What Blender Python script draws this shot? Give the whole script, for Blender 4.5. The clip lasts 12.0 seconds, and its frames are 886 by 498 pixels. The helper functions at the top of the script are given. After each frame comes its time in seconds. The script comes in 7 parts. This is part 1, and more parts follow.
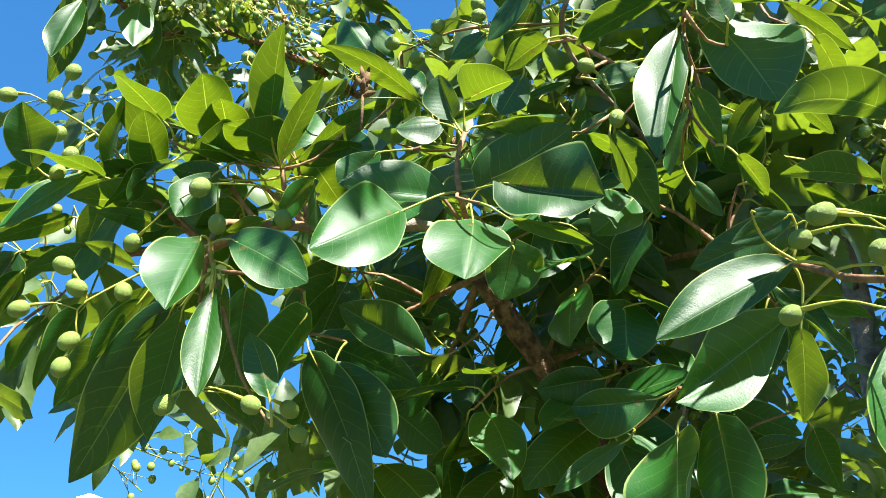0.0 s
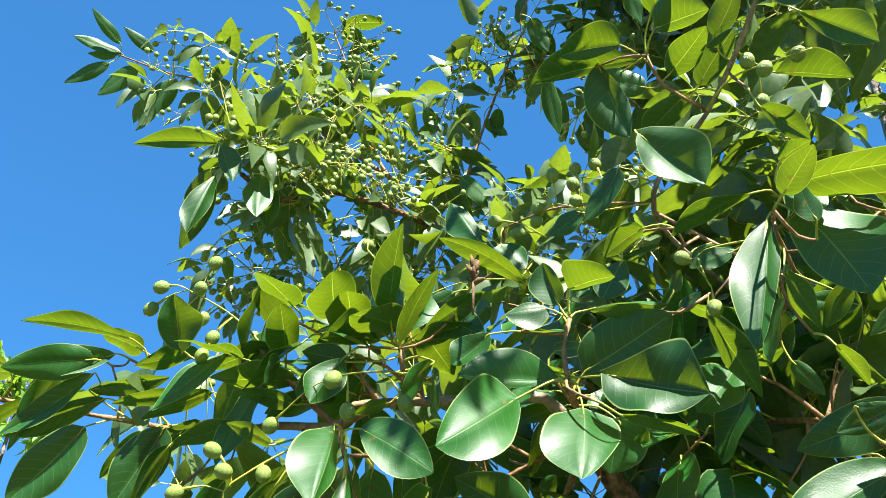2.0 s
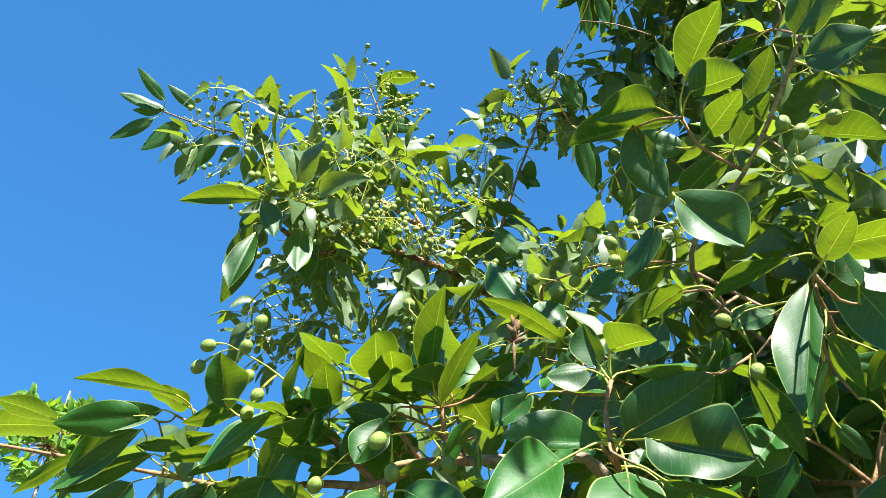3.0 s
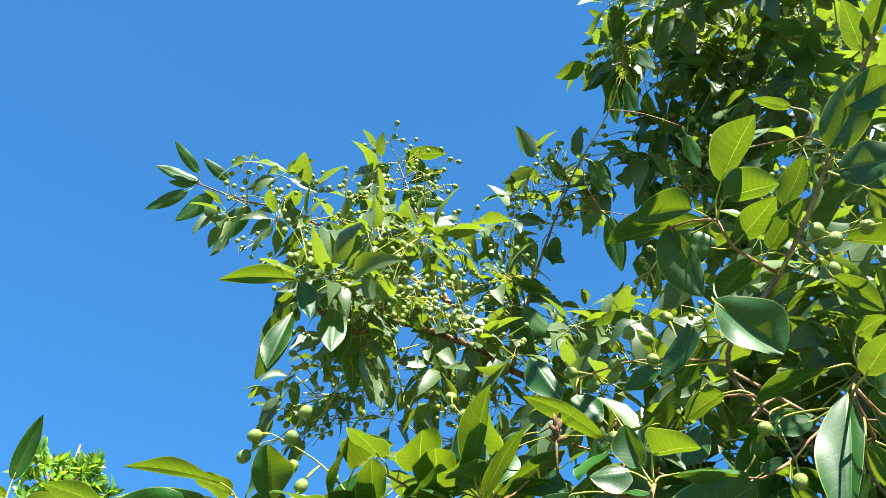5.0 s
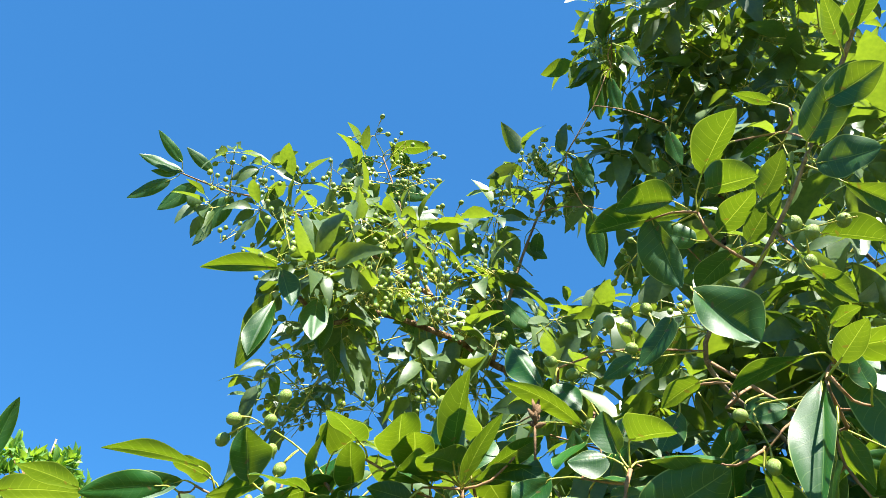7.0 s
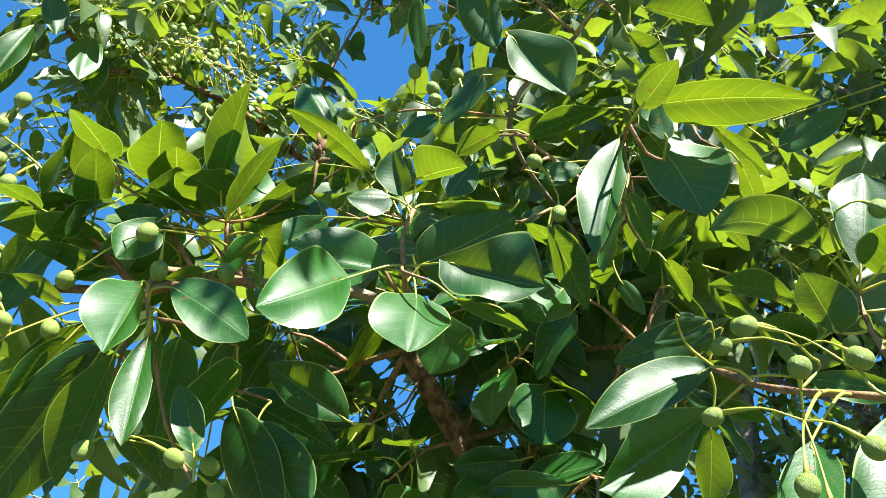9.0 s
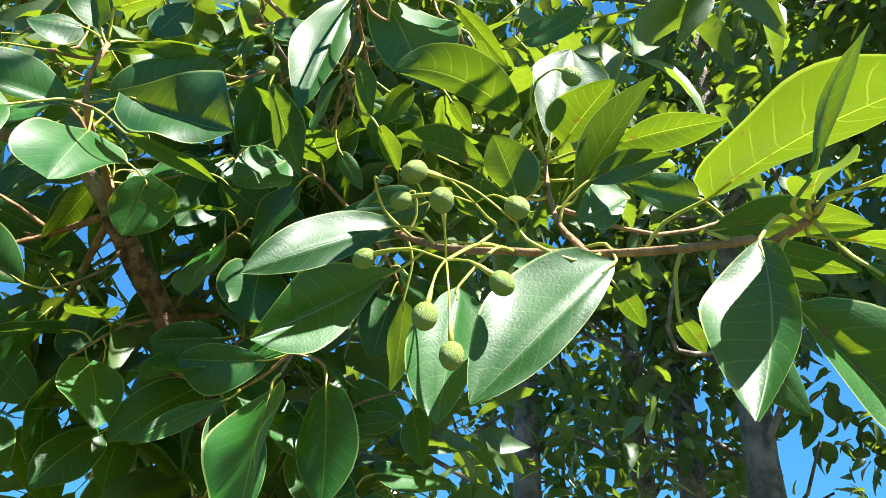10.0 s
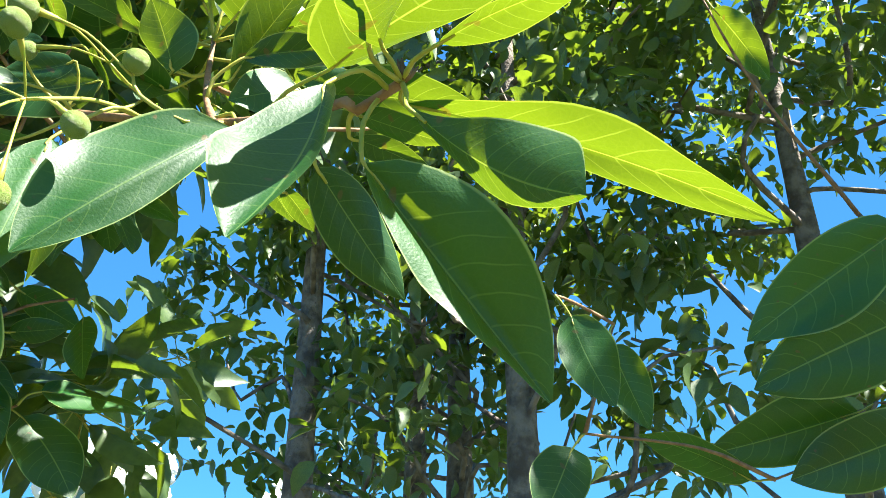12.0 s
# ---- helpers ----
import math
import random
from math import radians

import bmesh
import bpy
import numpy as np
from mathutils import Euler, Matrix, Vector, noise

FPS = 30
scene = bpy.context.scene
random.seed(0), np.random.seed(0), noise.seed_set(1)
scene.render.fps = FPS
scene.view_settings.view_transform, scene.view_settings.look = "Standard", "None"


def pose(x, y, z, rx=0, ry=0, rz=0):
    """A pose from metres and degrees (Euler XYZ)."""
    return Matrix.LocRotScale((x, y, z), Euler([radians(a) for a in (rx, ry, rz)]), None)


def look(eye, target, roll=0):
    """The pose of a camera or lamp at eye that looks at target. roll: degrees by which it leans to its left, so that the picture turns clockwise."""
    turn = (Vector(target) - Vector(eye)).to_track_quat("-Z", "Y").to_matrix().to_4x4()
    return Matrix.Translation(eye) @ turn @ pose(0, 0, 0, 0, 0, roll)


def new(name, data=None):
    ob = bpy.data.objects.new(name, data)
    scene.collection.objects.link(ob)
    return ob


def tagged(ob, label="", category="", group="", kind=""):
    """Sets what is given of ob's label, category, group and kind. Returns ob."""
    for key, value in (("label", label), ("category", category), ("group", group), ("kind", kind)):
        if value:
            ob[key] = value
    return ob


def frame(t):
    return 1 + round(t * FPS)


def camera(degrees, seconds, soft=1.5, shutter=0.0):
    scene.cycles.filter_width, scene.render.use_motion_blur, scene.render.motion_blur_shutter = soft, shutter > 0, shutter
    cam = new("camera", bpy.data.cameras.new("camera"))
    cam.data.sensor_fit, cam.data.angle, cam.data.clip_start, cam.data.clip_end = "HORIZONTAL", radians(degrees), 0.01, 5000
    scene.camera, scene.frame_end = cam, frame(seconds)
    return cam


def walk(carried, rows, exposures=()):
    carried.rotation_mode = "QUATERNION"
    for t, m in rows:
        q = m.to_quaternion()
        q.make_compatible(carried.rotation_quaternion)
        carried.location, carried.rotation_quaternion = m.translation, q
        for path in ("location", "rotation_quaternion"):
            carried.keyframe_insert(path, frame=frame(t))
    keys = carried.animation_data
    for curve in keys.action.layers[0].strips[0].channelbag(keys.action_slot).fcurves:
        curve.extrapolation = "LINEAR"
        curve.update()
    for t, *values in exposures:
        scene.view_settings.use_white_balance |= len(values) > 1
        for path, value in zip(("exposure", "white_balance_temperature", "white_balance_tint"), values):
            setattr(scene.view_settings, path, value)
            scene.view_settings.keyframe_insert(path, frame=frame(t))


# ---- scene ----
cam = camera(58.9, 12.0, 0.8)
METRES, EYE, TILT, LEAN, TURN = 0.42, 1.6, 25.0, 0.0, 0.0
ROWS = [
    (0.0, 0.0, 0.0, 0.0, -0.0, 0.0, 0.0),
    (0.5, -0.0097, -0.0249, 0.0328, 1.84, 1.78, 0.39),
    (1.0, -0.0237, -0.0581, 0.0656, 3.47, 3.93, 0.73),
    (1.5, -0.0305, -0.0749, 0.0874, 4.68, 5.65, 0.96),
    (2.0, -0.0326, -0.0981, 0.1095, 6.08, 7.41, 0.99),
    (2.5, -0.0378, -0.116, 0.126, 7.23, 8.95, 0.94),
    (3.0, -0.0501, -0.1287, 0.1344, 8.07, 10.52, 0.76),
    (5.0, -0.097, -0.1939, 0.1969, 8.61, 14.41, -0.26),
    (5.5, -0.0931, -0.2116, 0.2104, 8.56, 15.01, -0.4),
    (6.0, -0.092, -0.2309, 0.2196, 8.49, 15.44, -0.52),
    (6.5, -0.097, -0.2221, 0.2054, 8.35, 15.58, -0.58),
    (8.5, -0.0716, -0.0619, 0.0375, -2.37, 6.63, -4.42),
    (9.0, -0.0452, -0.0291, 0.0037, -7.01, 5.36, -5.95),
    (9.5, 0.0311, 0.0017, -0.0349, -13.99, 4.07, -7.88),
    (10.0, 0.1136, 0.0079, -0.0629, -20.82, 2.63, -9.84),
    (10.5, 0.1567, 0.012, -0.0752, -24.91, 2.58, -11.25),
    (11.0, 0.1907, 0.0063, -0.0832, -27.36, 2.59, -12.45),
    (11.5, 0.2458, -0.0116, -0.0913, -32.85, 3.35, -13.8),
    (12.0, 0.2723, -0.0223, -0.1011, -35.51, 3.53, -14.54),
]
walk(cam, [(t, pose(0, 0, EYE, TILT, LEAN, TURN) @ pose(METRES * x, METRES * y, METRES * z, 90 + pitch, roll, yaw)) for t, x, y, z, yaw, pitch, roll in ROWS],
     [(0.0, 2.04), (9.0, 2.05), (10.5, 2.25), (12.0, 2.36)])

# ---- light: high summer sun behind the camera and to its right, clear sky ----
SUN_UP, SUN_RIGHT = 57.0, 150.0
world = bpy.data.worlds.new("sky")
scene.world = world
world.use_nodes = True
sky = world.node_tree.nodes.new("ShaderNodeTexSky")
sky.sky_type, sky.sun_disc = "NISHITA", False
sky.sun_elevation, sky.sun_rotation = radians(SUN_UP), radians(SUN_RIGHT)
sky.altitude, sky.air_density, sky.dust_density, sky.ozone_density = 2500.0, 1.1, 0.0, 4.0
backing = world.node_tree.nodes["Background"]
deep = world.node_tree.nodes.new("ShaderNodeMix")
deep.data_type, deep.blend_type = "RGBA", "MULTIPLY"
deep.inputs[0].default_value, deep.inputs[7].default_value = 1.0, (0.23, 0.80, 1.52, 1.0)
even = world.node_tree.nodes.new("ShaderNodeGamma")
even.inputs[1].default_value = 0.42
world.node_tree.links.new(sky.outputs[0], even.inputs[0])
world.node_tree.links.new(even.outputs[0], deep.inputs[6])
world.node_tree.links.new(deep.outputs[2], backing.inputs[0])
backing.inputs[1].default_value = 0.0845
sun = new("sun", bpy.data.lights.new("sun", "SUN"))
sun.data.energy, sun.data.angle, sun.data.color = 5.0, radians(0.5), (1.0, 0.97, 0.90)
up, right = radians(SUN_UP), radians(SUN_RIGHT)
sun.matrix_world = look((0, 0, 30), Vector((0, 0, 30)) - Vector((math.sin(right) * math.cos(up), math.cos(right) * math.cos(up), math.sin(up))))


# ---- materials ----
def material(name):
    m = bpy.data.materials.new(name)
    m.use_nodes = True
    return m, m.node_tree.nodes, m.node_tree.links, m.node_tree.nodes["Principled BSDF"]


def math_node(nodes, links, op, a, b=0.0, c=0.0):
    n = nodes.new("ShaderNodeMath")
    n.operation = op
    for i, v in enumerate((a, b, c)):
        if isinstance(v, (int, float)):
            n.inputs[i].default_value = v
        else:
            links.new(v, n.inputs[i])
    return n.outputs[0]


def mixed(nodes, links, fac, a, b):
    n = nodes.new("ShaderNodeMix")
    n.data_type = "RGBA"
    for socket, v in ((n.inputs[0], fac), (n.inputs[6], a), (n.inputs[7], b)):
        if isinstance(v, (int, float)):
            socket.default_value = v
        elif isinstance(v, tuple):
            socket.default_value = (*v, 1.0)
        else:
            links.new(v, socket)
    return n.outputs[2]


def noise_node(nodes, links, scale, detail=3.0, coords="Object"):
    at = nodes.new("ShaderNodeTexCoord")
    n = nodes.new("ShaderNodeTexNoise")
    n.inputs["Scale"].default_value, n.inputs["Detail"].default_value = scale, detail
    links.new(at.outputs[coords], n.inputs["Vector"])
    return n.outputs["Fac"]


def ramped(nodes, links, value, low, high, to_low=0.0, to_high=1.0):
    n = nodes.new("ShaderNodeMapRange")
    n.interpolation_type = "SMOOTHSTEP"
    links.new(value, n.inputs[0])
    for i, v in enumerate((low, high, to_low, to_high)):
        n.inputs[1 + i].default_value = v
    return n.outputs[0]


def leaf_material(name, dark, light, through_low, through_high, rough, veins=True, island=False):
    """A leathery evergreen leaf: glossy green above, yellow-green where the sun shines through it."""
    m, nodes, links, shader = material(name)
    if island:
        pick = nodes.new("ShaderNodeNewGeometry").outputs["Random Per Island"]
    else:
        pick = nodes.new("ShaderNodeObjectInfo").outputs["Random"]
    blotch = noise_node(nodes, links, 45.0)
    tone = math_node(nodes, links, "MULTIPLY_ADD", blotch, 0.5, math_node(nodes, links, "MULTIPLY", pick, 0.6))
    if island:
        tone = math_node(nodes, links, "MULTIPLY_ADD", math_node(nodes, links, "SUBTRACT", noise_node(nodes, links, 230.0, 4.0), 0.5), 1.1, tone)
    base = mixed(nodes, links, tone, dark, light)
    glow = mixed(nodes, links, tone, through_low, through_high)
    bump = nodes.new("ShaderNodeBump")
    bump.inputs["Distance"].default_value = 0.0003
    fine = noise_node(nodes, links, 1100.0, 3.0)
    if veins:
        uv = nodes.new("ShaderNodeUVMap")
        split = nodes.new("ShaderNodeSeparateXYZ")
        links.new(uv.outputs[0], split.inputs[0])
        side = math_node(nodes, links, "ABSOLUTE", math_node(nodes, links, "MULTIPLY_ADD", split.outputs[1], 2.0, -1.0))
        rib = ramped(nodes, links, side, 0.008, 0.032, 1.0, 0.0)
        wander = math_node(nodes, links, "MULTIPLY_ADD", blotch, 0.07, split.outputs[0])
        along = math_node(nodes, links, "MULTIPLY_ADD", math_node(nodes, links, "POWER", side, 1.4), -0.17, wander)
        wave = math_node(nodes, links, "ABSOLUTE", math_node(nodes, links, "SUBTRACT", math_node(nodes, links, "FRACT", math_node(nodes, links, "MULTIPLY", along, 9.0)), 0.5))
        lateral = math_node(nodes, links, "MULTIPLY", ramped(nodes, links, wave, 0.012, 0.05, 1.0, 0.0), ramped(nodes, links, side, 0.7, 1.0, 1.0, 0.0))
        cell = nodes.new("ShaderNodeTexVoronoi")
        cell.feature = "DISTANCE_TO_EDGE"
        cell.inputs["Scale"].default_value = 380.0
        at = nodes.new("ShaderNodeTexCoord")
        links.new(at.outputs["Object"], cell.inputs["Vector"])
        net = ramped(nodes, links, cell.outputs["Distance"], 0.0, 0.10, 0.10, 0.0)
        edge = ramped(nodes, links, side, 0.945, 0.98, 0.0, 1.0)
        vein = math_node(nodes, links, "MAXIMUM", math_node(nodes, links, "MAXIMUM", rib, math_node(nodes, links, "MULTIPLY", lateral, 0.9)), net)
        base = mixed(nodes, links, math_node(nodes, links, "MULTIPLY", math_node(nodes, links, "MAXIMUM", rib, math_node(nodes, links, "MULTIPLY", vein, 0.55)), 0.27), base, (0.17, 0.26, 0.07))
        glow = mixed(nodes, links, math_node(nodes, links, "MULTIPLY", math_node(nodes, links, "MAXIMUM", rib, math_node(nodes, links, "MULTIPLY", vein, 0.4)), 0.34), glow, (0.36, 0.42, 0.05))
        base = mixed(nodes, links, math_node(nodes, links, "MULTIPLY", edge, 0.6), base, (0.26, 0.32, 0.10))
        glow = mixed(nodes, links, math_node(nodes, links, "MULTIPLY", edge, 0.3), glow, (0.24, 0.28, 0.03))
        pillow = math_node(nodes, links, "MULTIPLY_ADD", ramped(nodes, links, wave, 0.0, 0.5), 0.22, math_node(nodes, links, "MULTIPLY_ADD", blotch, 1.2, math_node(nodes, links, "MULTIPLY", fine, 1.1)))
        # a few small brown blemishes
        spot = ramped(nodes, links, noise_node(nodes, links, 150.0, 1.0), 0.73, 0.77, 0.0, 0.65)
        base = mixed(nodes, links, spot, base, (0.10, 0.065, 0.02))
        glow = mixed(nodes, links, spot, glow, (0.06, 0.04, 0.004))
        height = math_node(nodes, links, "MULTIPLY_ADD", rib, -0.5, pillow)
        links.new(height, bump.inputs["Height"])
        bump.inputs["Strength"].default_value = 0.32
    else:
        links.new(fine, bump.inputs["Height"])
        bump.inputs["Strength"].default_value = 0.3
    links.new(base, shader.inputs["Base Color"])
    links.new(bump.outputs[0], shader.inputs["Normal"])
    links.new(ramped(nodes, links, blotch, 0.3, 0.7, rough - 0.05, rough + 0.07), shader.inputs["Roughness"])
    shader.inputs["Specular IOR Level"].default_value = 0.40
    thin = nodes.new("ShaderNodeBsdfTranslucent")
    links.new(glow, thin.inputs["Color"])
    links.new(bump.outputs[0], thin.inputs["Normal"])
    both = nodes.new("ShaderNodeAddShader")
    links.new(shader.outputs[0], both.inputs[0])
    links.new(thin.outputs[0], both.inputs[1])
    links.new(both.outputs[0], nodes["Material Output"].inputs["Surface"])
    return m


def plain_material(name, low, high, scale, rough, bump_size=0.0, specular=0.4, sheer=0.0):
    m, nodes, links, shader = material(name)
    spots = noise_node(nodes, links, scale, 5.0)
    colour = mixed(nodes, links, ramped(nodes, links, spots, 0.3, 0.7), low, high)
    links.new(colour, shader.inputs["Base Color"])
    shader.inputs["Roughness"].default_value = rough
    shader.inputs["Specular IOR Level"].default_value = specular
    if bump_size:
        bump = nodes.new("ShaderNodeBump")
        bump.inputs["Distance"].default_value = bump_size
        links.new(noise_node(nodes, links, scale * 3.0, 6.0), bump.inputs["Height"])
        links.new(bump.outputs[0], shader.inputs["Normal"])
    if sheer:
        shader.inputs["Subsurface Weight"].default_value = sheer
        shader.inputs["Subsurface Radius"].default_value = (0.4, 1.0, 0.2)
        shader.inputs["Subsurface Scale"].default_value = 0.003
    return m


LEAF = leaf_material("evergreen_leaf", (0.0025, 0.029, 0.003), (0.009, 0.079, 0.006), (0.037, 0.067, 0.0015), (0.074, 0.104, 0.0025), 0.47)
# base greyed and lightened: sheen and haze on distant leaves put into the colour
FAR_LEAF = leaf_material("evergreen_leaf_small", (0.017, 0.042, 0.016), (0.062, 0.098, 0.030), (0.053, 0.085, 0.004), (0.106, 0.145, 0.006), 0.42, veins=False, island=True)
BUSH_LEAF = leaf_material("light_bush_leaf", (0.04, 0.10, 0.015), (0.07, 0.15, 0.02), (0.12, 0.21, 0.012), (0.20, 0.29, 0.016), 0.5, veins=False, island=True)
PETIOLE = plain_material("yellow_green_stalk", (0.28, 0.30, 0.04), (0.45, 0.39, 0.07), 90.0, 0.5, sheer=0.1)
FRUIT = plain_material("green_fruit_skin", (0.150, 0.220, 0.036), (0.235, 0.310, 0.062), 260.0, 0.45, 0.0002, 0.4, 0.1)
OLD_TWIG = plain_material("grey_brown_twig_bark", (0.15, 0.105, 0.07), (0.32, 0.25, 0.18), 130.0, 0.8, 0.0012)
TWIG = plain_material("young_twig_bark", (0.19, 0.098, 0.045), (0.35, 0.20, 0.095), 160.0, 0.7, 0.0008)
BARK = plain_material("flaking_brown_bark", (0.07, 0.036, 0.02), (0.32, 0.18, 0.095), 140.0, 0.9, 0.005)
GREY_BARK = plain_material("grey_brown_bark", (0.10, 0.08, 0.065), (0.26, 0.22, 0.18), 16.0, 0.9, 0.015)
DRY = plain_material("dry_brown_flower", (0.09, 0.05, 0.025), (0.22, 0.13, 0.06), 200.0, 0.9, 0.0006)
GRASS = plain_material("dry_summer_grass", (0.035, 0.05, 0.018), (0.09, 0.09, 0.035), 1.3, 0.95, 0.03)
CLOUD = plain_material("white_cloud", (0.90, 0.91, 0.93), (0.95, 0.95, 0.96), 0.01, 1.0, 0.0, 0.0)

# ---- ground ----
bm = bmesh.new()
rings = [0.0, 1.0, 3.0, 8.0, 20.0, 60.0, 250.0, 1200.0, 4500.0]
loops = []
for ring in rings[1:]:
    loops.append([bm.verts.new((ring * math.cos(a), ring * math.sin(a), 0.05 * noise.noise((ring * math.cos(a), ring * math.sin(a), 0)) if ring < 100 else 0)) for a in [i * math.tau / 48 for i in range(48)]])
middle = bm.verts.new((0, 0, 0))
for i in range(48):
    bm.faces.new((middle, loops[0][i], loops[0][(i + 1) % 48]))
    for inner, outer in zip(loops, loops[1:]):
        bm.faces.new((inner[i], outer[i], outer[(i + 1) % 48], inner[(i + 1) % 48]))
data = bpy.data.meshes.new("ground")
bm.to_mesh(data)
bm.free()
data.materials.append(GRASS)
tagged(new("ground", data), "dry summer grass on open level ground", "ground", kind="structure")

# ---- helpers for things ----
PLACE = {}


def thing(name, at, label, category, group="", kind=""):
    ob = new(name)
    PLACE[ob] = Matrix.Translation(at)
    ob.matrix_basis = PLACE[ob]
    return tagged(ob, label, category, group, kind)


def part(name, mesh, parent, m=Matrix.Identity(4), label="", kind=""):
    ob = new(name, mesh)
    PLACE[ob] = m.copy()
    ob.parent = parent
    ob.matrix_basis = PLACE[parent].inverted() @ m
    return tagged(ob, label, kind=kind)


def smooth_curve(points, step):
    """Catmull-Rom through the points, sampled about every step metres."""
    pts = [Vector(p) for p in points]
    pts = [2 * pts[0] - pts[1]] + pts + [2 * pts[-1] - pts[-2]]
    out = []
    for a, b, c, d in zip(pts, pts[1:], pts[2:], pts[3:]):
        n = max(2, min(14, int((c - b).length / step)))
        for i in range(n):
            u = i / n
            out.append(0.5 * (2 * b + (c - a) * u + (2 * a - 5 * b + 4 * c - d) * u * u + (3 * b - 3 * c + d - a) * u ** 3))
    return out + [pts[-2]]


def add_tube(bm, points, radii, sides, rough=0.0, slot=0):
    """A tapered tube along points into bm, with an uneven skin."""
    loops, side = [], Vector((0.31, 0.12, 0.94))
    for i, (p, r) in enumerate(zip(points, radii)):
        way = (points[min(i + 1, len(points) - 1)] - points[max(i - 1, 0)]).normalized()
        u = way.cross(side)
        if u.length < 0.1:
            u = way.cross(Vector((1, 0, 0)))
        u.normalize()
        v = way.cross(u)
        loop = []
        for k in range(sides):
            a = k * math.tau / sides
            d = u * math.cos(a) + v * math.sin(a)
            grow = 1.0 + rough * noise.noise((p + d * r) * (1.6 / r)) if rough else 1.0
            loop.append(bm.verts.new(p + d * r * grow))
        loops.append(loop)
    for a, b in zip(loops, loops[1:]):
        for k in range(sides):
            f = bm.faces.new((a[k], a[(k + 1) % sides], b[(k + 1) % sides], b[k]))
            f.smooth, f.material_index = True, slot
    for loop in (loops[0][::-1], loops[-1]):
        f = bm.faces.new(loop)
        f.material_index = slot


def to_mesh(name, bm, *materials):
    bmesh.ops.recalc_face_normals(bm, faces=bm.faces)
    mesh = bpy.data.meshes.new(name)
    bm.to_mesh(mesh)
    bm.free()
    for m in materials:
        mesh.materials.append(m)
    return mesh


# ---- the evergreen tree that the camera moves round ----
TRUNK_FOOT = Vector((0.31, 0.98, 0.0))
tree = thing("tree", TRUNK_FOOT, "broad-leaved evergreen tree with glossy leaves and green fruit", "tree")


def branch(points, thick, thin, material=None, sides=11, rough=0.35):
    pts = smooth_curve(points, 0.012)
    origin = pts[0].copy()
    bm = bmesh.new()
    radii = []
    for i in range(len(pts)):
        u = i / (len(pts) - 1)
        knot = 1.0 + 0.16 * max(0.0, noise.noise(pts[i] * 38.0))
        radii.append((thick + (thin - thick) * u ** 0.8) * knot)
    add_tube(bm, [p - origin for p in pts], radii, sides, rough)
    mesh = to_mesh("branch", bm, material or (BARK if thick > 0.0052 else OLD_TWIG if thick > 0.0034 else TWIG))
    return part("branch", mesh, tree, Matrix.Translation(origin))


def leaf_outline(s, peak, point):
    """Half width along one side of a leaf, 1 at the peak; point: how sharp the tip is."""
    low = max(0.30, point * peak / (1.0 - peak))
    if s < peak:
        return (math.sin(0.5 * math.pi * s / peak)) ** low
    u = (s - peak) / (1.0 - peak)
    return (1.0 - u ** (1.6 + 0.5 * point)) ** (0.55 + 0.6 * point)


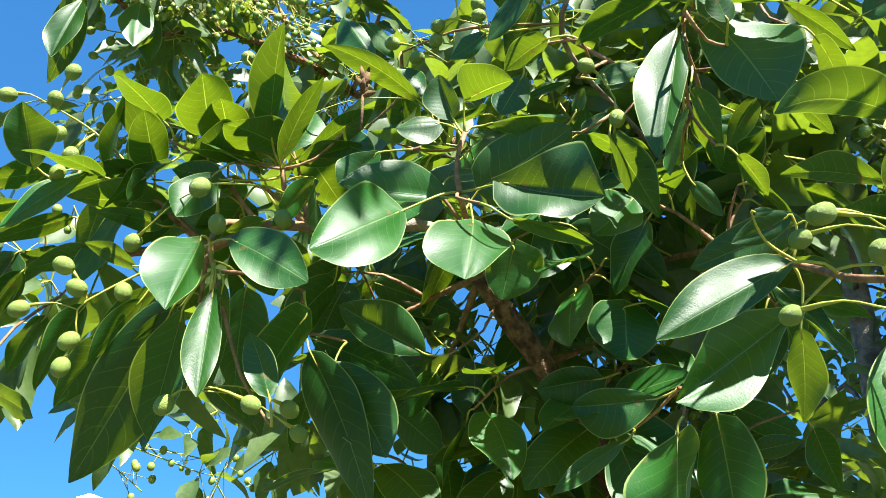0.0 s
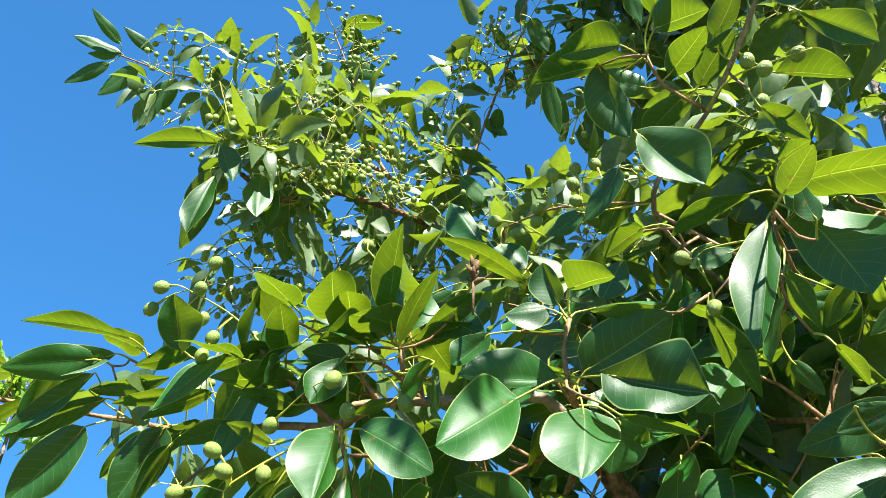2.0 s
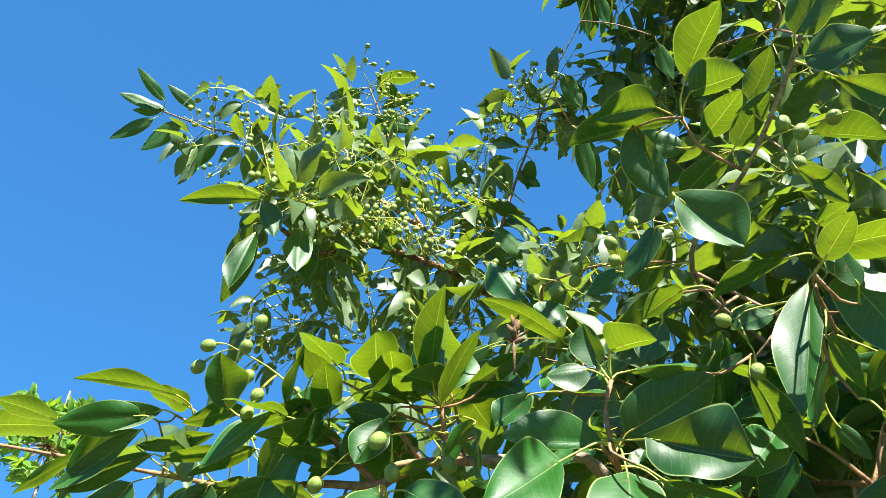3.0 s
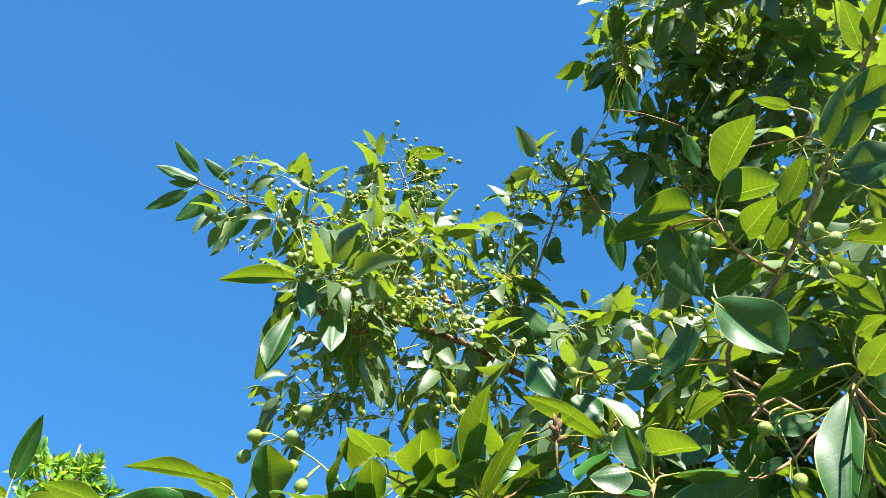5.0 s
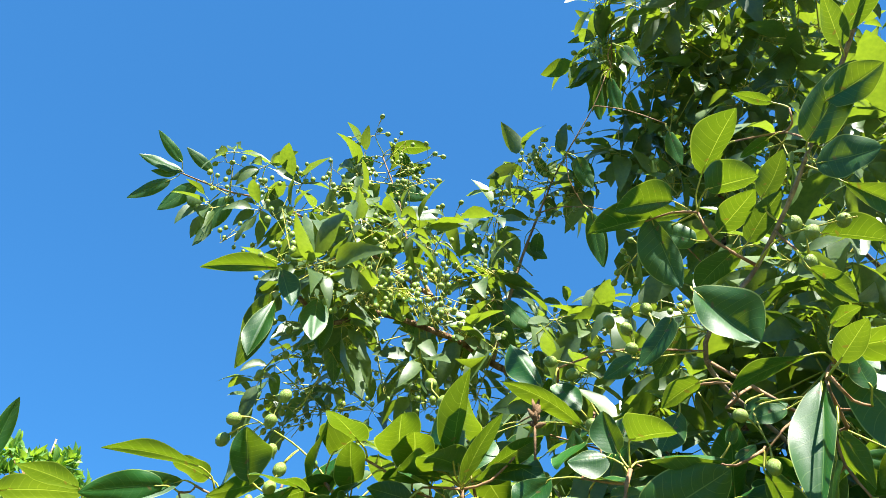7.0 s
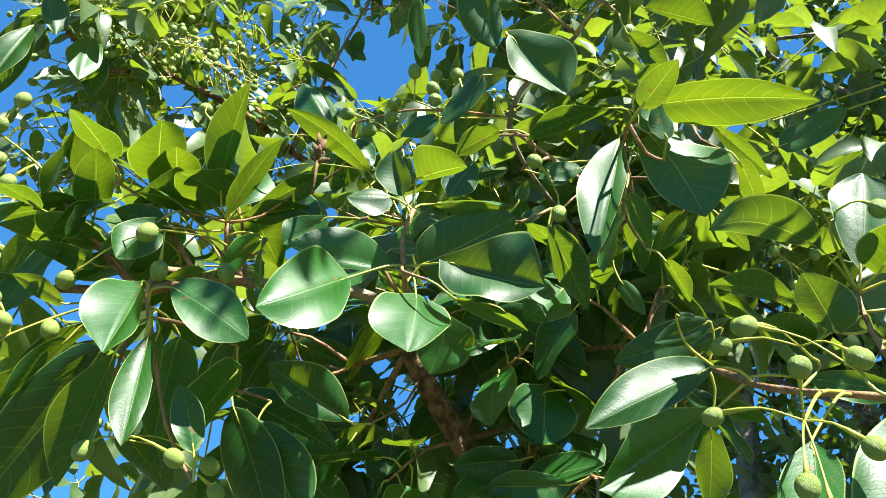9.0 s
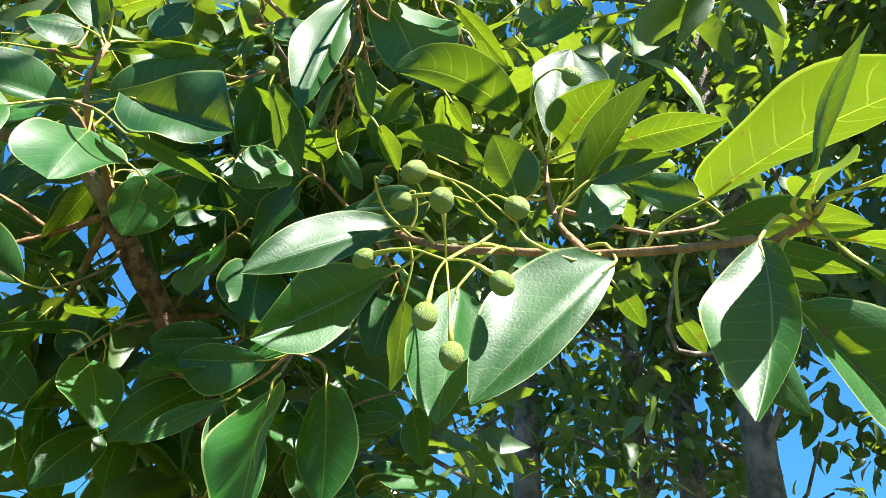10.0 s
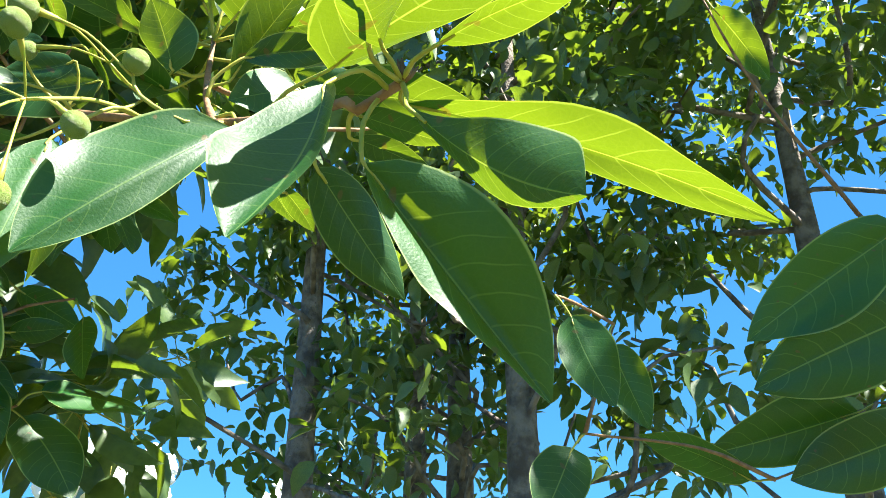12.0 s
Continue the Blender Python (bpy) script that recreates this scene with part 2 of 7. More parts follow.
def shaped_leaf(parent, base, tip, left, right, node, mid=None, cup=0.22, wavy=0.15, twist=0.0, rows=18):
    """One leaf from base to tip over mid; left and right: its widest places; node: where its stalk springs."""
    base, tip, left, right = Vector(base), Vector(tip), Vector(left), Vector(right)
    axis = tip - base
    length = axis.length
    axis.normalize()
    seed = (base + tip) * 40.0
    spread = left - right
    up_way = axis.cross(spread).normalized()
    if up_way.z < 0:
        left, right = right, left
        up_way = -up_way
    across = up_way.cross(axis)
    m = Matrix((axis, across, up_way)).transposed().to_4x4()
    m.translation = base
    back = m.inverted()
    if mid is None:
        mid = Vector((0.5 * length, 0.04 * length * noise.noise(seed + Vector((5, 7, 3))), (0.05 + 0.05 * noise.noise(seed)) * length))
    else:
        mid = back @ Vector(mid)
    end = Vector((length, 0, 0))
    knee = 2 * mid - 0.5 * end
    sides = []
    for place in (right, left):
        p = back @ place
        peak = min(0.74, max(0.20, p.x / length))
        on_rib = knee * (2 * peak * (1 - peak)) + end * peak ** 2
        way = p - on_rib
        way.x *= 0.3
        sides.append((peak, way))
    ratio = (sides[0][1].length + sides[1][1].length) / length
    point = min(1.0, max(0.38, 0.86 - 0.55 * ratio + 0.25 * noise.noise(seed + Vector((2, 8, 6)))))
    lobe = 0.30 * max(0.0, min(1.0, 2.0 * ratio - 0.9))
    cols = 5
    bm = bmesh.new()
    uv = bm.loops.layers.uv.new("UVMap")
    grid, coords = [], {}
    ripples = 7.0 + 3.0 * noise.noise(seed + Vector((3, 1, 2)))
    for i in range(rows + 1):
        s = i / rows
        rib = knee * (2 * s * (1 - s)) + end * s * s
        along = (knee * (2 - 4 * s) + end * (2 * s)).normalized()
        turn = Vector((1, 0, 0)).rotation_difference(along).to_matrix() @ Matrix.Rotation(twist * (s - 0.5), 3, "X")
        row = []
        for j in range(-cols, cols + 1):
            c = abs(j) / cols
            peak, way = sides[0] if j < 0 else sides[1]
            half = way.length
            wide = leaf_outline(s, peak, point) if 0 < s < 1 else 0.0
            reach = way * (wide * c) + way.normalized() * (0.0004 * c)
            out = reach.cross(Vector((1, 0, 0)) if j > 0 else Vector((-1, 0, 0))).normalized() if c else Vector((0, 0, 1))
            swell = cup * half * wide * 1.6 * c * (1.0 - c)
            ripple = wavy * half * wide * c * c * math.sin(s * ripples + (4.0 if j > 0 else 0.0) + seed.x * 9.0)
            grain = 0.010 * length * min(1.0, 5 * s) * c * noise.noise(seed + Vector((5.0 * s, 1.6 * j / cols, 0)))
            v = bm.verts.new(rib + turn @ (reach + out * (swell + ripple + grain) - Vector((lobe * half * c * c * (1.0 - s) ** 5, 0, 0))))
            coords[v] = (s, 0.5 + 0.5 * j / cols)
            row.append(v)
        grid.append(row)
    for a, b in zip(grid, grid[1:]):
        for j in range(2 * cols):
            f = bm.faces.new((a[j], b[j], b[j + 1], a[j + 1]))
            f.smooth = True
            for loop in f.loops:
                loop[uv].uv = coords[loop.vert]
    # stalk, running a little way on as the raised midrib
    root = back @ Vector(node) if node else Vector((-0.010, 0.003 * noise.noise(seed), -0.006))
    far = root.length
    middle = root * 0.5 + Vector((-0.16 * far, 0, 0.10 * far))
    stalk = smooth_curve([root, middle, Vector((-0.001, 0, -0.0003)), grid[1][cols].co - Vector((0, 0, 0.0003)), grid[2][cols].co - Vector((0, 0, 0.0003))], 0.004)
    add_tube(bm, stalk, [0.00080 - 0.00045 * i / len(stalk) for i in range(len(stalk))], 6, 0.0, 1)
    mesh = bpy.data.meshes.new("leaf")
    bm.to_mesh(mesh)
    bm.free()
    mesh.materials.append(LEAF)
    mesh.materials.append(PETIOLE)
    return part("leaf", mesh, parent, m)


def leaf(parent, base, tip, face, node, wide, fold, curl):
    """A leaf given by the way its upper side looks, its width as a share of its length, its fold and its bow."""
    base, tip, face = Vector(base), Vector(tip), Vector(face)
    axis = tip - base
    up_way = (face - axis * face.dot(axis) / axis.length_squared).normalized()
    across = up_way.cross(axis.normalized())
    half, heart = 0.5 * wide * axis.length, base + axis * 0.42
    seed = (base + tip) * 40.0
    lean = 0.12 * noise.noise(seed + Vector((9, 4, 1)))
    left = heart + (across * math.cos(fold + lean) + up_way * math.sin(fold + lean)) * half
    right = heart + (up_way * math.sin(fold - lean) - across * math.cos(fold - lean)) * half
    mid = base + axis * 0.5 + (up_way * (0.16 * curl * (0.7 + 0.6 * noise.noise(seed))) + across * (0.06 * noise.noise(seed + Vector((5, 7, 3))))) * axis.length
    return shaped_leaf(parent, base, tip, left, right, node, mid)


def fruit_mesh():
    bm = bmesh.new()
    bmesh.ops.create_uvsphere(bm, u_segments=18, v_segments=12, radius=1.0)
    for v in bm.verts:
        dent = 0.10 * max(0.0, v.co.z - 0.72)
        v.co.z = v.co.z * 1.2 - dent + (0.09 if v.co.z < -0.98 else 0.0)
        v.co.x *= 1.0 + 0.02 * math.sin(3 * v.co.y)
    for f in bm.faces:
        f.smooth = True
    return to_mesh("fruit", bm, FRUIT)


FRUIT_MESH = fruit_mesh()
FRUIT_SIZE = 0.0062


def fruit_cluster(path, fruits, big):
    """A forked yellow-green stalk with one drupe at each end."""
    pts = smooth_curve(path, 0.006)
    origin = pts[0].copy()
    bm = bmesh.new()
    add_tube(bm, [p - origin for p in pts], [0.00085 - 0.00035 * i / len(pts) for i in range(len(pts))], 7, 0.15)
    ends = []
    for i, at in enumerate(fruits):
        at = Vector(at)
        joint = min(pts[len(pts) // 3:], key=lambda p: (p - at).length + 0.01 * abs(noise.noise(p * 90)))
        gap = at - joint
        size = big * (0.93 + 0.14 * abs(noise.noise(at * 70)))
        head = (gap.normalized() * 0.75 + Vector((0, 0, -0.35))).normalized()
        root = at - head * size * 1.05
        mid = (joint + root) / 2 + Vector((0, 0, 0.10 * gap.length))
        line = smooth_curve([joint, mid, root], 0.005)
        radii = [0.00040 for _ in line]
        radii[-1] = 0.0011
        radii[-2] = 0.0008
        add_tube(bm, [p - origin for p in line], radii, 6, 0.1)
        ends.append((at, head, size))
    stalk = part("fruit_stalk", to_mesh("fruit_stalk", bm, PETIOLE), tree, Matrix.Translation(origin))
    for at, head, size in ends:
        m = Matrix.Translation(at) @ (-head).to_track_quat("Z", "Y").to_matrix().to_4x4() @ Matrix.Scale(size, 4)
        part("fruit", FRUIT_MESH, stalk, m)


def small_leaf(rng, centre, axis, face, length, wide, verts, faces):
    """A folded, drooping leaf of a few quads, added to the lists."""
    across = np.cross(face, axis)
    n0 = len(verts)
    bend, lift = rng.uniform(0.05, 0.55), rng.uniform(0.1, 0.7)
    twist, sway, phase = rng.normal() * 0.5, rng.normal() * 0.08, rng.uniform(0, 6.28)
    for s, w in ((0.0, 0.03), (0.08, 0.45), (0.25, 0.88), (0.45, 1.0), (0.68, 0.78), (0.87, 0.42), (1.0, 0.02)):
        mid = centre + axis * (s * length * (1.0 - 0.25 * bend * s)) - face * (bend * length * s * s) + across * (sway * length * math.sin(3.1 * s))
        half = 0.5 * wide * length * w
        roll = twist * (s - 0.3)
        side = across * math.cos(roll) + face * math.sin(roll)
        ripple = 0.18 * math.sin(6.0 * s + phase)
        verts.append(mid - side * half + face * ((lift + ripple) * half))
        verts.append(mid)
        verts.append(mid + side * half + face * ((lift - ripple) * half))
    for i in range(6):
        a = n0 + 3 * i
        faces.append((a, a + 3, a + 4, a + 1))
        faces.append((a + 1, a + 4, a + 5, a + 2))


def unit(v):
    return v / (np.linalg.norm(v) + 1e-9)


def stick(verts, faces, a, b, r):
    """A three-sided stalk from a to b."""
    way = unit(b - a)
    u = unit(np.cross(way, np.array((0.3, 0.5, 0.8))))
    v = np.cross(way, u)
    n0 = len(verts)
    for p, q in ((a, r), (b, r * 0.7)):
        for k in range(3):
            ang = k * math.tau / 3
            verts.append(p + (u * math.cos(ang) + v * math.sin(ang)) * q)
    for k in range(3):
        faces.append((n0 + k, n0 + (k + 1) % 3, n0 + 3 + (k + 1) % 3, n0 + 3 + k))


BALL = []
for polar in range(1, 6):
    for k in range(8):
        a, b = math.pi * polar / 6, k * math.tau / 8
        BALL.append((math.sin(a) * math.cos(b), math.sin(a) * math.sin(b), 1.15 * math.cos(a)))
BALL = np.array(BALL + [(0, 0, 1.15), (0, 0, -1.15)])


def ball(verts, faces, at, r):
    n0 = len(verts)
    verts.extend(at + BALL * r)
    for i in range(4):
        for k in range(8):
            faces.append((n0 + 8 * i + k, n0 + 8 * i + 8 + k, n0 + 8 * i + 8 + (k + 1) % 8, n0 + 8 * i + (k + 1) % 8))
    for k in range(8):
        faces.append((n0 + 40, n0 + k, n0 + (k + 1) % 8))
        faces.append((n0 + 41, n0 + 32 + (k + 1) % 8, n0 + 32 + k))


def joined(name, verts, faces, material, parent, label, flat=False):
    mesh = bpy.data.meshes.new(name)
    mesh.from_pydata([tuple(v) for v in verts], [], faces)
    mesh.materials.append(material)
    if not flat:
        mesh.polygons.foreach_set("use_smooth", [True] * len(mesh.polygons))
    mesh.update()
    return part(name, mesh, parent, Matrix.Identity(4), label, "stuff")


class Spray:
    """Collects the many leaves, twigs and fruits of one part of the crown."""

    def __init__(self, seed):
        self.rng = np.random.default_rng(seed)
        self.leaves, self.twigs, self.fruits = ([], []), ([], []), ([], [])


def spray(s, a, b, radius, count, length, fruits):
    """Leafy twigs along the line from a to b, with leaves in loose whorls, drooping, and panicles of fruit."""
    a, b, rng = np.array(a), np.array(b), s.rng
    line = unit(b - a)
    whorls = max(3, count // 6)
    for i in range(whorls):
        u = (i + rng.uniform(0, 1)) / whorls
        out = unit(rng.normal(size=3) + np.array((0, 0, 0.35)))
        heart = a + (b - a) * u
        end = heart + out * radius * rng.uniform(0.25, 1.0) ** 0.6
        stick(*s.twigs, heart - line * radius * 0.3, end, 0.0011)
        turn = rng.uniform(0, math.tau)
        side = unit(np.cross(out, np.array((0.2, 0.3, 0.9))))
        other = np.cross(out, side)
        for k in range(6):
            ang = turn + k * 2.4
            way = unit(side * math.cos(ang) + other * math.sin(ang) + out * rng.uniform(0.1, 0.7) + np.array((0, 0, rng.uniform(-0.9, 0.15))))
            face = rng.normal(size=3) * 0.5 + np.array((0.1, -0.4, 0.8))
            face = unit(face - way * np.dot(face, way))
            root = end + way * length * 0.25
            stick(*s.twigs, end, root, 0.0006)
            small_leaf(rng, root, way, face, length * rng.uniform(0.65, 1.2), rng.uniform(0.32, 0.45), *s.leaves)
    for i in range(max(1, fruits // 5) if fruits else 0):
        heart = a + (b - a) * rng.uniform(0, 1) + unit(rng.normal(size=3)) * radius * rng.uniform(0.3, 0.9)
        out = unit(rng.normal(size=3) + np.array((-0.2, -0.2, 0.3)))
        tip = heart + out * 0.06
        stick(*s.twigs, heart, tip, 0.0009)
        for k in range(6):
            at = heart + out * rng.uniform(0.015, 0.065) + unit(rng.normal(size=3)) * 0.018
            stick(*s.twigs, heart + out * rng.uniform(0.01, 0.06), at, 0.0005)
            ball(*s.fruits, at, FRUIT_SIZE * rng.uniform(0.46, 0.66))


def finish(s, what):
    joined("foliage", *s.leaves, FAR_LEAF, tree, "small glossy green leaves " + what)
    joined("stalk_mass", *s.twigs, PETIOLE, tree, "thin yellow-green stalks " + what)
    if s.fruits[0]:
        joined("fruit_mass", *s.fruits, FRUIT, tree, "small green fruits " + what)


# trunk, hidden below the view, that carries the limbs
bm = bmesh.new()
limb_foot = Vector((0.2095, 0.7135, 1.5156))
crown_foot = Vector((0.1561, 0.6502, 1.8813))
fork = Vector((0.26, 0.86, 0.95))
line = smooth_curve([TRUNK_FOOT - Vector((0, 0, 0.05)), TRUNK_FOOT + Vector((0.01, -0.05, 0.5)), fork, (fork + limb_foot) / 2 + Vector((0.01, 0.02, 0.0)), limb_foot], 0.05)
add_tube(bm, [p - TRUNK_FOOT for p in line], [0.07 - 0.061 * (i / (len(line) - 1)) ** 0.7 for i in range(len(line))], 14, 0.15)
part("trunk", to_mesh("trunk", bm, BARK), tree, Matrix.Translation(TRUNK_FOOT))
branch([fork, (fork + crown_foot) / 2 + Vector((0.02, 0.05, 0.0)), crown_foot], 0.035, 0.009)
branch([(0.1966, 0.6698, 1.5208), (0.1613, 0.6208, 1.6068), (0.1231, 0.5624, 1.6736), (0.0900, 0.5296, 1.7170), (0.0665, 0.5082, 1.7519), (0.0437, 0.4931, 1.7805), (0.0246, 0.4775, 1.8025)], 0.0126, 0.0073)
limb_end = branch([(0.0246, 0.4775, 1.8025), (-0.0033, 0.4511, 1.8248), (-0.0335, 0.4428, 1.8218), (-0.0816, 0.4239, 1.8124)], 0.0050, 0.0031)
left_limb = branch([(-0.0816, 0.4239, 1.8124), (-0.1075, 0.4119, 1.8071), (-0.1353, 0.4111, 1.7920), (-0.1836, 0.4334, 1.8006), (-0.2393, 0.4594, 1.8047), (-0.3034, 0.4739, 1.8186), (-0.3628, 0.4691, 1.8276), (-0.4556, 0.4212, 1.8302)], 0.0032, 0.0010)
left_twig = branch([(-0.1353, 0.4111, 1.7920), (-0.1657, 0.4221, 1.8199), (-0.1959, 0.4202, 1.8504)], 0.0023, 0.0014)
centre_twig = branch([(0.0246, 0.4775, 1.8025), (0.0174, 0.4257, 1.8064), (0.0093, 0.3651, 1.7996), (0.0073, 0.3657, 1.8215), (0.0118, 0.3631, 1.8398)], 0.0022, 0.0013)
rosette_twig = branch([(-0.0816, 0.4239, 1.8124), (-0.0897, 0.4176, 1.8214), (-0.0946, 0.4127, 1.8284), (-0.0959, 0.4049, 1.8414)], 0.0023, 0.0015)
drop_twig = branch([(-0.1075, 0.4119, 1.8071), (-0.1200, 0.3873, 1.7965), (-0.1238, 0.3761, 1.7807), (-0.1178, 0.3700, 1.7600)], 0.0023, 0.0012)
low_twig = branch([(0.0246, 0.4775, 1.8025), (0.0025, 0.5555, 1.7682), (-0.0268, 0.5806, 1.7303), (-0.0526, 0.5984, 1.7109)], 0.0027, 0.0011)
low_left_twig = branch([(0.0246, 0.4775, 1.8025), (-0.0097, 0.5263, 1.8055), (-0.0564, 0.5175, 1.7769), (-0.0846, 0.5012, 1.7654)], 0.0023, 0.0011)
inner_twig = branch([(0.0665, 0.5082, 1.7519), (0.0991, 0.5375, 1.7711), (0.1171, 0.5244, 1.7751), (0.1429, 0.5024, 1.7717)], 0.0031, 0.0011)
branch([(0.0900, 0.5296, 1.7170), (0.0706, 0.6442, 1.7061), (0.0365, 0.6968, 1.6819)], 0.0046, 0.0023)
upper_limb = branch([(0.0675, 0.5154, 1.7541), (0.1413, 0.5886, 1.8546), (0.1710, 0.5311, 1.9165), (0.0780, 0.4075, 1.9448), (0.1148, 0.3626, 1.9966), (0.1316, 0.3269, 2.0207), (0.1447, 0.2867, 2.0455), (0.1584, 0.2378, 2.0718), (0.1698, 0.1887, 2.1020)], 0.0019, 0.0016, OLD_TWIG)
upper_side_twig = branch([(0.1148, 0.3626, 1.9966), (0.0860, 0.3561, 2.0161), (0.0752, 0.3443, 2.0337)], 0.0014, 0.0010)
hang_twig = branch([(0.0780, 0.4075, 1.9448), (0.1502, 0.3910, 1.8804), (0.1364, 0.3514, 1.8865), (0.1295, 0.3311, 1.8890), (0.1344, 0.3243, 1.8945)], 0.0015, 0.0010)
near_limb = branch([(0.1413, 0.5886, 1.8546), (0.1640, 0.4182, 1.7952), (0.1631, 0.3352, 1.7491), (0.1605, 0.2797, 1.7178), (0.1739, 0.2511, 1.7065), (0.1887, 0.2209, 1.6950), (0.1995, 0.1852, 1.6834), (0.2011, 0.1598, 1.6750), (0.2044, 0.1596, 1.6734), (0.2092, 0.1459, 1.6766)], 0.0023, 0.0013)
near_rosette_twig = branch([(0.1899, 0.2226, 1.6959), (0.1947, 0.2491, 1.7233), (0.1985, 0.2608, 1.7487), (0.1994, 0.2628, 1.7599)], 0.0014, 0.0010)
far_limb = branch([(0.1561, 0.6502, 1.8813), (0.0214, 0.7095, 2.0484), (-0.0393, 0.7475, 2.1120), (-0.1043, 0.7434, 2.1458), (-0.1477, 0.7124, 2.1600), (-0.2343, 0.6443, 2.1538), (-0.2718, 0.5978, 2.1082), (-0.3048, 0.5670, 2.1217)], 0.0069, 0.0023)
far_upper_twig = branch([(-0.1043, 0.7434, 2.1458), (-0.1890, 0.7665, 2.2633), (-0.2306, 0.7714, 2.3486), (-0.2594, 0.7760, 2.4544), (-0.2924, 0.7598, 2.5398)], 0.0031, 0.0011)
far_left_twig = branch([(-0.1890, 0.7665, 2.2633), (-0.3253, 0.7740, 2.3760), (-0.4605, 0.7432, 2.4333), (-0.5265, 0.7364, 2.4509), (-0.5962, 0.7114, 2.4678)], 0.0031, 0.0011)
far_right_twig = branch([(-0.1043, 0.7434, 2.1458), (-0.0735, 0.7966, 2.3415), (-0.0238, 0.7843, 2.4964), (-0.0005, 0.7647, 2.5372)], 0.0031, 0.0011)
branch([(0.1561, 0.6502, 1.8813), (0.1899, 0.7067, 2.2275), (0.2154, 0.7441, 2.4771), (0.1917, 0.7059, 2.6242), (0.1560, 0.6421, 2.7284)], 0.0069, 0.0023)
branch([(0.2700, 0.8900, 0.7500), (0.5200, 0.7800, 0.9200), (0.7600, 0.5000, 1.2600), (0.8010, 0.2378, 1.6101)], 0.0150, 0.0032)
right_twig = branch([(0.8010, 0.2378, 1.6101), (0.6920, 0.2077, 1.6961), (0.6194, 0.1880, 1.7375), (0.6136, 0.2036, 1.7810)], 0.0031, 0.0015)
twig_1 = branch([(-0.1214, 0.3728, 1.7707), (-0.1324, 0.3773, 1.7663), (-0.1487, 0.3830, 1.7600)], 0.0010, 0.0007, sides=7)
twig_2 = branch([(-0.0959, 0.4049, 1.8414), (-0.1057, 0.3970, 1.8389), (-0.1194, 0.3856, 1.8342)], 0.0010, 0.0007, sides=7)
twig_3 = branch([(0.0092, 0.3646, 1.8309), (0.0002, 0.3739, 1.8349), (-0.0170, 0.3848, 1.8424)], 0.0010, 0.0007, sides=7)
twig_4 = branch([(-0.2199, 0.4514, 1.8028), (-0.2231, 0.4447, 1.7897), (-0.2292, 0.4370, 1.7723)], 0.0010, 0.0007, sides=7)
twig_5 = branch([(-0.1959, 0.4202, 1.8504), (-0.2090, 0.4264, 1.8525), (-0.2296, 0.4298, 1.8556)], 0.0010, 0.0007, sides=7)
twig_6 = branch([(0.1258, 0.3416, 2.0120), (0.1259, 0.3335, 1.9982), (0.1304, 0.3255, 1.9807)], 0.0010, 0.0007, sides=7)
twig_7 = branch([(-0.2296, 0.4298, 1.8556), (-0.2308, 0.4243, 1.8437), (-0.2370, 0.4137, 1.8400)], 0.0010, 0.0007, sides=7)
twig_8 = branch([(-0.3048, 0.5670, 2.1217), (-0.3076, 0.5527, 2.1153), (-0.3130, 0.5367, 2.1046)], 0.0010, 0.0007, sides=7)
twig_9 = branch([(0.1647, 0.4081, 1.7909), (0.1652, 0.4039, 1.8077), (0.1695, 0.3931, 1.8238)], 0.0010, 0.0007, sides=7)
twig_10 = branch([(0.1303, 0.3279, 1.8906), (0.1239, 0.3184, 1.8779), (0.1186, 0.3002, 1.8692)], 0.0010, 0.0007, sides=7)
twig_11 = branch([(0.1437, 0.3640, 1.8821), (0.1560, 0.3523, 1.8753), (0.1679, 0.3430, 1.8637)], 0.0010, 0.0007, sides=7)
twig_12 = branch([(0.1679, 0.3430, 1.8637), (0.1711, 0.3425, 1.8583), (0.1792, 0.3415, 1.8509)], 0.0010, 0.0007, sides=7)
twig_13 = branch([(0.0766, 0.4010, 1.9483), (0.0628, 0.4034, 1.9507), (0.0409, 0.4085, 1.9545)], 0.0010, 0.0007, sides=7)
twig_14 = branch([(0.1344, 0.3243, 1.8945), (0.1462, 0.3158, 1.8948), (0.1661, 0.3048, 1.8961)], 0.0010, 0.0007, sides=7)
twig_15 = branch([(0.1053, 0.4029, 1.9207), (0.0900, 0.3976, 1.9081), (0.0816, 0.3877, 1.8954)], 0.0011, 0.0007, sides=7)
twig_16 = branch([(0.1325, 0.3982, 1.8966), (0.1186, 0.3968, 1.8854), (0.1046, 0.3985, 1.8693)], 0.0011, 0.0007, sides=7)
twig_17 = branch([(0.1186, 0.3002, 1.8692), (0.1308, 0.3091, 1.8585), (0.1407, 0.3095, 1.8554)], 0.0011, 0.0007, sides=7)
twig_18 = branch([(0.1312, 0.3377, 1.8879), (0.1300, 0.3362, 1.8708), (0.1267, 0.3351, 1.8484)], 0.0011, 0.0007, sides=7)
twig_19 = branch([(-0.1577, 0.4205, 1.7951), (-0.1614, 0.4165, 1.7781), (-0.1701, 0.4133, 1.7569)], 0.0011, 0.0007, sides=7)
twig_20 = branch([(0.1046, 0.3985, 1.8693), (0.1006, 0.3854, 1.8667), (0.0958, 0.3732, 1.8585)], 0.0011, 0.0007, sides=7)
twig_21 = branch([(0.0958, 0.3732, 1.8585), (0.0791, 0.3790, 1.8504), (0.0684, 0.3826, 1.8539)], 0.0011, 0.0007, sides=7)
twig_22 = branch([(0.0684, 0.3826, 1.8539), (0.0668, 0.3868, 1.8507), (0.0695, 0.3904, 1.8517)], 0.0010, 0.0007, sides=7)
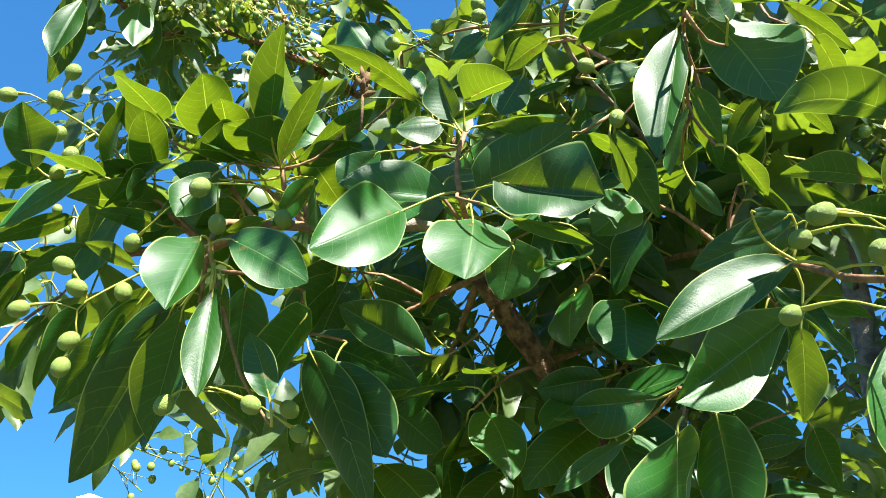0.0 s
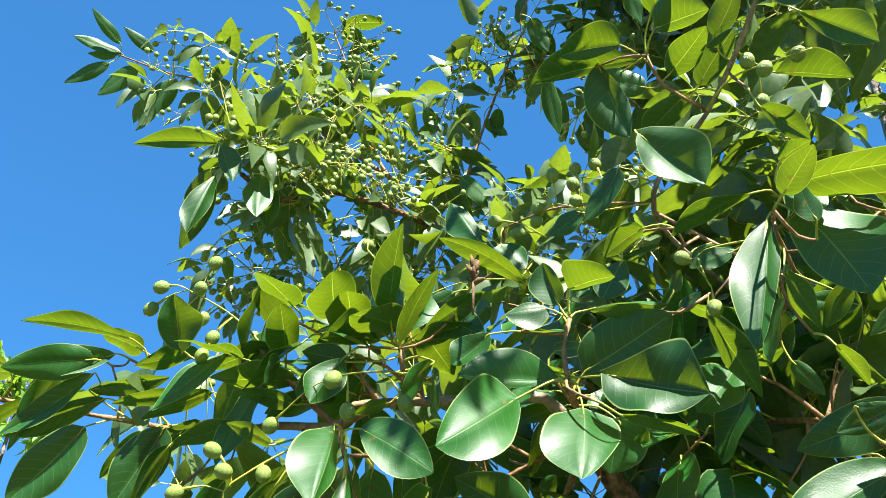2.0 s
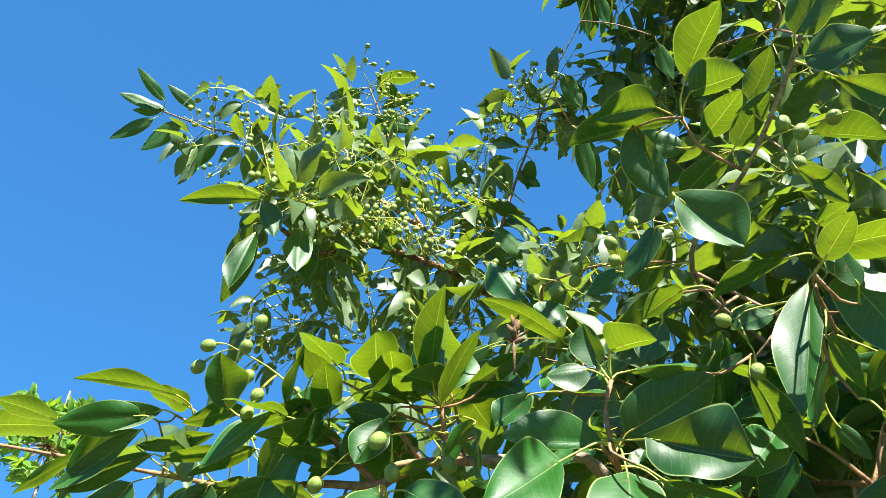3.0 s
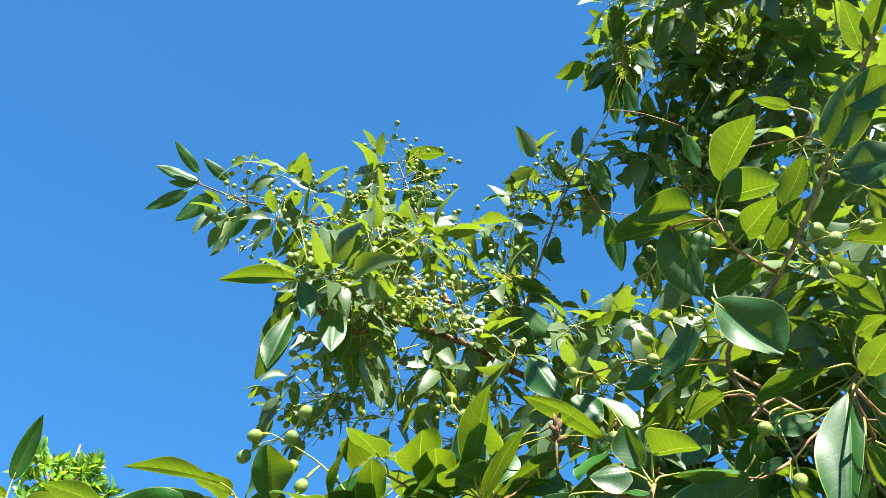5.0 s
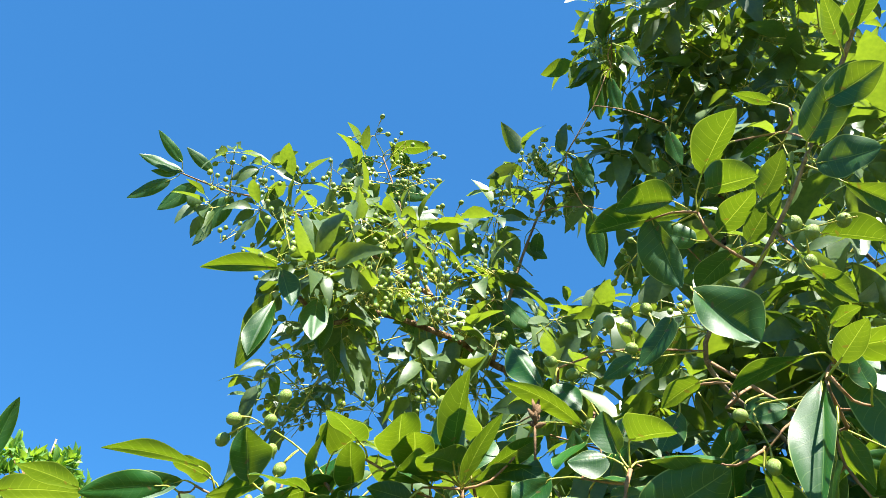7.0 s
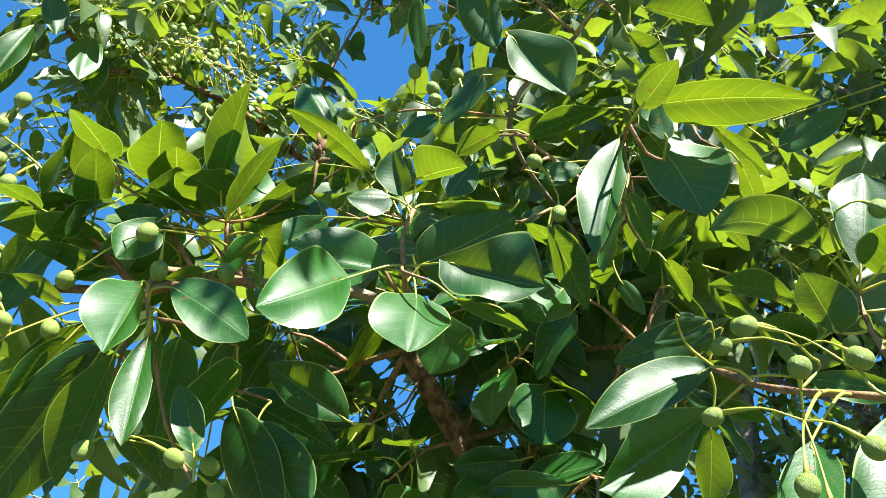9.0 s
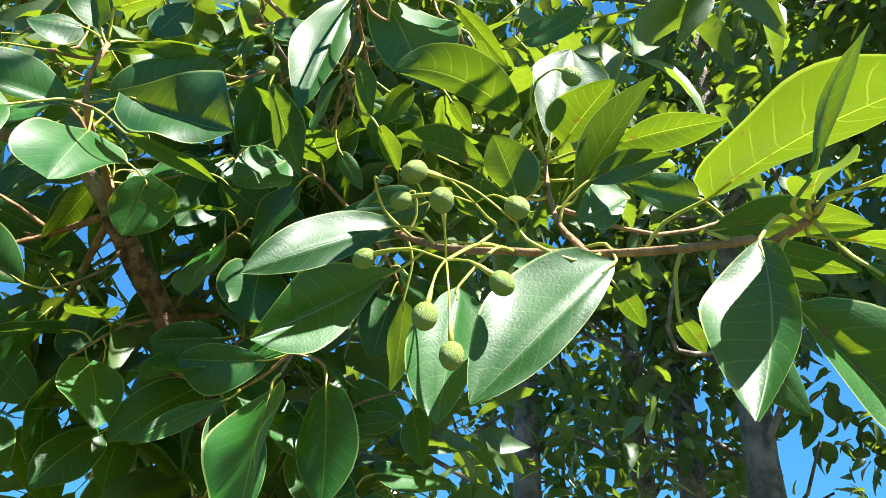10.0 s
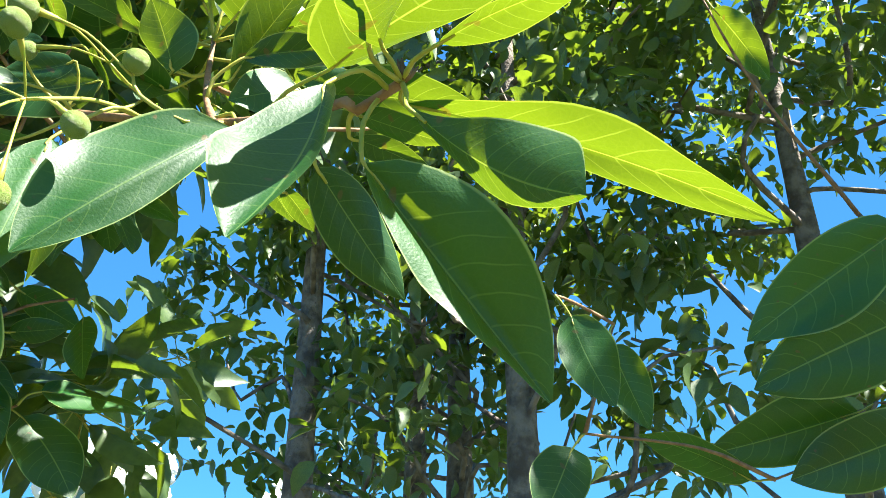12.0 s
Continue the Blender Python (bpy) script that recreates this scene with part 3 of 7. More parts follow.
twig_23 = branch([(-0.0897, 0.4176, 1.8214), (-0.0808, 0.4032, 1.8175), (-0.0703, 0.3810, 1.8117)], 0.0011, 0.0007, sides=7)
twig_24 = branch([(0.0752, 0.3443, 2.0337), (0.0577, 0.3522, 2.0409), (0.0397, 0.3657, 2.0439)], 0.0011, 0.0007, sides=7)
twig_25 = branch([(-0.3178, 0.4750, 1.8214), (-0.3129, 0.4628, 1.8332), (-0.3134, 0.4415, 1.8493)], 0.0011, 0.0007, sides=7)
twig_26 = branch([(-0.3134, 0.4415, 1.8493), (-0.3058, 0.4447, 1.8512), (-0.3027, 0.4440, 1.8557)], 0.0010, 0.0007, sides=7)
twig_27 = branch([(-0.3027, 0.4440, 1.8557), (-0.2915, 0.4475, 1.8514), (-0.2848, 0.4466, 1.8538)], 0.0010, 0.0007, sides=7)
twig_28 = branch([(-0.2848, 0.4466, 1.8538), (-0.2826, 0.4433, 1.8500), (-0.2835, 0.4353, 1.8501)], 0.0010, 0.0007, sides=7)
twig_29 = branch([(0.1616, 0.4416, 1.8044), (0.1577, 0.4468, 1.7845), (0.1441, 0.4549, 1.7662)], 0.0011, 0.0007, sides=7)
twig_30 = branch([(0.1472, 0.3932, 1.8833), (0.1443, 0.4074, 1.8718), (0.1374, 0.4282, 1.8574)], 0.0011, 0.0007, sides=7)
twig_31 = branch([(0.1137, 0.5674, 1.8155), (0.0987, 0.5781, 1.8171), (0.0763, 0.5948, 1.8178)], 0.0011, 0.0007, sides=7)
twig_32 = branch([(-0.0376, 0.5246, 1.7892), (-0.0550, 0.5287, 1.8034), (-0.0637, 0.5394, 1.8247)], 0.0011, 0.0007, sides=7)
twig_33 = branch([(-0.0457, 0.5216, 1.7836), (-0.0480, 0.5097, 1.8009), (-0.0593, 0.4920, 1.8189)], 0.0011, 0.0007, sides=7)
twig_34 = branch([(-0.1178, 0.3700, 1.7600), (-0.0969, 0.3819, 1.7628), (-0.0750, 0.3946, 1.7587)], 0.0011, 0.0007, sides=7)
twig_35 = branch([(0.1679, 0.3430, 1.8637), (0.1753, 0.3402, 1.8791), (0.1920, 0.3377, 1.8921)], 0.0011, 0.0007, sides=7)
twig_36 = branch([(0.1920, 0.3377, 1.8921), (0.1811, 0.3403, 1.9002), (0.1789, 0.3426, 1.9118)], 0.0010, 0.0007, sides=7)
twig_37 = branch([(0.1267, 0.3351, 1.8484), (0.1277, 0.3358, 1.8319), (0.1355, 0.3317, 1.8117)], 0.0011, 0.0007, sides=7)
twig_38 = branch([(-0.0959, 0.4049, 1.8414), (-0.0760, 0.4020, 1.8472), (-0.0548, 0.3990, 1.8700)], 0.0011, 0.0007, sides=7)
twig_39 = branch([(0.1436, 0.2904, 2.0434), (0.1470, 0.2992, 2.0612), (0.1420, 0.3162, 2.0873)], 0.0011, 0.0007, sides=7)
twig_40 = branch([(0.1420, 0.3162, 2.0873), (0.1457, 0.3093, 2.0895), (0.1442, 0.3034, 2.0995)], 0.0010, 0.0007, sides=7)
twig_41 = branch([(0.1277, 0.3358, 1.8319), (0.1285, 0.3550, 1.8336), (0.1329, 0.3748, 1.8287)], 0.0011, 0.0007, sides=7)
twig_42 = branch([(0.0816, 0.3877, 1.8954), (0.0849, 0.3663, 1.8921), (0.0766, 0.3485, 1.8917)], 0.0011, 0.0007, sides=7)
twig_43 = branch([(0.0766, 0.3485, 1.8917), (0.0615, 0.3543, 1.8945), (0.0458, 0.3609, 1.8910)], 0.0011, 0.0007, sides=7)
twig_44 = branch([(-0.0170, 0.3848, 1.8424), (-0.0045, 0.3923, 1.8546), (-0.0027, 0.3980, 1.8788)], 0.0011, 0.0007, sides=7)
twig_45 = branch([(-0.0971, 0.7583, 2.1957), (-0.1085, 0.7349, 2.2062), (-0.1116, 0.7096, 2.2125)], 0.0011, 0.0007, sides=7)
twig_46 = branch([(-0.1116, 0.7096, 2.2125), (-0.1086, 0.7085, 2.2146), (-0.1005, 0.7059, 2.2167)], 0.0010, 0.0007, sides=7)
twig_47 = branch([(0.0085, 0.3617, 1.8016), (0.0069, 0.3396, 1.7863), (0.0171, 0.3174, 1.7711)], 0.0011, 0.0007, sides=7)
twig_48 = branch([(0.1429, 0.5024, 1.7717), (0.1527, 0.4984, 1.7507), (0.1724, 0.4914, 1.7270)], 0.0011, 0.0007, sides=7)
twig_49 = branch([(0.1724, 0.4914, 1.7270), (0.1647, 0.4838, 1.7078), (0.1678, 0.4699, 1.6901)], 0.0011, 0.0007, sides=7)
twig_50 = branch([(0.1678, 0.4699, 1.6901), (0.1614, 0.4623, 1.7061), (0.1559, 0.4518, 1.7161)], 0.0011, 0.0007, sides=7)
twig_51 = branch([(0.1559, 0.4518, 1.7161), (0.1482, 0.4363, 1.7146), (0.1303, 0.4246, 1.7135)], 0.0011, 0.0007, sides=7)
twig_52 = branch([(0.1303, 0.4246, 1.7135), (0.1222, 0.4397, 1.7055), (0.1085, 0.4473, 1.6956)], 0.0011, 0.0007, sides=7)
twig_53 = branch([(-0.0750, 0.3946, 1.7587), (-0.0802, 0.4179, 1.7567), (-0.0810, 0.4360, 1.7490)], 0.0011, 0.0007, sides=7)
twig_54 = branch([(-0.0810, 0.4360, 1.7490), (-0.0704, 0.4400, 1.7491), (-0.0566, 0.4407, 1.7454)], 0.0010, 0.0007, sides=7)
twig_55 = branch([(-0.0170, 0.5283, 1.8024), (-0.0292, 0.5484, 1.8123), (-0.0309, 0.5763, 1.8257)], 0.0011, 0.0007, sides=7)
twig_56 = branch([(0.0222, 0.4606, 1.8042), (0.0394, 0.4593, 1.8169), (0.0696, 0.4580, 1.8328)], 0.0011, 0.0007, sides=7)
twig_57 = branch([(0.6845, 0.2055, 1.7011), (0.6738, 0.2004, 1.6788), (0.6540, 0.2012, 1.6541)], 0.0011, 0.0007, sides=7)
twig_58 = branch([(0.6540, 0.2012, 1.6541), (0.6502, 0.2123, 1.6600), (0.6388, 0.2300, 1.6657)], 0.0011, 0.0007, sides=7)
twig_59 = branch([(0.0758, 0.5161, 1.7382), (0.0987, 0.4943, 1.7366), (0.1091, 0.4708, 1.7356)], 0.0011, 0.0007, sides=7)
twig_60 = branch([(0.1678, 0.4699, 1.6901), (0.1852, 0.4644, 1.7021), (0.2067, 0.4533, 1.7078)], 0.0011, 0.0007, sides=7)
twig_61 = branch([(0.0355, 0.4867, 1.7901), (0.0260, 0.4785, 1.7655), (0.0035, 0.4647, 1.7450)], 0.0011, 0.0007, sides=7)
twig_62 = branch([(0.1303, 0.4246, 1.7135), (0.1265, 0.4035, 1.7048), (0.1177, 0.3826, 1.6881)], 0.0012, 0.0007, sides=7)
twig_63 = branch([(0.0852, 0.3828, 1.9661), (0.0683, 0.3582, 1.9621), (0.0575, 0.3273, 1.9519)], 0.0012, 0.0007, sides=7)
twig_64 = branch([(0.1420, 0.3162, 2.0873), (0.1346, 0.3283, 2.0983), (0.1169, 0.3519, 2.1172)], 0.0012, 0.0007, sides=7)
twig_65 = branch([(0.1137, 0.5674, 1.8155), (0.0887, 0.5596, 1.8425), (0.0752, 0.5498, 1.8655)], 0.0012, 0.0007, sides=7)
twig_66 = branch([(0.0752, 0.5498, 1.8655), (0.0439, 0.5371, 1.8625), (0.0277, 0.5257, 1.8706)], 0.0012, 0.0007, sides=7)
twig_67 = branch([(0.1961, 0.2545, 1.7324), (0.2387, 0.2434, 1.7231), (0.2669, 0.2337, 1.7313)], 0.0012, 0.0007, sides=7)
twig_68 = branch([(-0.2292, 0.4370, 1.7723), (-0.2450, 0.4261, 1.7496), (-0.2510, 0.4122, 1.7199)], 0.0012, 0.0007, sides=7)
twig_69 = branch([(0.1920, 0.3377, 1.8921), (0.2083, 0.3590, 1.8984), (0.2386, 0.3707, 1.9181)], 0.0012, 0.0007, sides=7)
twig_70 = branch([(0.0409, 0.4085, 1.9545), (0.0072, 0.4232, 1.9616), (-0.0288, 0.4390, 1.9564)], 0.0013, 0.0007, sides=7)
twig_71 = branch([(-0.0436, 0.7933, 2.4420), (-0.0157, 0.7665, 2.4289), (0.0249, 0.7449, 2.4079)], 0.0013, 0.0007, sides=7)
twig_72 = branch([(-0.1178, 0.3700, 1.7600), (-0.0965, 0.3650, 1.7038), (-0.0789, 0.3609, 1.6782)], 0.0013, 0.0007, sides=7)
twig_73 = branch([(-0.2500, 0.7760, 2.4198), (-0.2123, 0.7838, 2.4292), (-0.1607, 0.8067, 2.4377)], 0.0013, 0.0007, sides=7)
twig_74 = branch([(0.6388, 0.2300, 1.6657), (0.6185, 0.2448, 1.6373), (0.5798, 0.2749, 1.6188)], 0.0013, 0.0007, sides=7)
twig_75 = branch([(-0.0288, 0.4390, 1.9564), (-0.0328, 0.4830, 1.9514), (-0.0628, 0.5370, 1.9589)], 0.0014, 0.0007, sides=7)
twig_76 = branch([(0.1777, 0.6811, 2.6707), (0.1268, 0.6636, 2.6494), (0.0689, 0.6623, 2.6169)], 0.0008, 0.0005, sides=7)
twig_77 = branch([(0.0689, 0.6623, 2.6169), (0.0548, 0.6642, 2.6133), (0.0456, 0.6716, 2.6078)], 0.0007, 0.0005, sides=7)
twig_78 = branch([(0.0689, 0.6623, 2.6169), (0.0682, 0.6131, 2.6546), (0.0561, 0.5774, 2.6817)], 0.0008, 0.0005, sides=7)
twig_79 = branch([(0.5798, 0.2749, 1.6188), (0.5276, 0.2888, 1.6346), (0.4547, 0.3130, 1.6392)], 0.0015, 0.0007, sides=7)
twig_80 = branch([(0.4547, 0.3130, 1.6392), (0.4650, 0.3047, 1.6763), (0.4699, 0.2972, 1.7031)], 0.0012, 0.0007, sides=7)
twig_81 = branch([(0.4699, 0.2972, 1.7031), (0.4307, 0.2908, 1.7060), (0.4024, 0.2798, 1.7013)], 0.0012, 0.0007, sides=7)
twig_82 = branch([(0.1899, 0.7067, 2.2275), (0.1000, 0.6200, 2.2600), (0.0080, 0.5757, 2.2564)], 0.0010, 0.0005, sides=7)
twig_83 = branch([(0.0080, 0.5757, 2.2564), (-0.0084, 0.5549, 2.2799), (-0.0101, 0.5341, 2.3004)], 0.0007, 0.0005, sides=7)
twig_84 = branch([(-0.0101, 0.5341, 2.3004), (0.0225, 0.5064, 2.3494), (0.0388, 0.4887, 2.3883)], 0.0008, 0.0005, sides=7)
twig_85 = branch([(0.0388, 0.4887, 2.3883), (0.0420, 0.4869, 2.3912), (0.0446, 0.4865, 2.3916)], 0.0006, 0.0005, sides=7)
twig_86 = branch([(0.0446, 0.4865, 2.3916), (0.0382, 0.4646, 2.3868), (0.0419, 0.4415, 2.3780)], 0.0007, 0.0005, sides=7)
twig_87 = branch([(0.0225, 0.5064, 2.3494), (0.0594, 0.5066, 2.3392), (0.1004, 0.5081, 2.3158)], 0.0008, 0.0005, sides=7)
twig_88 = branch([(0.6136, 0.2036, 1.7810), (0.5604, 0.2281, 1.8717), (0.5312, 0.2401, 1.9452)], 0.0016, 0.0007, sides=7)

# leaves close to the path
shaped_leaf(centre_twig, (-0.0206, 0.3510, 1.7851), (-0.0597, 0.3173, 1.7477), (-0.0401, 0.3371, 1.7922), (-0.0303, 0.3313, 1.7473), (0.0085, 0.3617, 1.8016))
shaped_leaf(centre_twig, (0.0048, 0.3681, 1.8020), (-0.0525, 0.3454, 1.7973), (-0.0251, 0.3562, 1.8179), (-0.0275, 0.3576, 1.7955), (0.0093, 0.3651, 1.7996))
shaped_leaf(centre_twig, (0.0147, 0.3430, 1.7758), (0.0090, 0.3040, 1.7279), (-0.0086, 0.3153, 1.7507), (0.0342, 0.3432, 1.7704), (0.0089, 0.3630, 1.8004))
shaped_leaf(centre_twig, (0.0298, 0.3305, 1.7891), (0.0735, 0.3113, 1.7713), (0.0641, 0.3070, 1.7981), (0.0414, 0.3180, 1.7633), (0.0085, 0.3617, 1.8016))
shaped_leaf(twig_47, (0.0311, 0.3181, 1.7634), (0.0716, 0.3392, 1.7603), (0.0510, 0.3222, 1.7632), (0.0480, 0.3313, 1.7606), (0.0171, 0.3174, 1.7711))
leaf(centre_twig, (0.0206, 0.3789, 1.8132), (0.0685, 0.3506, 1.8351), (0.39, 0.88, 0.29), (0.0115, 0.3811, 1.8001), 0.66, 0.15, 0.30)
shaped_leaf(centre_twig, (0.0123, 0.3532, 1.8541), (0.0352, 0.3215, 1.8436), (0.0116, 0.3317, 1.8622), (0.0263, 0.3412, 1.8497), (0.0118, 0.3631, 1.8398))
shaped_leaf(centre_twig, (0.0051, 0.3709, 1.8559), (-0.0026, 0.3638, 1.8793), (-0.0109, 0.3674, 1.8627), (0.0080, 0.3637, 1.8654), (0.0118, 0.3631, 1.8398))
shaped_leaf(twig_43, (0.0452, 0.3621, 1.8771), (0.0317, 0.3631, 1.8517), (0.0280, 0.3634, 1.8652), (0.0469, 0.3648, 1.8597), (0.0458, 0.3609, 1.8910))
shaped_leaf(centre_twig, (0.0227, 0.3668, 1.8471), (0.0672, 0.3478, 1.8400), (0.0488, 0.3514, 1.8425), (0.0484, 0.3640, 1.8393), (0.0118, 0.3631, 1.8398))
shaped_leaf(centre_twig, (-0.0019, 0.3677, 1.8492), (-0.0264, 0.3676, 1.8454), (-0.0133, 0.3684, 1.8530), (-0.0121, 0.3650, 1.8341), (0.0105, 0.3638, 1.8353))
shaped_leaf(twig_44, (-0.0131, 0.3973, 1.8833), (-0.0680, 0.3617, 1.8990), (-0.0341, 0.3732, 1.8967), (-0.0448, 0.3842, 1.8919), (-0.0027, 0.3980, 1.8788), mid=(-0.0390, 0.3778, 1.8949))
shaped_leaf(twig_38, (-0.0430, 0.3867, 1.9101), (-0.0648, 0.3991, 1.9530), (-0.0673, 0.3957, 1.9270), (-0.0473, 0.3937, 1.9335), (-0.0548, 0.3990, 1.8700))
shaped_leaf(rosette_twig, (-0.1021, 0.3910, 1.8610), (-0.0879, 0.3393, 1.8961), (-0.1107, 0.3656, 1.8731), (-0.0939, 0.3753, 1.8779), (-0.0959, 0.4049, 1.8414))
shaped_leaf(rosette_twig, (-0.0953, 0.3961, 1.8411), (-0.0673, 0.3603, 1.8750), (-0.0899, 0.3749, 1.8579), (-0.0776, 0.3829, 1.8595), (-0.0959, 0.4049, 1.8414))
shaped_leaf(rosette_twig, (-0.1126, 0.4199, 1.8552), (-0.1393, 0.3689, 1.8329), (-0.1241, 0.3733, 1.8556), (-0.1292, 0.3973, 1.8422), (-0.0959, 0.4049, 1.8414))
shaped_leaf(rosette_twig, (-0.0932, 0.4013, 1.8486), (-0.0805, 0.4080, 1.8858), (-0.0940, 0.4013, 1.8703), (-0.0724, 0.4112, 1.8728), (-0.0959, 0.4049, 1.8414))
shaped_leaf(rosette_twig, (-0.0812, 0.4076, 1.8557), (-0.0408, 0.3855, 1.8724), (-0.0644, 0.3899, 1.8666), (-0.0554, 0.4019, 1.8610), (-0.0959, 0.4049, 1.8414))
leaf(rosette_twig, (-0.0874, 0.4113, 1.8491), (-0.0492, 0.4030, 1.8580), (-0.17, 0.25, 0.95), (-0.0959, 0.4049, 1.8414), 0.48, 0.20, 0.28)
leaf(rosette_twig, (-0.1273, 0.3947, 1.8284), (-0.1611, 0.4033, 1.8404), (0.33, 0.89, 0.30), (-0.0957, 0.4070, 1.8380), 0.49, 0.20, 0.47)
leaf(rosette_twig, (-0.1335, 0.4130, 1.8562), (-0.1559, 0.4117, 1.8454), (-0.43, -0.02, 0.90), (-0.0959, 0.4049, 1.8414), 0.83, 0.20, 0.28)
shaped_leaf(twig_3, (-0.0379, 0.3879, 1.8418), (-0.0604, 0.3929, 1.8244), (-0.0609, 0.3903, 1.8391), (-0.0437, 0.3873, 1.8257), (-0.0170, 0.3848, 1.8424))
leaf(rosette_twig, (-0.0727, 0.3919, 1.8260), (-0.0914, 0.3732, 1.7876), (-0.91, 0.26, 0.32), (-0.0955, 0.4090, 1.8345), 0.40, 0.20, 0.47)
leaf(left_limb, (-0.0976, 0.3846, 1.7968), (-0.1180, 0.3828, 1.7890), (-0.21, 0.49, 0.85), (-0.1009, 0.4142, 1.8091), 0.43, 0.20, 0.47)
leaf(twig_23, (-0.0680, 0.3702, 1.8031), (-0.0673, 0.3490, 1.7770), (0.99, -0.09, 0.09), (-0.0703, 0.3810, 1.8117), 0.85, 0.20, 0.47)
shaped_leaf(drop_twig, (-0.1209, 0.3536, 1.7720), (-0.1170, 0.3100, 1.7167), (-0.1348, 0.3207, 1.7465), (-0.1146, 0.3445, 1.7496), (-0.1214, 0.3728, 1.7707))
shaped_leaf(drop_twig, (-0.1046, 0.3480, 1.7675), (-0.0634, 0.3404, 1.7415), (-0.0799, 0.3428, 1.7699), (-0.0879, 0.3397, 1.7415), (-0.1202, 0.3719, 1.7671))
shaped_leaf(twig_2, (-0.1269, 0.3794, 1.8236), (-0.1403, 0.3659, 1.7896), (-0.1447, 0.3641, 1.8073), (-0.1266, 0.3803, 1.8044), (-0.1194, 0.3856, 1.8342))
shaped_leaf(drop_twig, (-0.1126, 0.3570, 1.7453), (-0.1080, 0.3391, 1.6865), (-0.1181, 0.3402, 1.7104), (-0.1046, 0.3529, 1.7179), (-0.1178, 0.3700, 1.7600))
shaped_leaf(drop_twig, (-0.1244, 0.3530, 1.7335), (-0.1467, 0.3938, 1.6788), (-0.1529, 0.3729, 1.7086), (-0.1313, 0.3763, 1.7067), (-0.1178, 0.3700, 1.7600))
leaf(drop_twig, (-0.1354, 0.3714, 1.7420), (-0.1968, 0.4260, 1.6629), (0.38, 0.54, 0.75), (-0.1178, 0.3700, 1.7600), 0.38, 0.20, 0.30)
shaped_leaf(drop_twig, (-0.1041, 0.3837, 1.7569), (-0.1084, 0.4004, 1.7043), (-0.1182, 0.3918, 1.7309), (-0.0919, 0.3943, 1.7342), (-0.1202, 0.3719, 1.7671))
leaf(twig_34, (-0.0737, 0.3956, 1.7448), (-0.0948, 0.3890, 1.6987), (-0.89, 0.26, 0.37), (-0.0750, 0.3946, 1.7587), 0.85, 0.20, 0.30)
leaf(twig_72, (-0.0813, 0.3615, 1.6920), (-0.0947, 0.3647, 1.7253), (0.23, -0.95, 0.19), (-0.0789, 0.3609, 1.6782), 0.43, 0.20, 0.57)
leaf(drop_twig, (-0.1091, 0.3599, 1.7496), (-0.1183, 0.3896, 1.7032), (-0.19, 0.38, 0.90), (-0.1178, 0.3700, 1.7600), 0.20, 0.20, 0.30)
shaped_leaf(left_twig, (-0.1905, 0.4111, 1.8690), (-0.1608, 0.3968, 1.8808), (-0.1978, 0.3964, 1.8842), (-0.1800, 0.4102, 1.8754), (-0.1959, 0.4202, 1.8504))
shaped_leaf(twig_7, (-0.2474, 0.4053, 1.8475), (-0.2483, 0.3832, 1.8748), (-0.2585, 0.3877, 1.8572), (-0.2299, 0.3908, 1.8616), (-0.2370, 0.4137, 1.8400))
shaped_leaf(left_twig, (-0.2152, 0.4125, 1.8447), (-0.2523, 0.3980, 1.7987), (-0.2415, 0.4037, 1.8272), (-0.2298, 0.4050, 1.8162), (-0.1959, 0.4202, 1.8504))
leaf(left_twig, (-0.1883, 0.4227, 1.8520), (-0.2329, 0.4202, 1.8344), (-0.37, 0.08, 0.93), (-0.1758, 0.4224, 1.8299), 0.54, 0.20, 0.28)
leaf(twig_5, (-0.2420, 0.4250, 1.8513), (-0.2720, 0.3986, 1.8299), (-0.62, 0.10, 0.78), (-0.2296, 0.4298, 1.8556), 0.44, 0.20, 0.47)
leaf(left_twig, (-0.1656, 0.4190, 1.8259), (-0.2242, 0.4103, 1.8259), (-0.04, 0.28, 0.96), (-0.1632, 0.4217, 1.8175), 0.50, 0.20, 0.28)
leaf(left_twig, (-0.1734, 0.3950, 1.8297), (-0.1765, 0.3855, 1.8107), (-0.98, -0.03, 0.18), (-0.1808, 0.4220, 1.8350), 0.85, 0.20, 0.47)
leaf(left_twig, (-0.1638, 0.4114, 1.8068), (-0.2042, 0.4079, 1.8143), (-0.01, 0.57, 0.82), (-0.1556, 0.4194, 1.8104), 0.34, 0.20, 0.47)
leaf(left_twig, (-0.1627, 0.4231, 1.8204), (-0.1868, 0.4241, 1.7981), (-0.33, 0.40, 0.85), (-0.1657, 0.4221, 1.8199), 0.41, 0.20, 0.47)
leaf(left_limb, (-0.2341, 0.4420, 1.8282), (-0.2755, 0.4296, 1.8045), (-0.41, 0.35, 0.84), (-0.2152, 0.4492, 1.8025), 0.31, 0.20, 0.47)
leaf(left_limb, (-0.2611, 0.4461, 1.8283), (-0.2984, 0.4287, 1.8155), (-0.42, 0.34, 0.84), (-0.2603, 0.4658, 1.8088), 0.33, 0.20, 0.47)
leaf(left_limb, (-0.2071, 0.4314, 1.8015), (-0.2524, 0.4325, 1.7871), (-0.10, 0.51, 0.85), (-0.1969, 0.4399, 1.8017), 0.35, 0.20, 0.47)
leaf(left_limb, (-0.2401, 0.4481, 1.8094), (-0.2777, 0.4408, 1.7758), (-0.46, 0.29, 0.84), (-0.2344, 0.4576, 1.8041), 0.43, 0.20, 0.47)
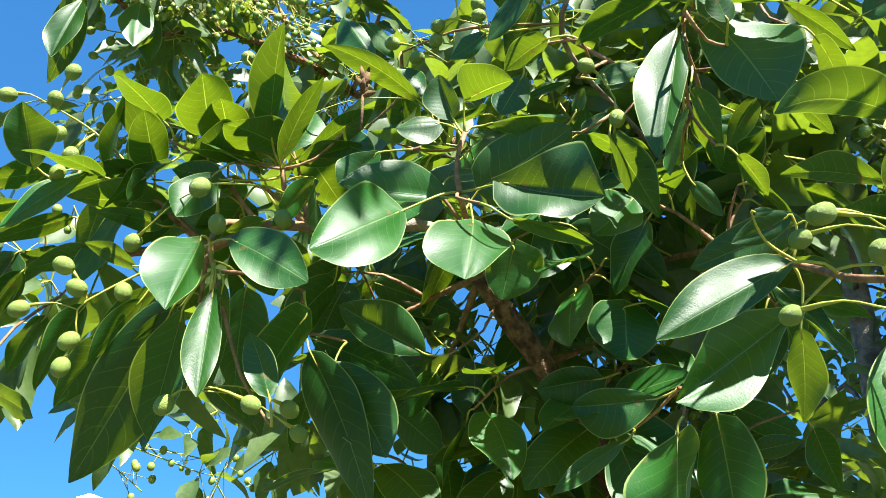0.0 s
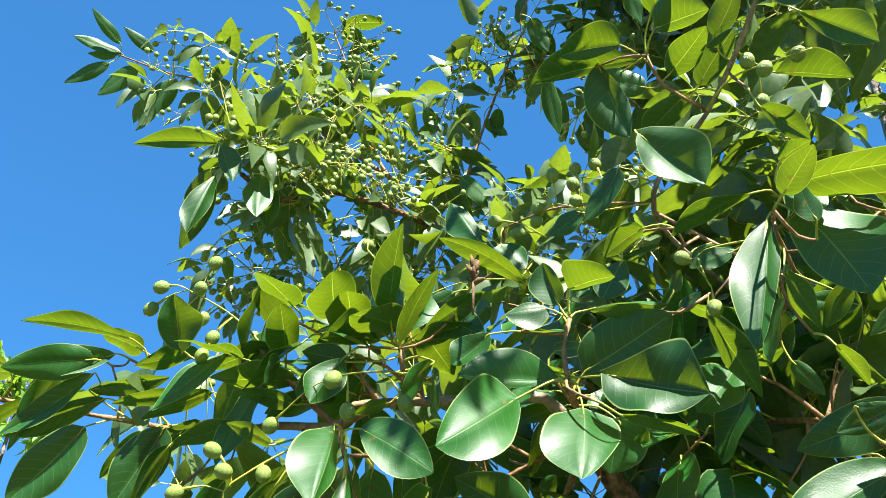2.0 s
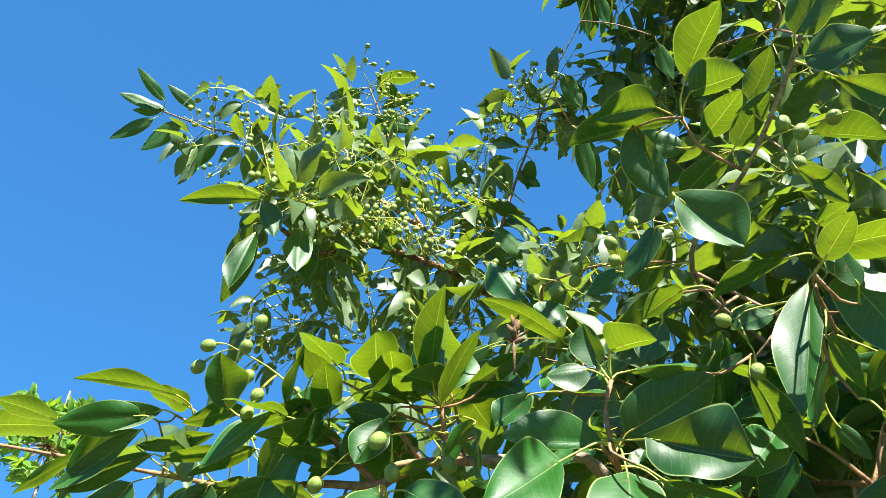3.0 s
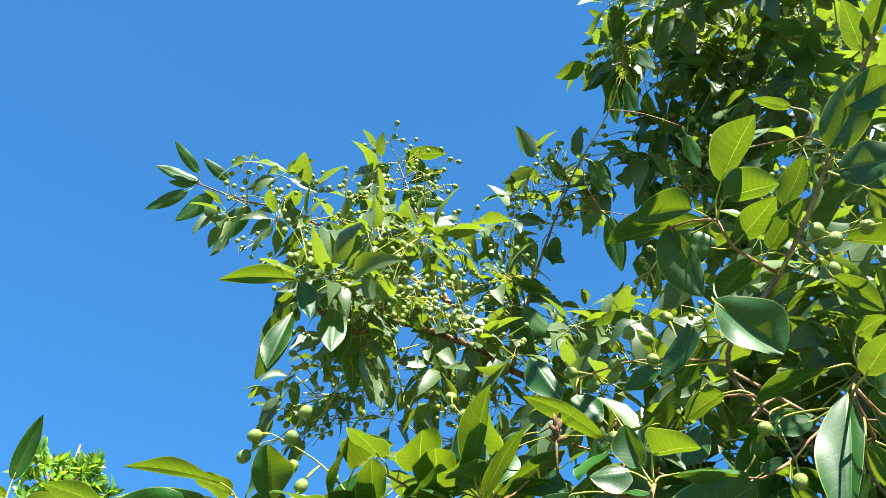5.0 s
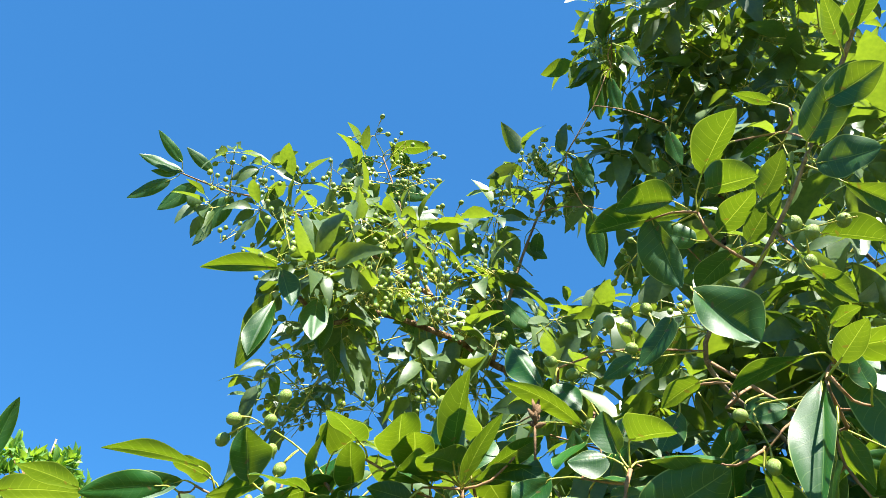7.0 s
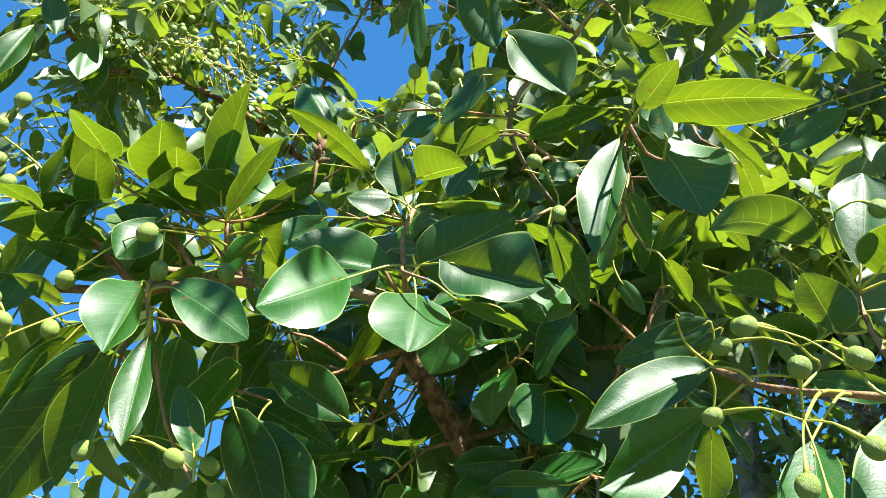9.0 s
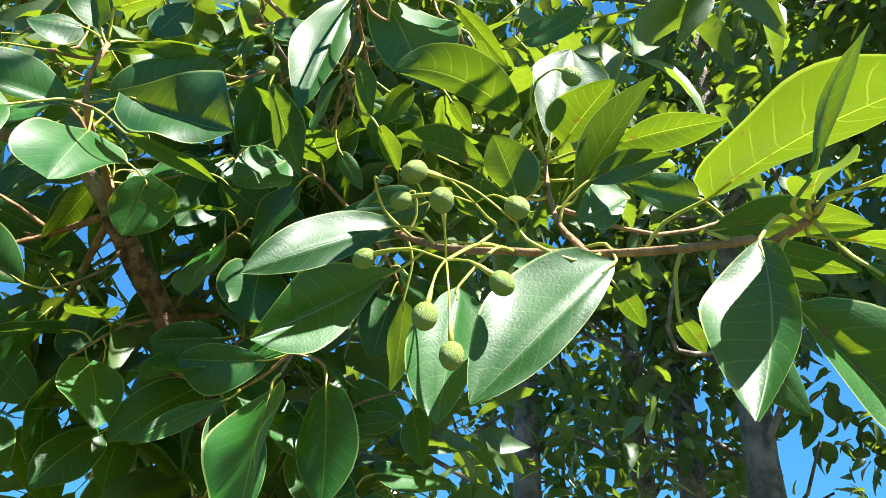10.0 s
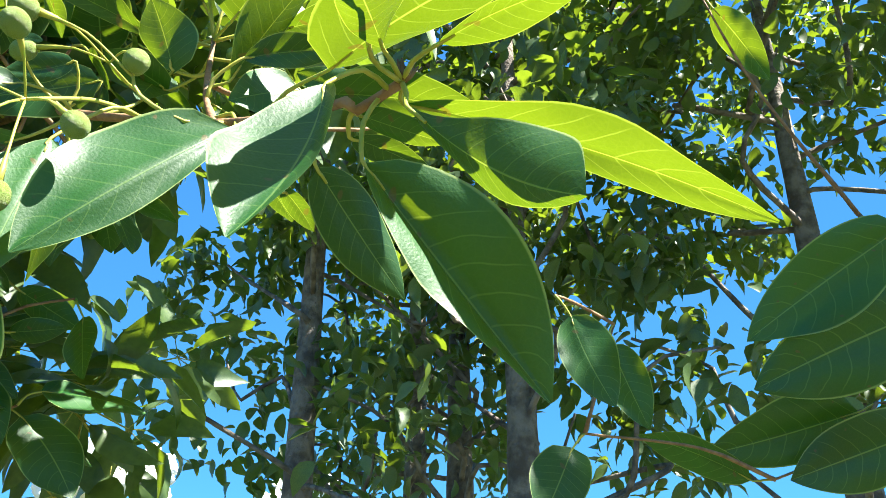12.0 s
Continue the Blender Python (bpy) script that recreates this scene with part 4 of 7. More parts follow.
leaf(left_limb, (-0.1727, 0.4033, 1.7779), (-0.2030, 0.4014, 1.7911), (0.10, 0.57, 0.82), (-0.1496, 0.4167, 1.7933), 0.39, 0.20, 0.47)
leaf(left_twig, (-0.1535, 0.3987, 1.7657), (-0.1868, 0.3968, 1.7325), (-0.42, 0.35, 0.84), (-0.1353, 0.4111, 1.7920), 0.31, 0.20, 0.47)
leaf(twig_1, (-0.1587, 0.3852, 1.7504), (-0.1812, 0.3870, 1.7166), (-0.54, 0.19, 0.82), (-0.1487, 0.3830, 1.7600), 0.40, 0.30, 0.30)
leaf(drop_twig, (-0.1352, 0.3789, 1.7449), (-0.1563, 0.3780, 1.7247), (-0.41, 0.31, 0.86), (-0.1178, 0.3700, 1.7600), 0.29, 0.20, 0.30)
leaf(left_limb, (-0.2089, 0.4284, 1.7638), (-0.2301, 0.4335, 1.7148), (-0.66, 0.04, 0.75), (-0.2014, 0.4422, 1.8019), 0.53, 0.20, 0.47)
leaf(twig_4, (-0.2341, 0.4353, 1.7593), (-0.2505, 0.4372, 1.7257), (-0.64, 0.07, 0.77), (-0.2292, 0.4370, 1.7723), 0.56, 0.20, 0.47)
leaf(twig_19, (-0.1774, 0.4143, 1.7450), (-0.2138, 0.4271, 1.7036), (-0.17, 0.50, 0.85), (-0.1701, 0.4133, 1.7569), 0.42, 0.20, 0.47)
leaf(twig_68, (-0.2431, 0.4098, 1.7085), (-0.2155, 0.4110, 1.6937), (0.13, 0.59, 0.79), (-0.2510, 0.4122, 1.7199), 0.65, 0.20, 0.47)
leaf(left_limb, (-0.2524, 0.4325, 1.7871), (-0.2715, 0.4368, 1.7459), (-0.63, 0.09, 0.77), (-0.2393, 0.4594, 1.8047), 0.51, 0.20, 0.47)
shaped_leaf(twig_54, (-0.0617, 0.4367, 1.7305), (-0.0307, 0.4343, 1.6775), (-0.0668, 0.4400, 1.7019), (-0.0285, 0.4338, 1.7117), (-0.0566, 0.4407, 1.7454))
shaped_leaf(twig_61, (-0.0110, 0.4589, 1.7439), (-0.0620, 0.4382, 1.7675), (-0.0455, 0.4523, 1.7468), (-0.0281, 0.4449, 1.7708), (0.0035, 0.4647, 1.7450))
leaf(low_left_twig, (-0.0815, 0.4718, 1.7575), (-0.0135, 0.4718, 1.7267), (0.17, 0.91, 0.39), (-0.0846, 0.5012, 1.7654), 0.42, 0.20, 0.30)
leaf(twig_53, (-0.0762, 0.4305, 1.7370), (-0.0389, 0.4383, 1.6501), (0.43, 0.86, 0.26), (-0.0810, 0.4360, 1.7490), 0.37, 0.20, 0.30)
leaf(limb_end, (-0.0697, 0.4609, 1.7916), (-0.0973, 0.4543, 1.7517), (-0.75, 0.48, 0.44), (-0.0606, 0.4323, 1.8166), 0.68, 0.20, 0.30)
leaf(twig_33, (-0.0702, 0.4848, 1.8139), (-0.0968, 0.4765, 1.7822), (-0.71, 0.54, 0.46), (-0.0593, 0.4920, 1.8189), 0.63, 0.20, 0.30)
shaped_leaf(low_twig, (0.0219, 0.5271, 1.7564), (0.0205, 0.5278, 1.7181), (0.0058, 0.5274, 1.7358), (0.0361, 0.5296, 1.7395), (0.0104, 0.5334, 1.7799))
leaf(twig_32, (-0.0529, 0.5479, 1.8277), (0.0154, 0.5592, 1.8046), (-0.01, 0.91, 0.42), (-0.0637, 0.5394, 1.8247), 0.38, 0.20, 0.30)
leaf(twig_55, (-0.0198, 0.5846, 1.8235), (0.0206, 0.5936, 1.7982), (0.06, 0.91, 0.42), (-0.0309, 0.5763, 1.8257), 0.46, 0.20, 0.30)
leaf(low_twig, (-0.0343, 0.5639, 1.7327), (-0.0016, 0.5556, 1.7030), (0.45, 0.85, 0.26), (-0.0244, 0.5789, 1.7328), 0.71, 0.20, 0.30)
leaf(low_twig, (-0.0056, 0.5431, 1.7561), (-0.0254, 0.5504, 1.7255), (-0.50, 0.72, 0.49), (0.0025, 0.5555, 1.7682), 0.57, 0.20, 0.30)
shaped_leaf(centre_twig, (0.0408, 0.4135, 1.7932), (0.0341, 0.4257, 1.7659), (0.0250, 0.4185, 1.7818), (0.0587, 0.4208, 1.7820), (0.0160, 0.4154, 1.8056))
shaped_leaf(twig_29, (0.1127, 0.4560, 1.7721), (0.1097, 0.4546, 1.7373), (0.0888, 0.4540, 1.7618), (0.1321, 0.4571, 1.7556), (0.1441, 0.4549, 1.7662))
shaped_leaf(twig_59, (0.0962, 0.4690, 1.7309), (0.0580, 0.4764, 1.7262), (0.0754, 0.4703, 1.7384), (0.0786, 0.4815, 1.7102), (0.1091, 0.4708, 1.7356))
shaped_leaf(twig_51, (0.1177, 0.4290, 1.7085), (0.0727, 0.4391, 1.7065), (0.0896, 0.4347, 1.7158), (0.0918, 0.4403, 1.6891), (0.1303, 0.4246, 1.7135))
shaped_leaf(twig_52, (0.1019, 0.4380, 1.6877), (0.0562, 0.4202, 1.6561), (0.0767, 0.4298, 1.6779), (0.0803, 0.4278, 1.6669), (0.1085, 0.4473, 1.6956))
leaf(upper_limb, (0.0984, 0.5921, 1.8263), (0.1412, 0.5962, 1.7898), (0.23, 0.90, 0.37), (0.1199, 0.5739, 1.8240), 0.57, 0.20, 0.30)
leaf(twig_65, (0.0854, 0.5481, 1.8560), (0.1269, 0.5612, 1.8054), (0.17, 0.91, 0.38), (0.0752, 0.5498, 1.8655), 0.58, 0.20, 0.30)
leaf(near_limb, (0.1186, 0.4690, 1.8274), (0.1465, 0.4747, 1.7973), (0.22, 0.90, 0.38), (0.1562, 0.4830, 1.8190), 0.56, 0.20, 0.30)
leaf(twig_31, (0.0667, 0.6022, 1.8107), (0.0437, 0.6151, 1.7768), (-0.23, 0.84, 0.48), (0.0763, 0.5948, 1.8178), 0.61, 0.20, 0.30)
leaf(inner_twig, (0.1449, 0.4945, 1.7421), (0.1227, 0.5088, 1.7087), (-0.13, 0.88, 0.46), (0.1429, 0.5024, 1.7717), 0.58, 0.20, 0.30)
leaf(twig_62, (0.1132, 0.3830, 1.6749), (0.1028, 0.3650, 1.6133), (-0.89, -0.37, 0.26), (0.1177, 0.3826, 1.6881), 0.85, 0.40, 0.30)
leaf(twig_50, (0.1570, 0.4480, 1.7026), (0.1584, 0.4466, 1.6353), (0.79, 0.61, 0.00), (0.1559, 0.4518, 1.7161), 0.64, 0.20, 0.36)
leaf(twig_48, (0.1830, 0.4881, 1.7184), (0.2176, 0.4782, 1.6988), (0.41, 0.86, 0.29), (0.1724, 0.4914, 1.7270), 0.47, 0.20, 0.30)
leaf(twig_49, (0.1793, 0.4631, 1.6859), (0.2049, 0.4516, 1.6901), (0.35, 0.88, 0.31), (0.1678, 0.4699, 1.6901), 0.47, 0.20, 0.30)
leaf(twig_60, (0.2108, 0.4477, 1.6957), (0.2136, 0.4355, 1.6599), (-0.88, -0.46, 0.09), (0.2067, 0.4533, 1.7078), 0.55, 0.20, 0.30)
leaf(twig_66, (0.0410, 0.5270, 1.8745), (0.0915, 0.5258, 1.8644), (0.11, 0.90, 0.42), (0.0277, 0.5257, 1.8706), 0.47, 0.20, 0.30)
leaf(twig_56, (0.0834, 0.4579, 1.8302), (0.1255, 0.4610, 1.8034), (0.18, 0.90, 0.39), (0.0696, 0.4580, 1.8328), 0.54, 0.20, 0.30)
shaped_leaf(hang_twig, (0.1439, 0.3279, 1.8861), (0.1622, 0.3134, 1.8248), (0.1365, 0.3209, 1.8501), (0.1794, 0.3132, 1.8667), (0.1334, 0.3253, 1.8935), wavy=0.2)
shaped_leaf(hang_twig, (0.1236, 0.3264, 1.8810), (0.1024, 0.3202, 1.7968), (0.0957, 0.3215, 1.8409), (0.1225, 0.3250, 1.8435), (0.1295, 0.3311, 1.8890))
leaf(hang_twig, (0.1431, 0.4232, 1.8647), (0.1356, 0.4459, 1.8290), (0.27, 0.84, 0.48), (0.1472, 0.3932, 1.8833), 0.39, 0.20, 0.14)
leaf(hang_twig, (0.1526, 0.4161, 1.8706), (0.1504, 0.4371, 1.8365), (0.29, 0.82, 0.49), (0.1472, 0.3932, 1.8833), 0.39, 0.20, 0.14)
leaf(hang_twig, (0.1534, 0.3921, 1.8770), (0.1663, 0.4087, 1.8436), (0.91, 0.11, 0.41), (0.1520, 0.3884, 1.8784), 0.71, 0.20, 0.14)
leaf(twig_16, (0.1043, 0.4030, 1.8560), (0.1147, 0.4149, 1.8315), (-0.07, 0.91, 0.41), (0.1046, 0.3985, 1.8693), 0.41, 0.20, 0.47)
leaf(twig_30, (0.1320, 0.4368, 1.8478), (0.1186, 0.4517, 1.8271), (0.70, 0.71, 0.06), (0.1374, 0.4282, 1.8574), 0.48, 0.20, 0.47)
leaf(hang_twig, (0.1340, 0.3120, 1.8942), (0.2110, 0.2692, 1.8756), (0.41, 0.37, 0.84), (0.1329, 0.3257, 1.8930), 0.31, 0.15, 0.42)
leaf(twig_10, (0.1202, 0.2863, 1.8695), (0.1300, 0.2597, 1.8800), (0.35, 0.45, 0.82), (0.1186, 0.3002, 1.8692), 0.52, 0.20, 0.28)
shaped_leaf(hang_twig, (0.1136, 0.3133, 1.8902), (0.0710, 0.3355, 1.8773), (0.0816, 0.3166, 1.8852), (0.0986, 0.3293, 1.8874), (0.1334, 0.3253, 1.8935))
shaped_leaf(twig_36, (0.1912, 0.3415, 1.9130), (0.2331, 0.3544, 1.8889), (0.2135, 0.3423, 1.9035), (0.2110, 0.3529, 1.8998), (0.1789, 0.3426, 1.9118))
leaf(twig_14, (0.1788, 0.3008, 1.8918), (0.1972, 0.2975, 1.8822), (0.48, 0.33, 0.81), (0.1661, 0.3048, 1.8961), 0.56, 0.20, 0.28)
leaf(hang_twig, (0.1368, 0.3145, 1.8777), (0.1536, 0.3238, 1.9068), (0.13, -0.96, 0.23), (0.1318, 0.3265, 1.8920), 0.70, 0.20, 0.47)
leaf(twig_35, (0.2030, 0.3379, 1.8834), (0.2153, 0.3484, 1.8596), (0.89, -0.01, 0.46), (0.1920, 0.3377, 1.8921), 0.81, 0.20, 0.28)
leaf(twig_69, (0.2495, 0.3633, 1.9227), (0.2787, 0.3301, 1.9337), (0.75, 0.66, 0.02), (0.2386, 0.3707, 1.9181), 0.52, 0.20, 0.47)
leaf(hang_twig, (0.0936, 0.3823, 1.8896), (0.1112, 0.3624, 1.8825), (0.75, 0.66, 0.02), (0.1124, 0.4018, 1.9144), 0.55, 0.20, 0.47)
leaf(hang_twig, (0.1815, 0.3744, 1.8507), (0.1543, 0.3816, 1.8595), (0.33, 0.90, 0.27), (0.1526, 0.3822, 1.8770), 0.49, 0.20, 0.47)
leaf(near_limb, (0.1392, 0.3118, 1.7635), (0.1463, 0.3086, 1.7628), (0.42, 0.87, 0.26), (0.1626, 0.3240, 1.7428), 0.48, 0.20, 0.47)
leaf(near_limb, (0.1759, 0.3397, 1.7733), (0.1286, 0.3739, 1.7630), (0.55, 0.82, 0.16), (0.1640, 0.3519, 1.7593), 0.45, 0.15, 0.47)
leaf(twig_9, (0.1755, 0.3824, 1.8170), (0.1869, 0.3717, 1.7919), (0.89, -0.08, 0.44), (0.1695, 0.3931, 1.8238), 0.38, 0.20, 0.28)
shaped_leaf(near_rosette_twig, (0.1927, 0.2714, 1.7851), (0.1203, 0.2371, 1.7649), (0.1581, 0.2401, 1.7889), (0.1573, 0.2597, 1.7802), (0.1994, 0.2628, 1.7599), mid=(0.1538, 0.2518, 1.7817), twist=0.9)
shaped_leaf(near_rosette_twig, (0.1756, 0.2690, 1.7549), (0.1323, 0.2665, 1.7566), (0.1487, 0.2585, 1.7622), (0.1572, 0.2711, 1.7560), (0.1992, 0.2625, 1.7560))
shaped_leaf(near_rosette_twig, (0.1852, 0.2632, 1.7401), (0.1730, 0.2595, 1.7639), (0.1735, 0.2681, 1.7534), (0.1892, 0.2518, 1.7496), (0.1972, 0.2574, 1.7392))
shaped_leaf(near_rosette_twig, (0.2018, 0.2499, 1.7628), (0.2082, 0.2210, 1.7760), (0.1907, 0.2420, 1.7717), (0.2107, 0.2403, 1.7694), (0.1993, 0.2626, 1.7582))
shaped_leaf(near_rosette_twig, (0.1994, 0.2564, 1.7696), (0.2134, 0.2574, 1.8214), (0.1941, 0.2589, 1.8064), (0.2337, 0.2552, 1.8118), (0.1994, 0.2628, 1.7599))
shaped_leaf(near_rosette_twig, (0.2027, 0.2482, 1.7336), (0.2226, 0.2133, 1.7777), (0.2011, 0.2277, 1.7591), (0.2163, 0.2378, 1.7538), (0.1958, 0.2533, 1.7301))
shaped_leaf(near_rosette_twig, (0.2175, 0.2404, 1.7590), (0.2426, 0.1994, 1.7525), (0.2257, 0.2152, 1.7599), (0.2344, 0.2245, 1.7522), (0.1993, 0.2626, 1.7582))
shaped_leaf(near_rosette_twig, (0.2023, 0.2368, 1.7360), (0.2414, 0.2312, 1.7552), (0.2160, 0.2296, 1.7494), (0.2243, 0.2377, 1.7427), (0.1939, 0.2455, 1.7188))
leaf(near_rosette_twig, (0.1909, 0.2871, 1.7461), (0.1655, 0.2857, 1.7522), (0.20, 0.37, 0.91), (0.1988, 0.2617, 1.7514), 0.66, 0.20, 0.28)
shaped_leaf(near_rosette_twig, (0.2324, 0.2514, 1.7433), (0.2018, 0.2452, 1.7224), (0.2165, 0.2499, 1.7468), (0.2163, 0.2441, 1.7229), (0.1985, 0.2608, 1.7487))
shaped_leaf(twig_67, (0.2554, 0.2349, 1.7394), (0.2271, 0.2437, 1.7448), (0.2437, 0.2349, 1.7485), (0.2433, 0.2422, 1.7349), (0.2669, 0.2337, 1.7313))
leaf(twig_12, (0.1893, 0.3407, 1.8412), (0.2033, 0.3452, 1.8272), (0.62, 0.30, 0.72), (0.1792, 0.3415, 1.8509), 0.45, 0.20, 0.28)
leaf(near_rosette_twig, (0.1934, 0.2970, 1.7597), (0.1795, 0.2813, 1.7330), (-0.06, -0.85, 0.53), (0.1994, 0.2628, 1.7599), 0.49, 0.20, 0.47)
shaped_leaf(near_limb, (0.1417, 0.2898, 1.7291), (0.0813, 0.2859, 1.6951), (0.1074, 0.2871, 1.7259), (0.1131, 0.2853, 1.7047), (0.1600, 0.2910, 1.7239))
shaped_leaf(near_limb, (0.1483, 0.3033, 1.7157), (0.0883, 0.2948, 1.6734), (0.1058, 0.2891, 1.7016), (0.1134, 0.2917, 1.6706), (0.1602, 0.2951, 1.7262))
shaped_leaf(near_rosette_twig, (0.1902, 0.2078, 1.6869), (0.1397, 0.2129, 1.6349), (0.1553, 0.2166, 1.6807), (0.1667, 0.2068, 1.6528), (0.1907, 0.2272, 1.7005), wavy=0.18)
shaped_leaf(near_limb, (0.1467, 0.2364, 1.6810), (0.1364, 0.2301, 1.6325), (0.1273, 0.2339, 1.6572), (0.1555, 0.2353, 1.6679), (0.1751, 0.2487, 1.7056))
leaf(near_limb, (0.1671, 0.3475, 1.7204), (0.1666, 0.3622, 1.6801), (0.99, 0.16, 0.05), (0.1631, 0.3352, 1.7491), 0.60, 0.20, 0.28)
leaf(near_limb, (0.1918, 0.2954, 1.7309), (0.2179, 0.2686, 1.7161), (0.72, 0.69, 0.02), (0.1605, 0.2995, 1.7287), 0.34, 0.20, 0.47)
leaf(near_limb, (0.1615, 0.3246, 1.7685), (0.1374, 0.3373, 1.7602), (0.37, 0.89, 0.28), (0.1631, 0.3352, 1.7491), 0.45, 0.20, 0.47)
leaf(near_limb, (0.2142, 0.2413, 1.6957), (0.2340, 0.2520, 1.6852), (0.27, 0.37, 0.89), (0.1853, 0.2289, 1.6979), 0.36, 0.20, 0.28)
shaped_leaf(near_limb, (0.1855, 0.1424, 1.6638), (0.1608, 0.1285, 1.6137), (0.1605, 0.1395, 1.6390), (0.1794, 0.1292, 1.6422), (0.2080, 0.1496, 1.6757), mid=(0.1764, 0.1349, 1.6372))
shaped_leaf(near_limb, (0.2071, 0.1789, 1.6999), (0.2292, 0.1092, 1.7049), (0.1909, 0.1347, 1.7051), (0.2278, 0.1451, 1.7073), (0.1959, 0.1996, 1.6880))
shaped_leaf(near_limb, (0.1943, 0.1323, 1.6721), (0.1719, 0.1084, 1.6620), (0.1781, 0.1244, 1.6683), (0.1839, 0.1100, 1.6701), (0.2092, 0.1459, 1.6766), cup=0.1)
leaf(near_limb, (0.1822, 0.1198, 1.6719), (0.1692, 0.0908, 1.6841), (-0.44, 0.51, 0.74), (0.2092, 0.1459, 1.6766), 0.31, 0.30, 0.47)
shaped_leaf(near_limb, (0.2072, 0.1275, 1.6765), (0.2146, 0.0885, 1.6704), (0.2067, 0.1108, 1.6749), (0.2159, 0.1104, 1.6731), (0.2092, 0.1459, 1.6766))
shaped_leaf(near_limb, (0.2022, 0.1512, 1.6529), (0.2445, 0.1351, 1.5970), (0.2315, 0.1316, 1.6379), (0.2135, 0.1440, 1.6250), (0.2071, 0.1523, 1.6751))
shaped_leaf(near_limb, (0.1987, 0.1277, 1.6551), (0.2011, 0.0826, 1.6153), (0.2061, 0.0921, 1.6348), (0.2060, 0.1134, 1.6324), (0.2092, 0.1459, 1.6766), mid=(0.2020, 0.1058, 1.6311))
shaped_leaf(near_limb, (0.2146, 0.1513, 1.6751), (0.2758, 0.0894, 1.6347), (0.2412, 0.1114, 1.6613), (0.2629, 0.1126, 1.6471), (0.2092, 0.1459, 1.6766))
shaped_leaf(near_limb, (0.1981, 0.1721, 1.6830), (0.2460, 0.1555, 1.6869), (0.2151, 0.1572, 1.6901), (0.2247, 0.1677, 1.6845), (0.2008, 0.1660, 1.6771))
leaf(near_limb, (0.2065, 0.1626, 1.6748), (0.2239, 0.1462, 1.6642), (0.66, 0.24, 0.71), (0.2009, 0.1625, 1.6759), 0.30, 0.20, 0.28)
leaf(near_limb, (0.2032, 0.1772, 1.6638), (0.2375, 0.1841, 1.6352), (0.12, 0.92, 0.36), (0.2008, 0.1726, 1.6793), 0.42, 0.20, 0.47)
leaf(near_limb, (0.2073, 0.1660, 1.6693), (0.2356, 0.1676, 1.6683), (0.02, 0.33, 0.94), (0.2038, 0.1601, 1.6733), 0.31, 0.20, 0.28)
leaf(near_limb, (0.2015, 0.1931, 1.6634), (0.2148, 0.1991, 1.6564), (0.30, 0.37, 0.88), (0.1995, 0.1852, 1.6834), 0.39, 0.20, 0.28)
shaped_leaf(upper_side_twig, (0.0784, 0.3241, 2.0547), (0.0974, 0.2781, 2.0726), (0.0694, 0.2934, 2.0653), (0.0970, 0.3007, 2.0675), (0.0752, 0.3443, 2.0337))
shaped_leaf(upper_side_twig, (0.0746, 0.3649, 2.0513), (-0.0052, 0.3615, 2.0290), (0.0220, 0.3447, 2.0489), (0.0376, 0.3679, 2.0416), (0.0752, 0.3443, 2.0337))
shaped_leaf(upper_side_twig, (0.0789, 0.3209, 2.0348), (0.1066, 0.2949, 2.0212), (0.0847, 0.2985, 2.0421), (0.0941, 0.3147, 2.0268), (0.0752, 0.3443, 2.0337))
leaf(upper_side_twig, (0.0900, 0.3509, 2.0212), (0.1100, 0.3165, 2.0294), (0.26, 0.37, 0.89), (0.0844, 0.3553, 2.0176), 0.54, 0.20, 0.28)
leaf(upper_limb, (0.1181, 0.3305, 2.0343), (0.1315, 0.3043, 2.0564), (0.27, 0.70, 0.66), (0.1281, 0.3359, 2.0153), 0.48, 0.20, 0.28)
leaf(upper_side_twig, (0.1089, 0.3530, 2.0115), (0.1305, 0.3250, 2.0352), (-0.06, 0.62, 0.79), (0.1019, 0.3602, 2.0048), 0.47, 0.20, 0.28)
leaf(upper_side_twig, (0.0766, 0.3695, 2.0274), (0.0406, 0.3663, 2.0403), (0.06, 0.92, 0.38), (0.0844, 0.3553, 2.0176), 0.55, 0.20, 0.47)
shaped_leaf(twig_24, (0.0441, 0.3626, 2.0460), (0.0634, 0.3814, 1.9915), (0.0346, 0.3796, 2.0164), (0.0634, 0.3725, 2.0176), (0.0397, 0.3657, 2.0439))
shaped_leaf(upper_limb, (0.1017, 0.3577, 2.0091), (0.0731, 0.3788, 1.9885), (0.0737, 0.3633, 2.0002), (0.0980, 0.3723, 1.9995), (0.1205, 0.3532, 2.0046))
shaped_leaf(twig_63, (0.0603, 0.3208, 1.9405), (0.0931, 0.3252, 1.9066), (0.0661, 0.3206, 1.9110), (0.0960, 0.3159, 1.9351), (0.0575, 0.3273, 1.9519))
leaf(upper_limb, (0.0534, 0.3819, 1.9649), (0.0292, 0.4033, 1.9367), (0.53, 0.83, 0.18), (0.0852, 0.3828, 1.9661), 0.49, 0.20, 0.47)
shaped_leaf(twig_42, (0.0586, 0.3507, 1.8938), (0.0348, 0.3629, 1.8813), (0.0437, 0.3483, 1.8942), (0.0510, 0.3611, 1.8871), (0.0766, 0.3485, 1.8917))
leaf(upper_limb, (0.0601, 0.3984, 1.9658), (0.0424, 0.4197, 1.9357), (0.15, 0.85, 0.51), (0.0786, 0.3906, 1.9567), 0.56, 0.20, 0.47)
shaped_leaf(upper_limb, (0.1352, 0.2726, 2.0303), (0.1633, 0.2347, 2.0651), (0.1567, 0.2565, 2.0332), (0.1371, 0.2562, 2.0573), (0.1436, 0.2904, 2.0434))
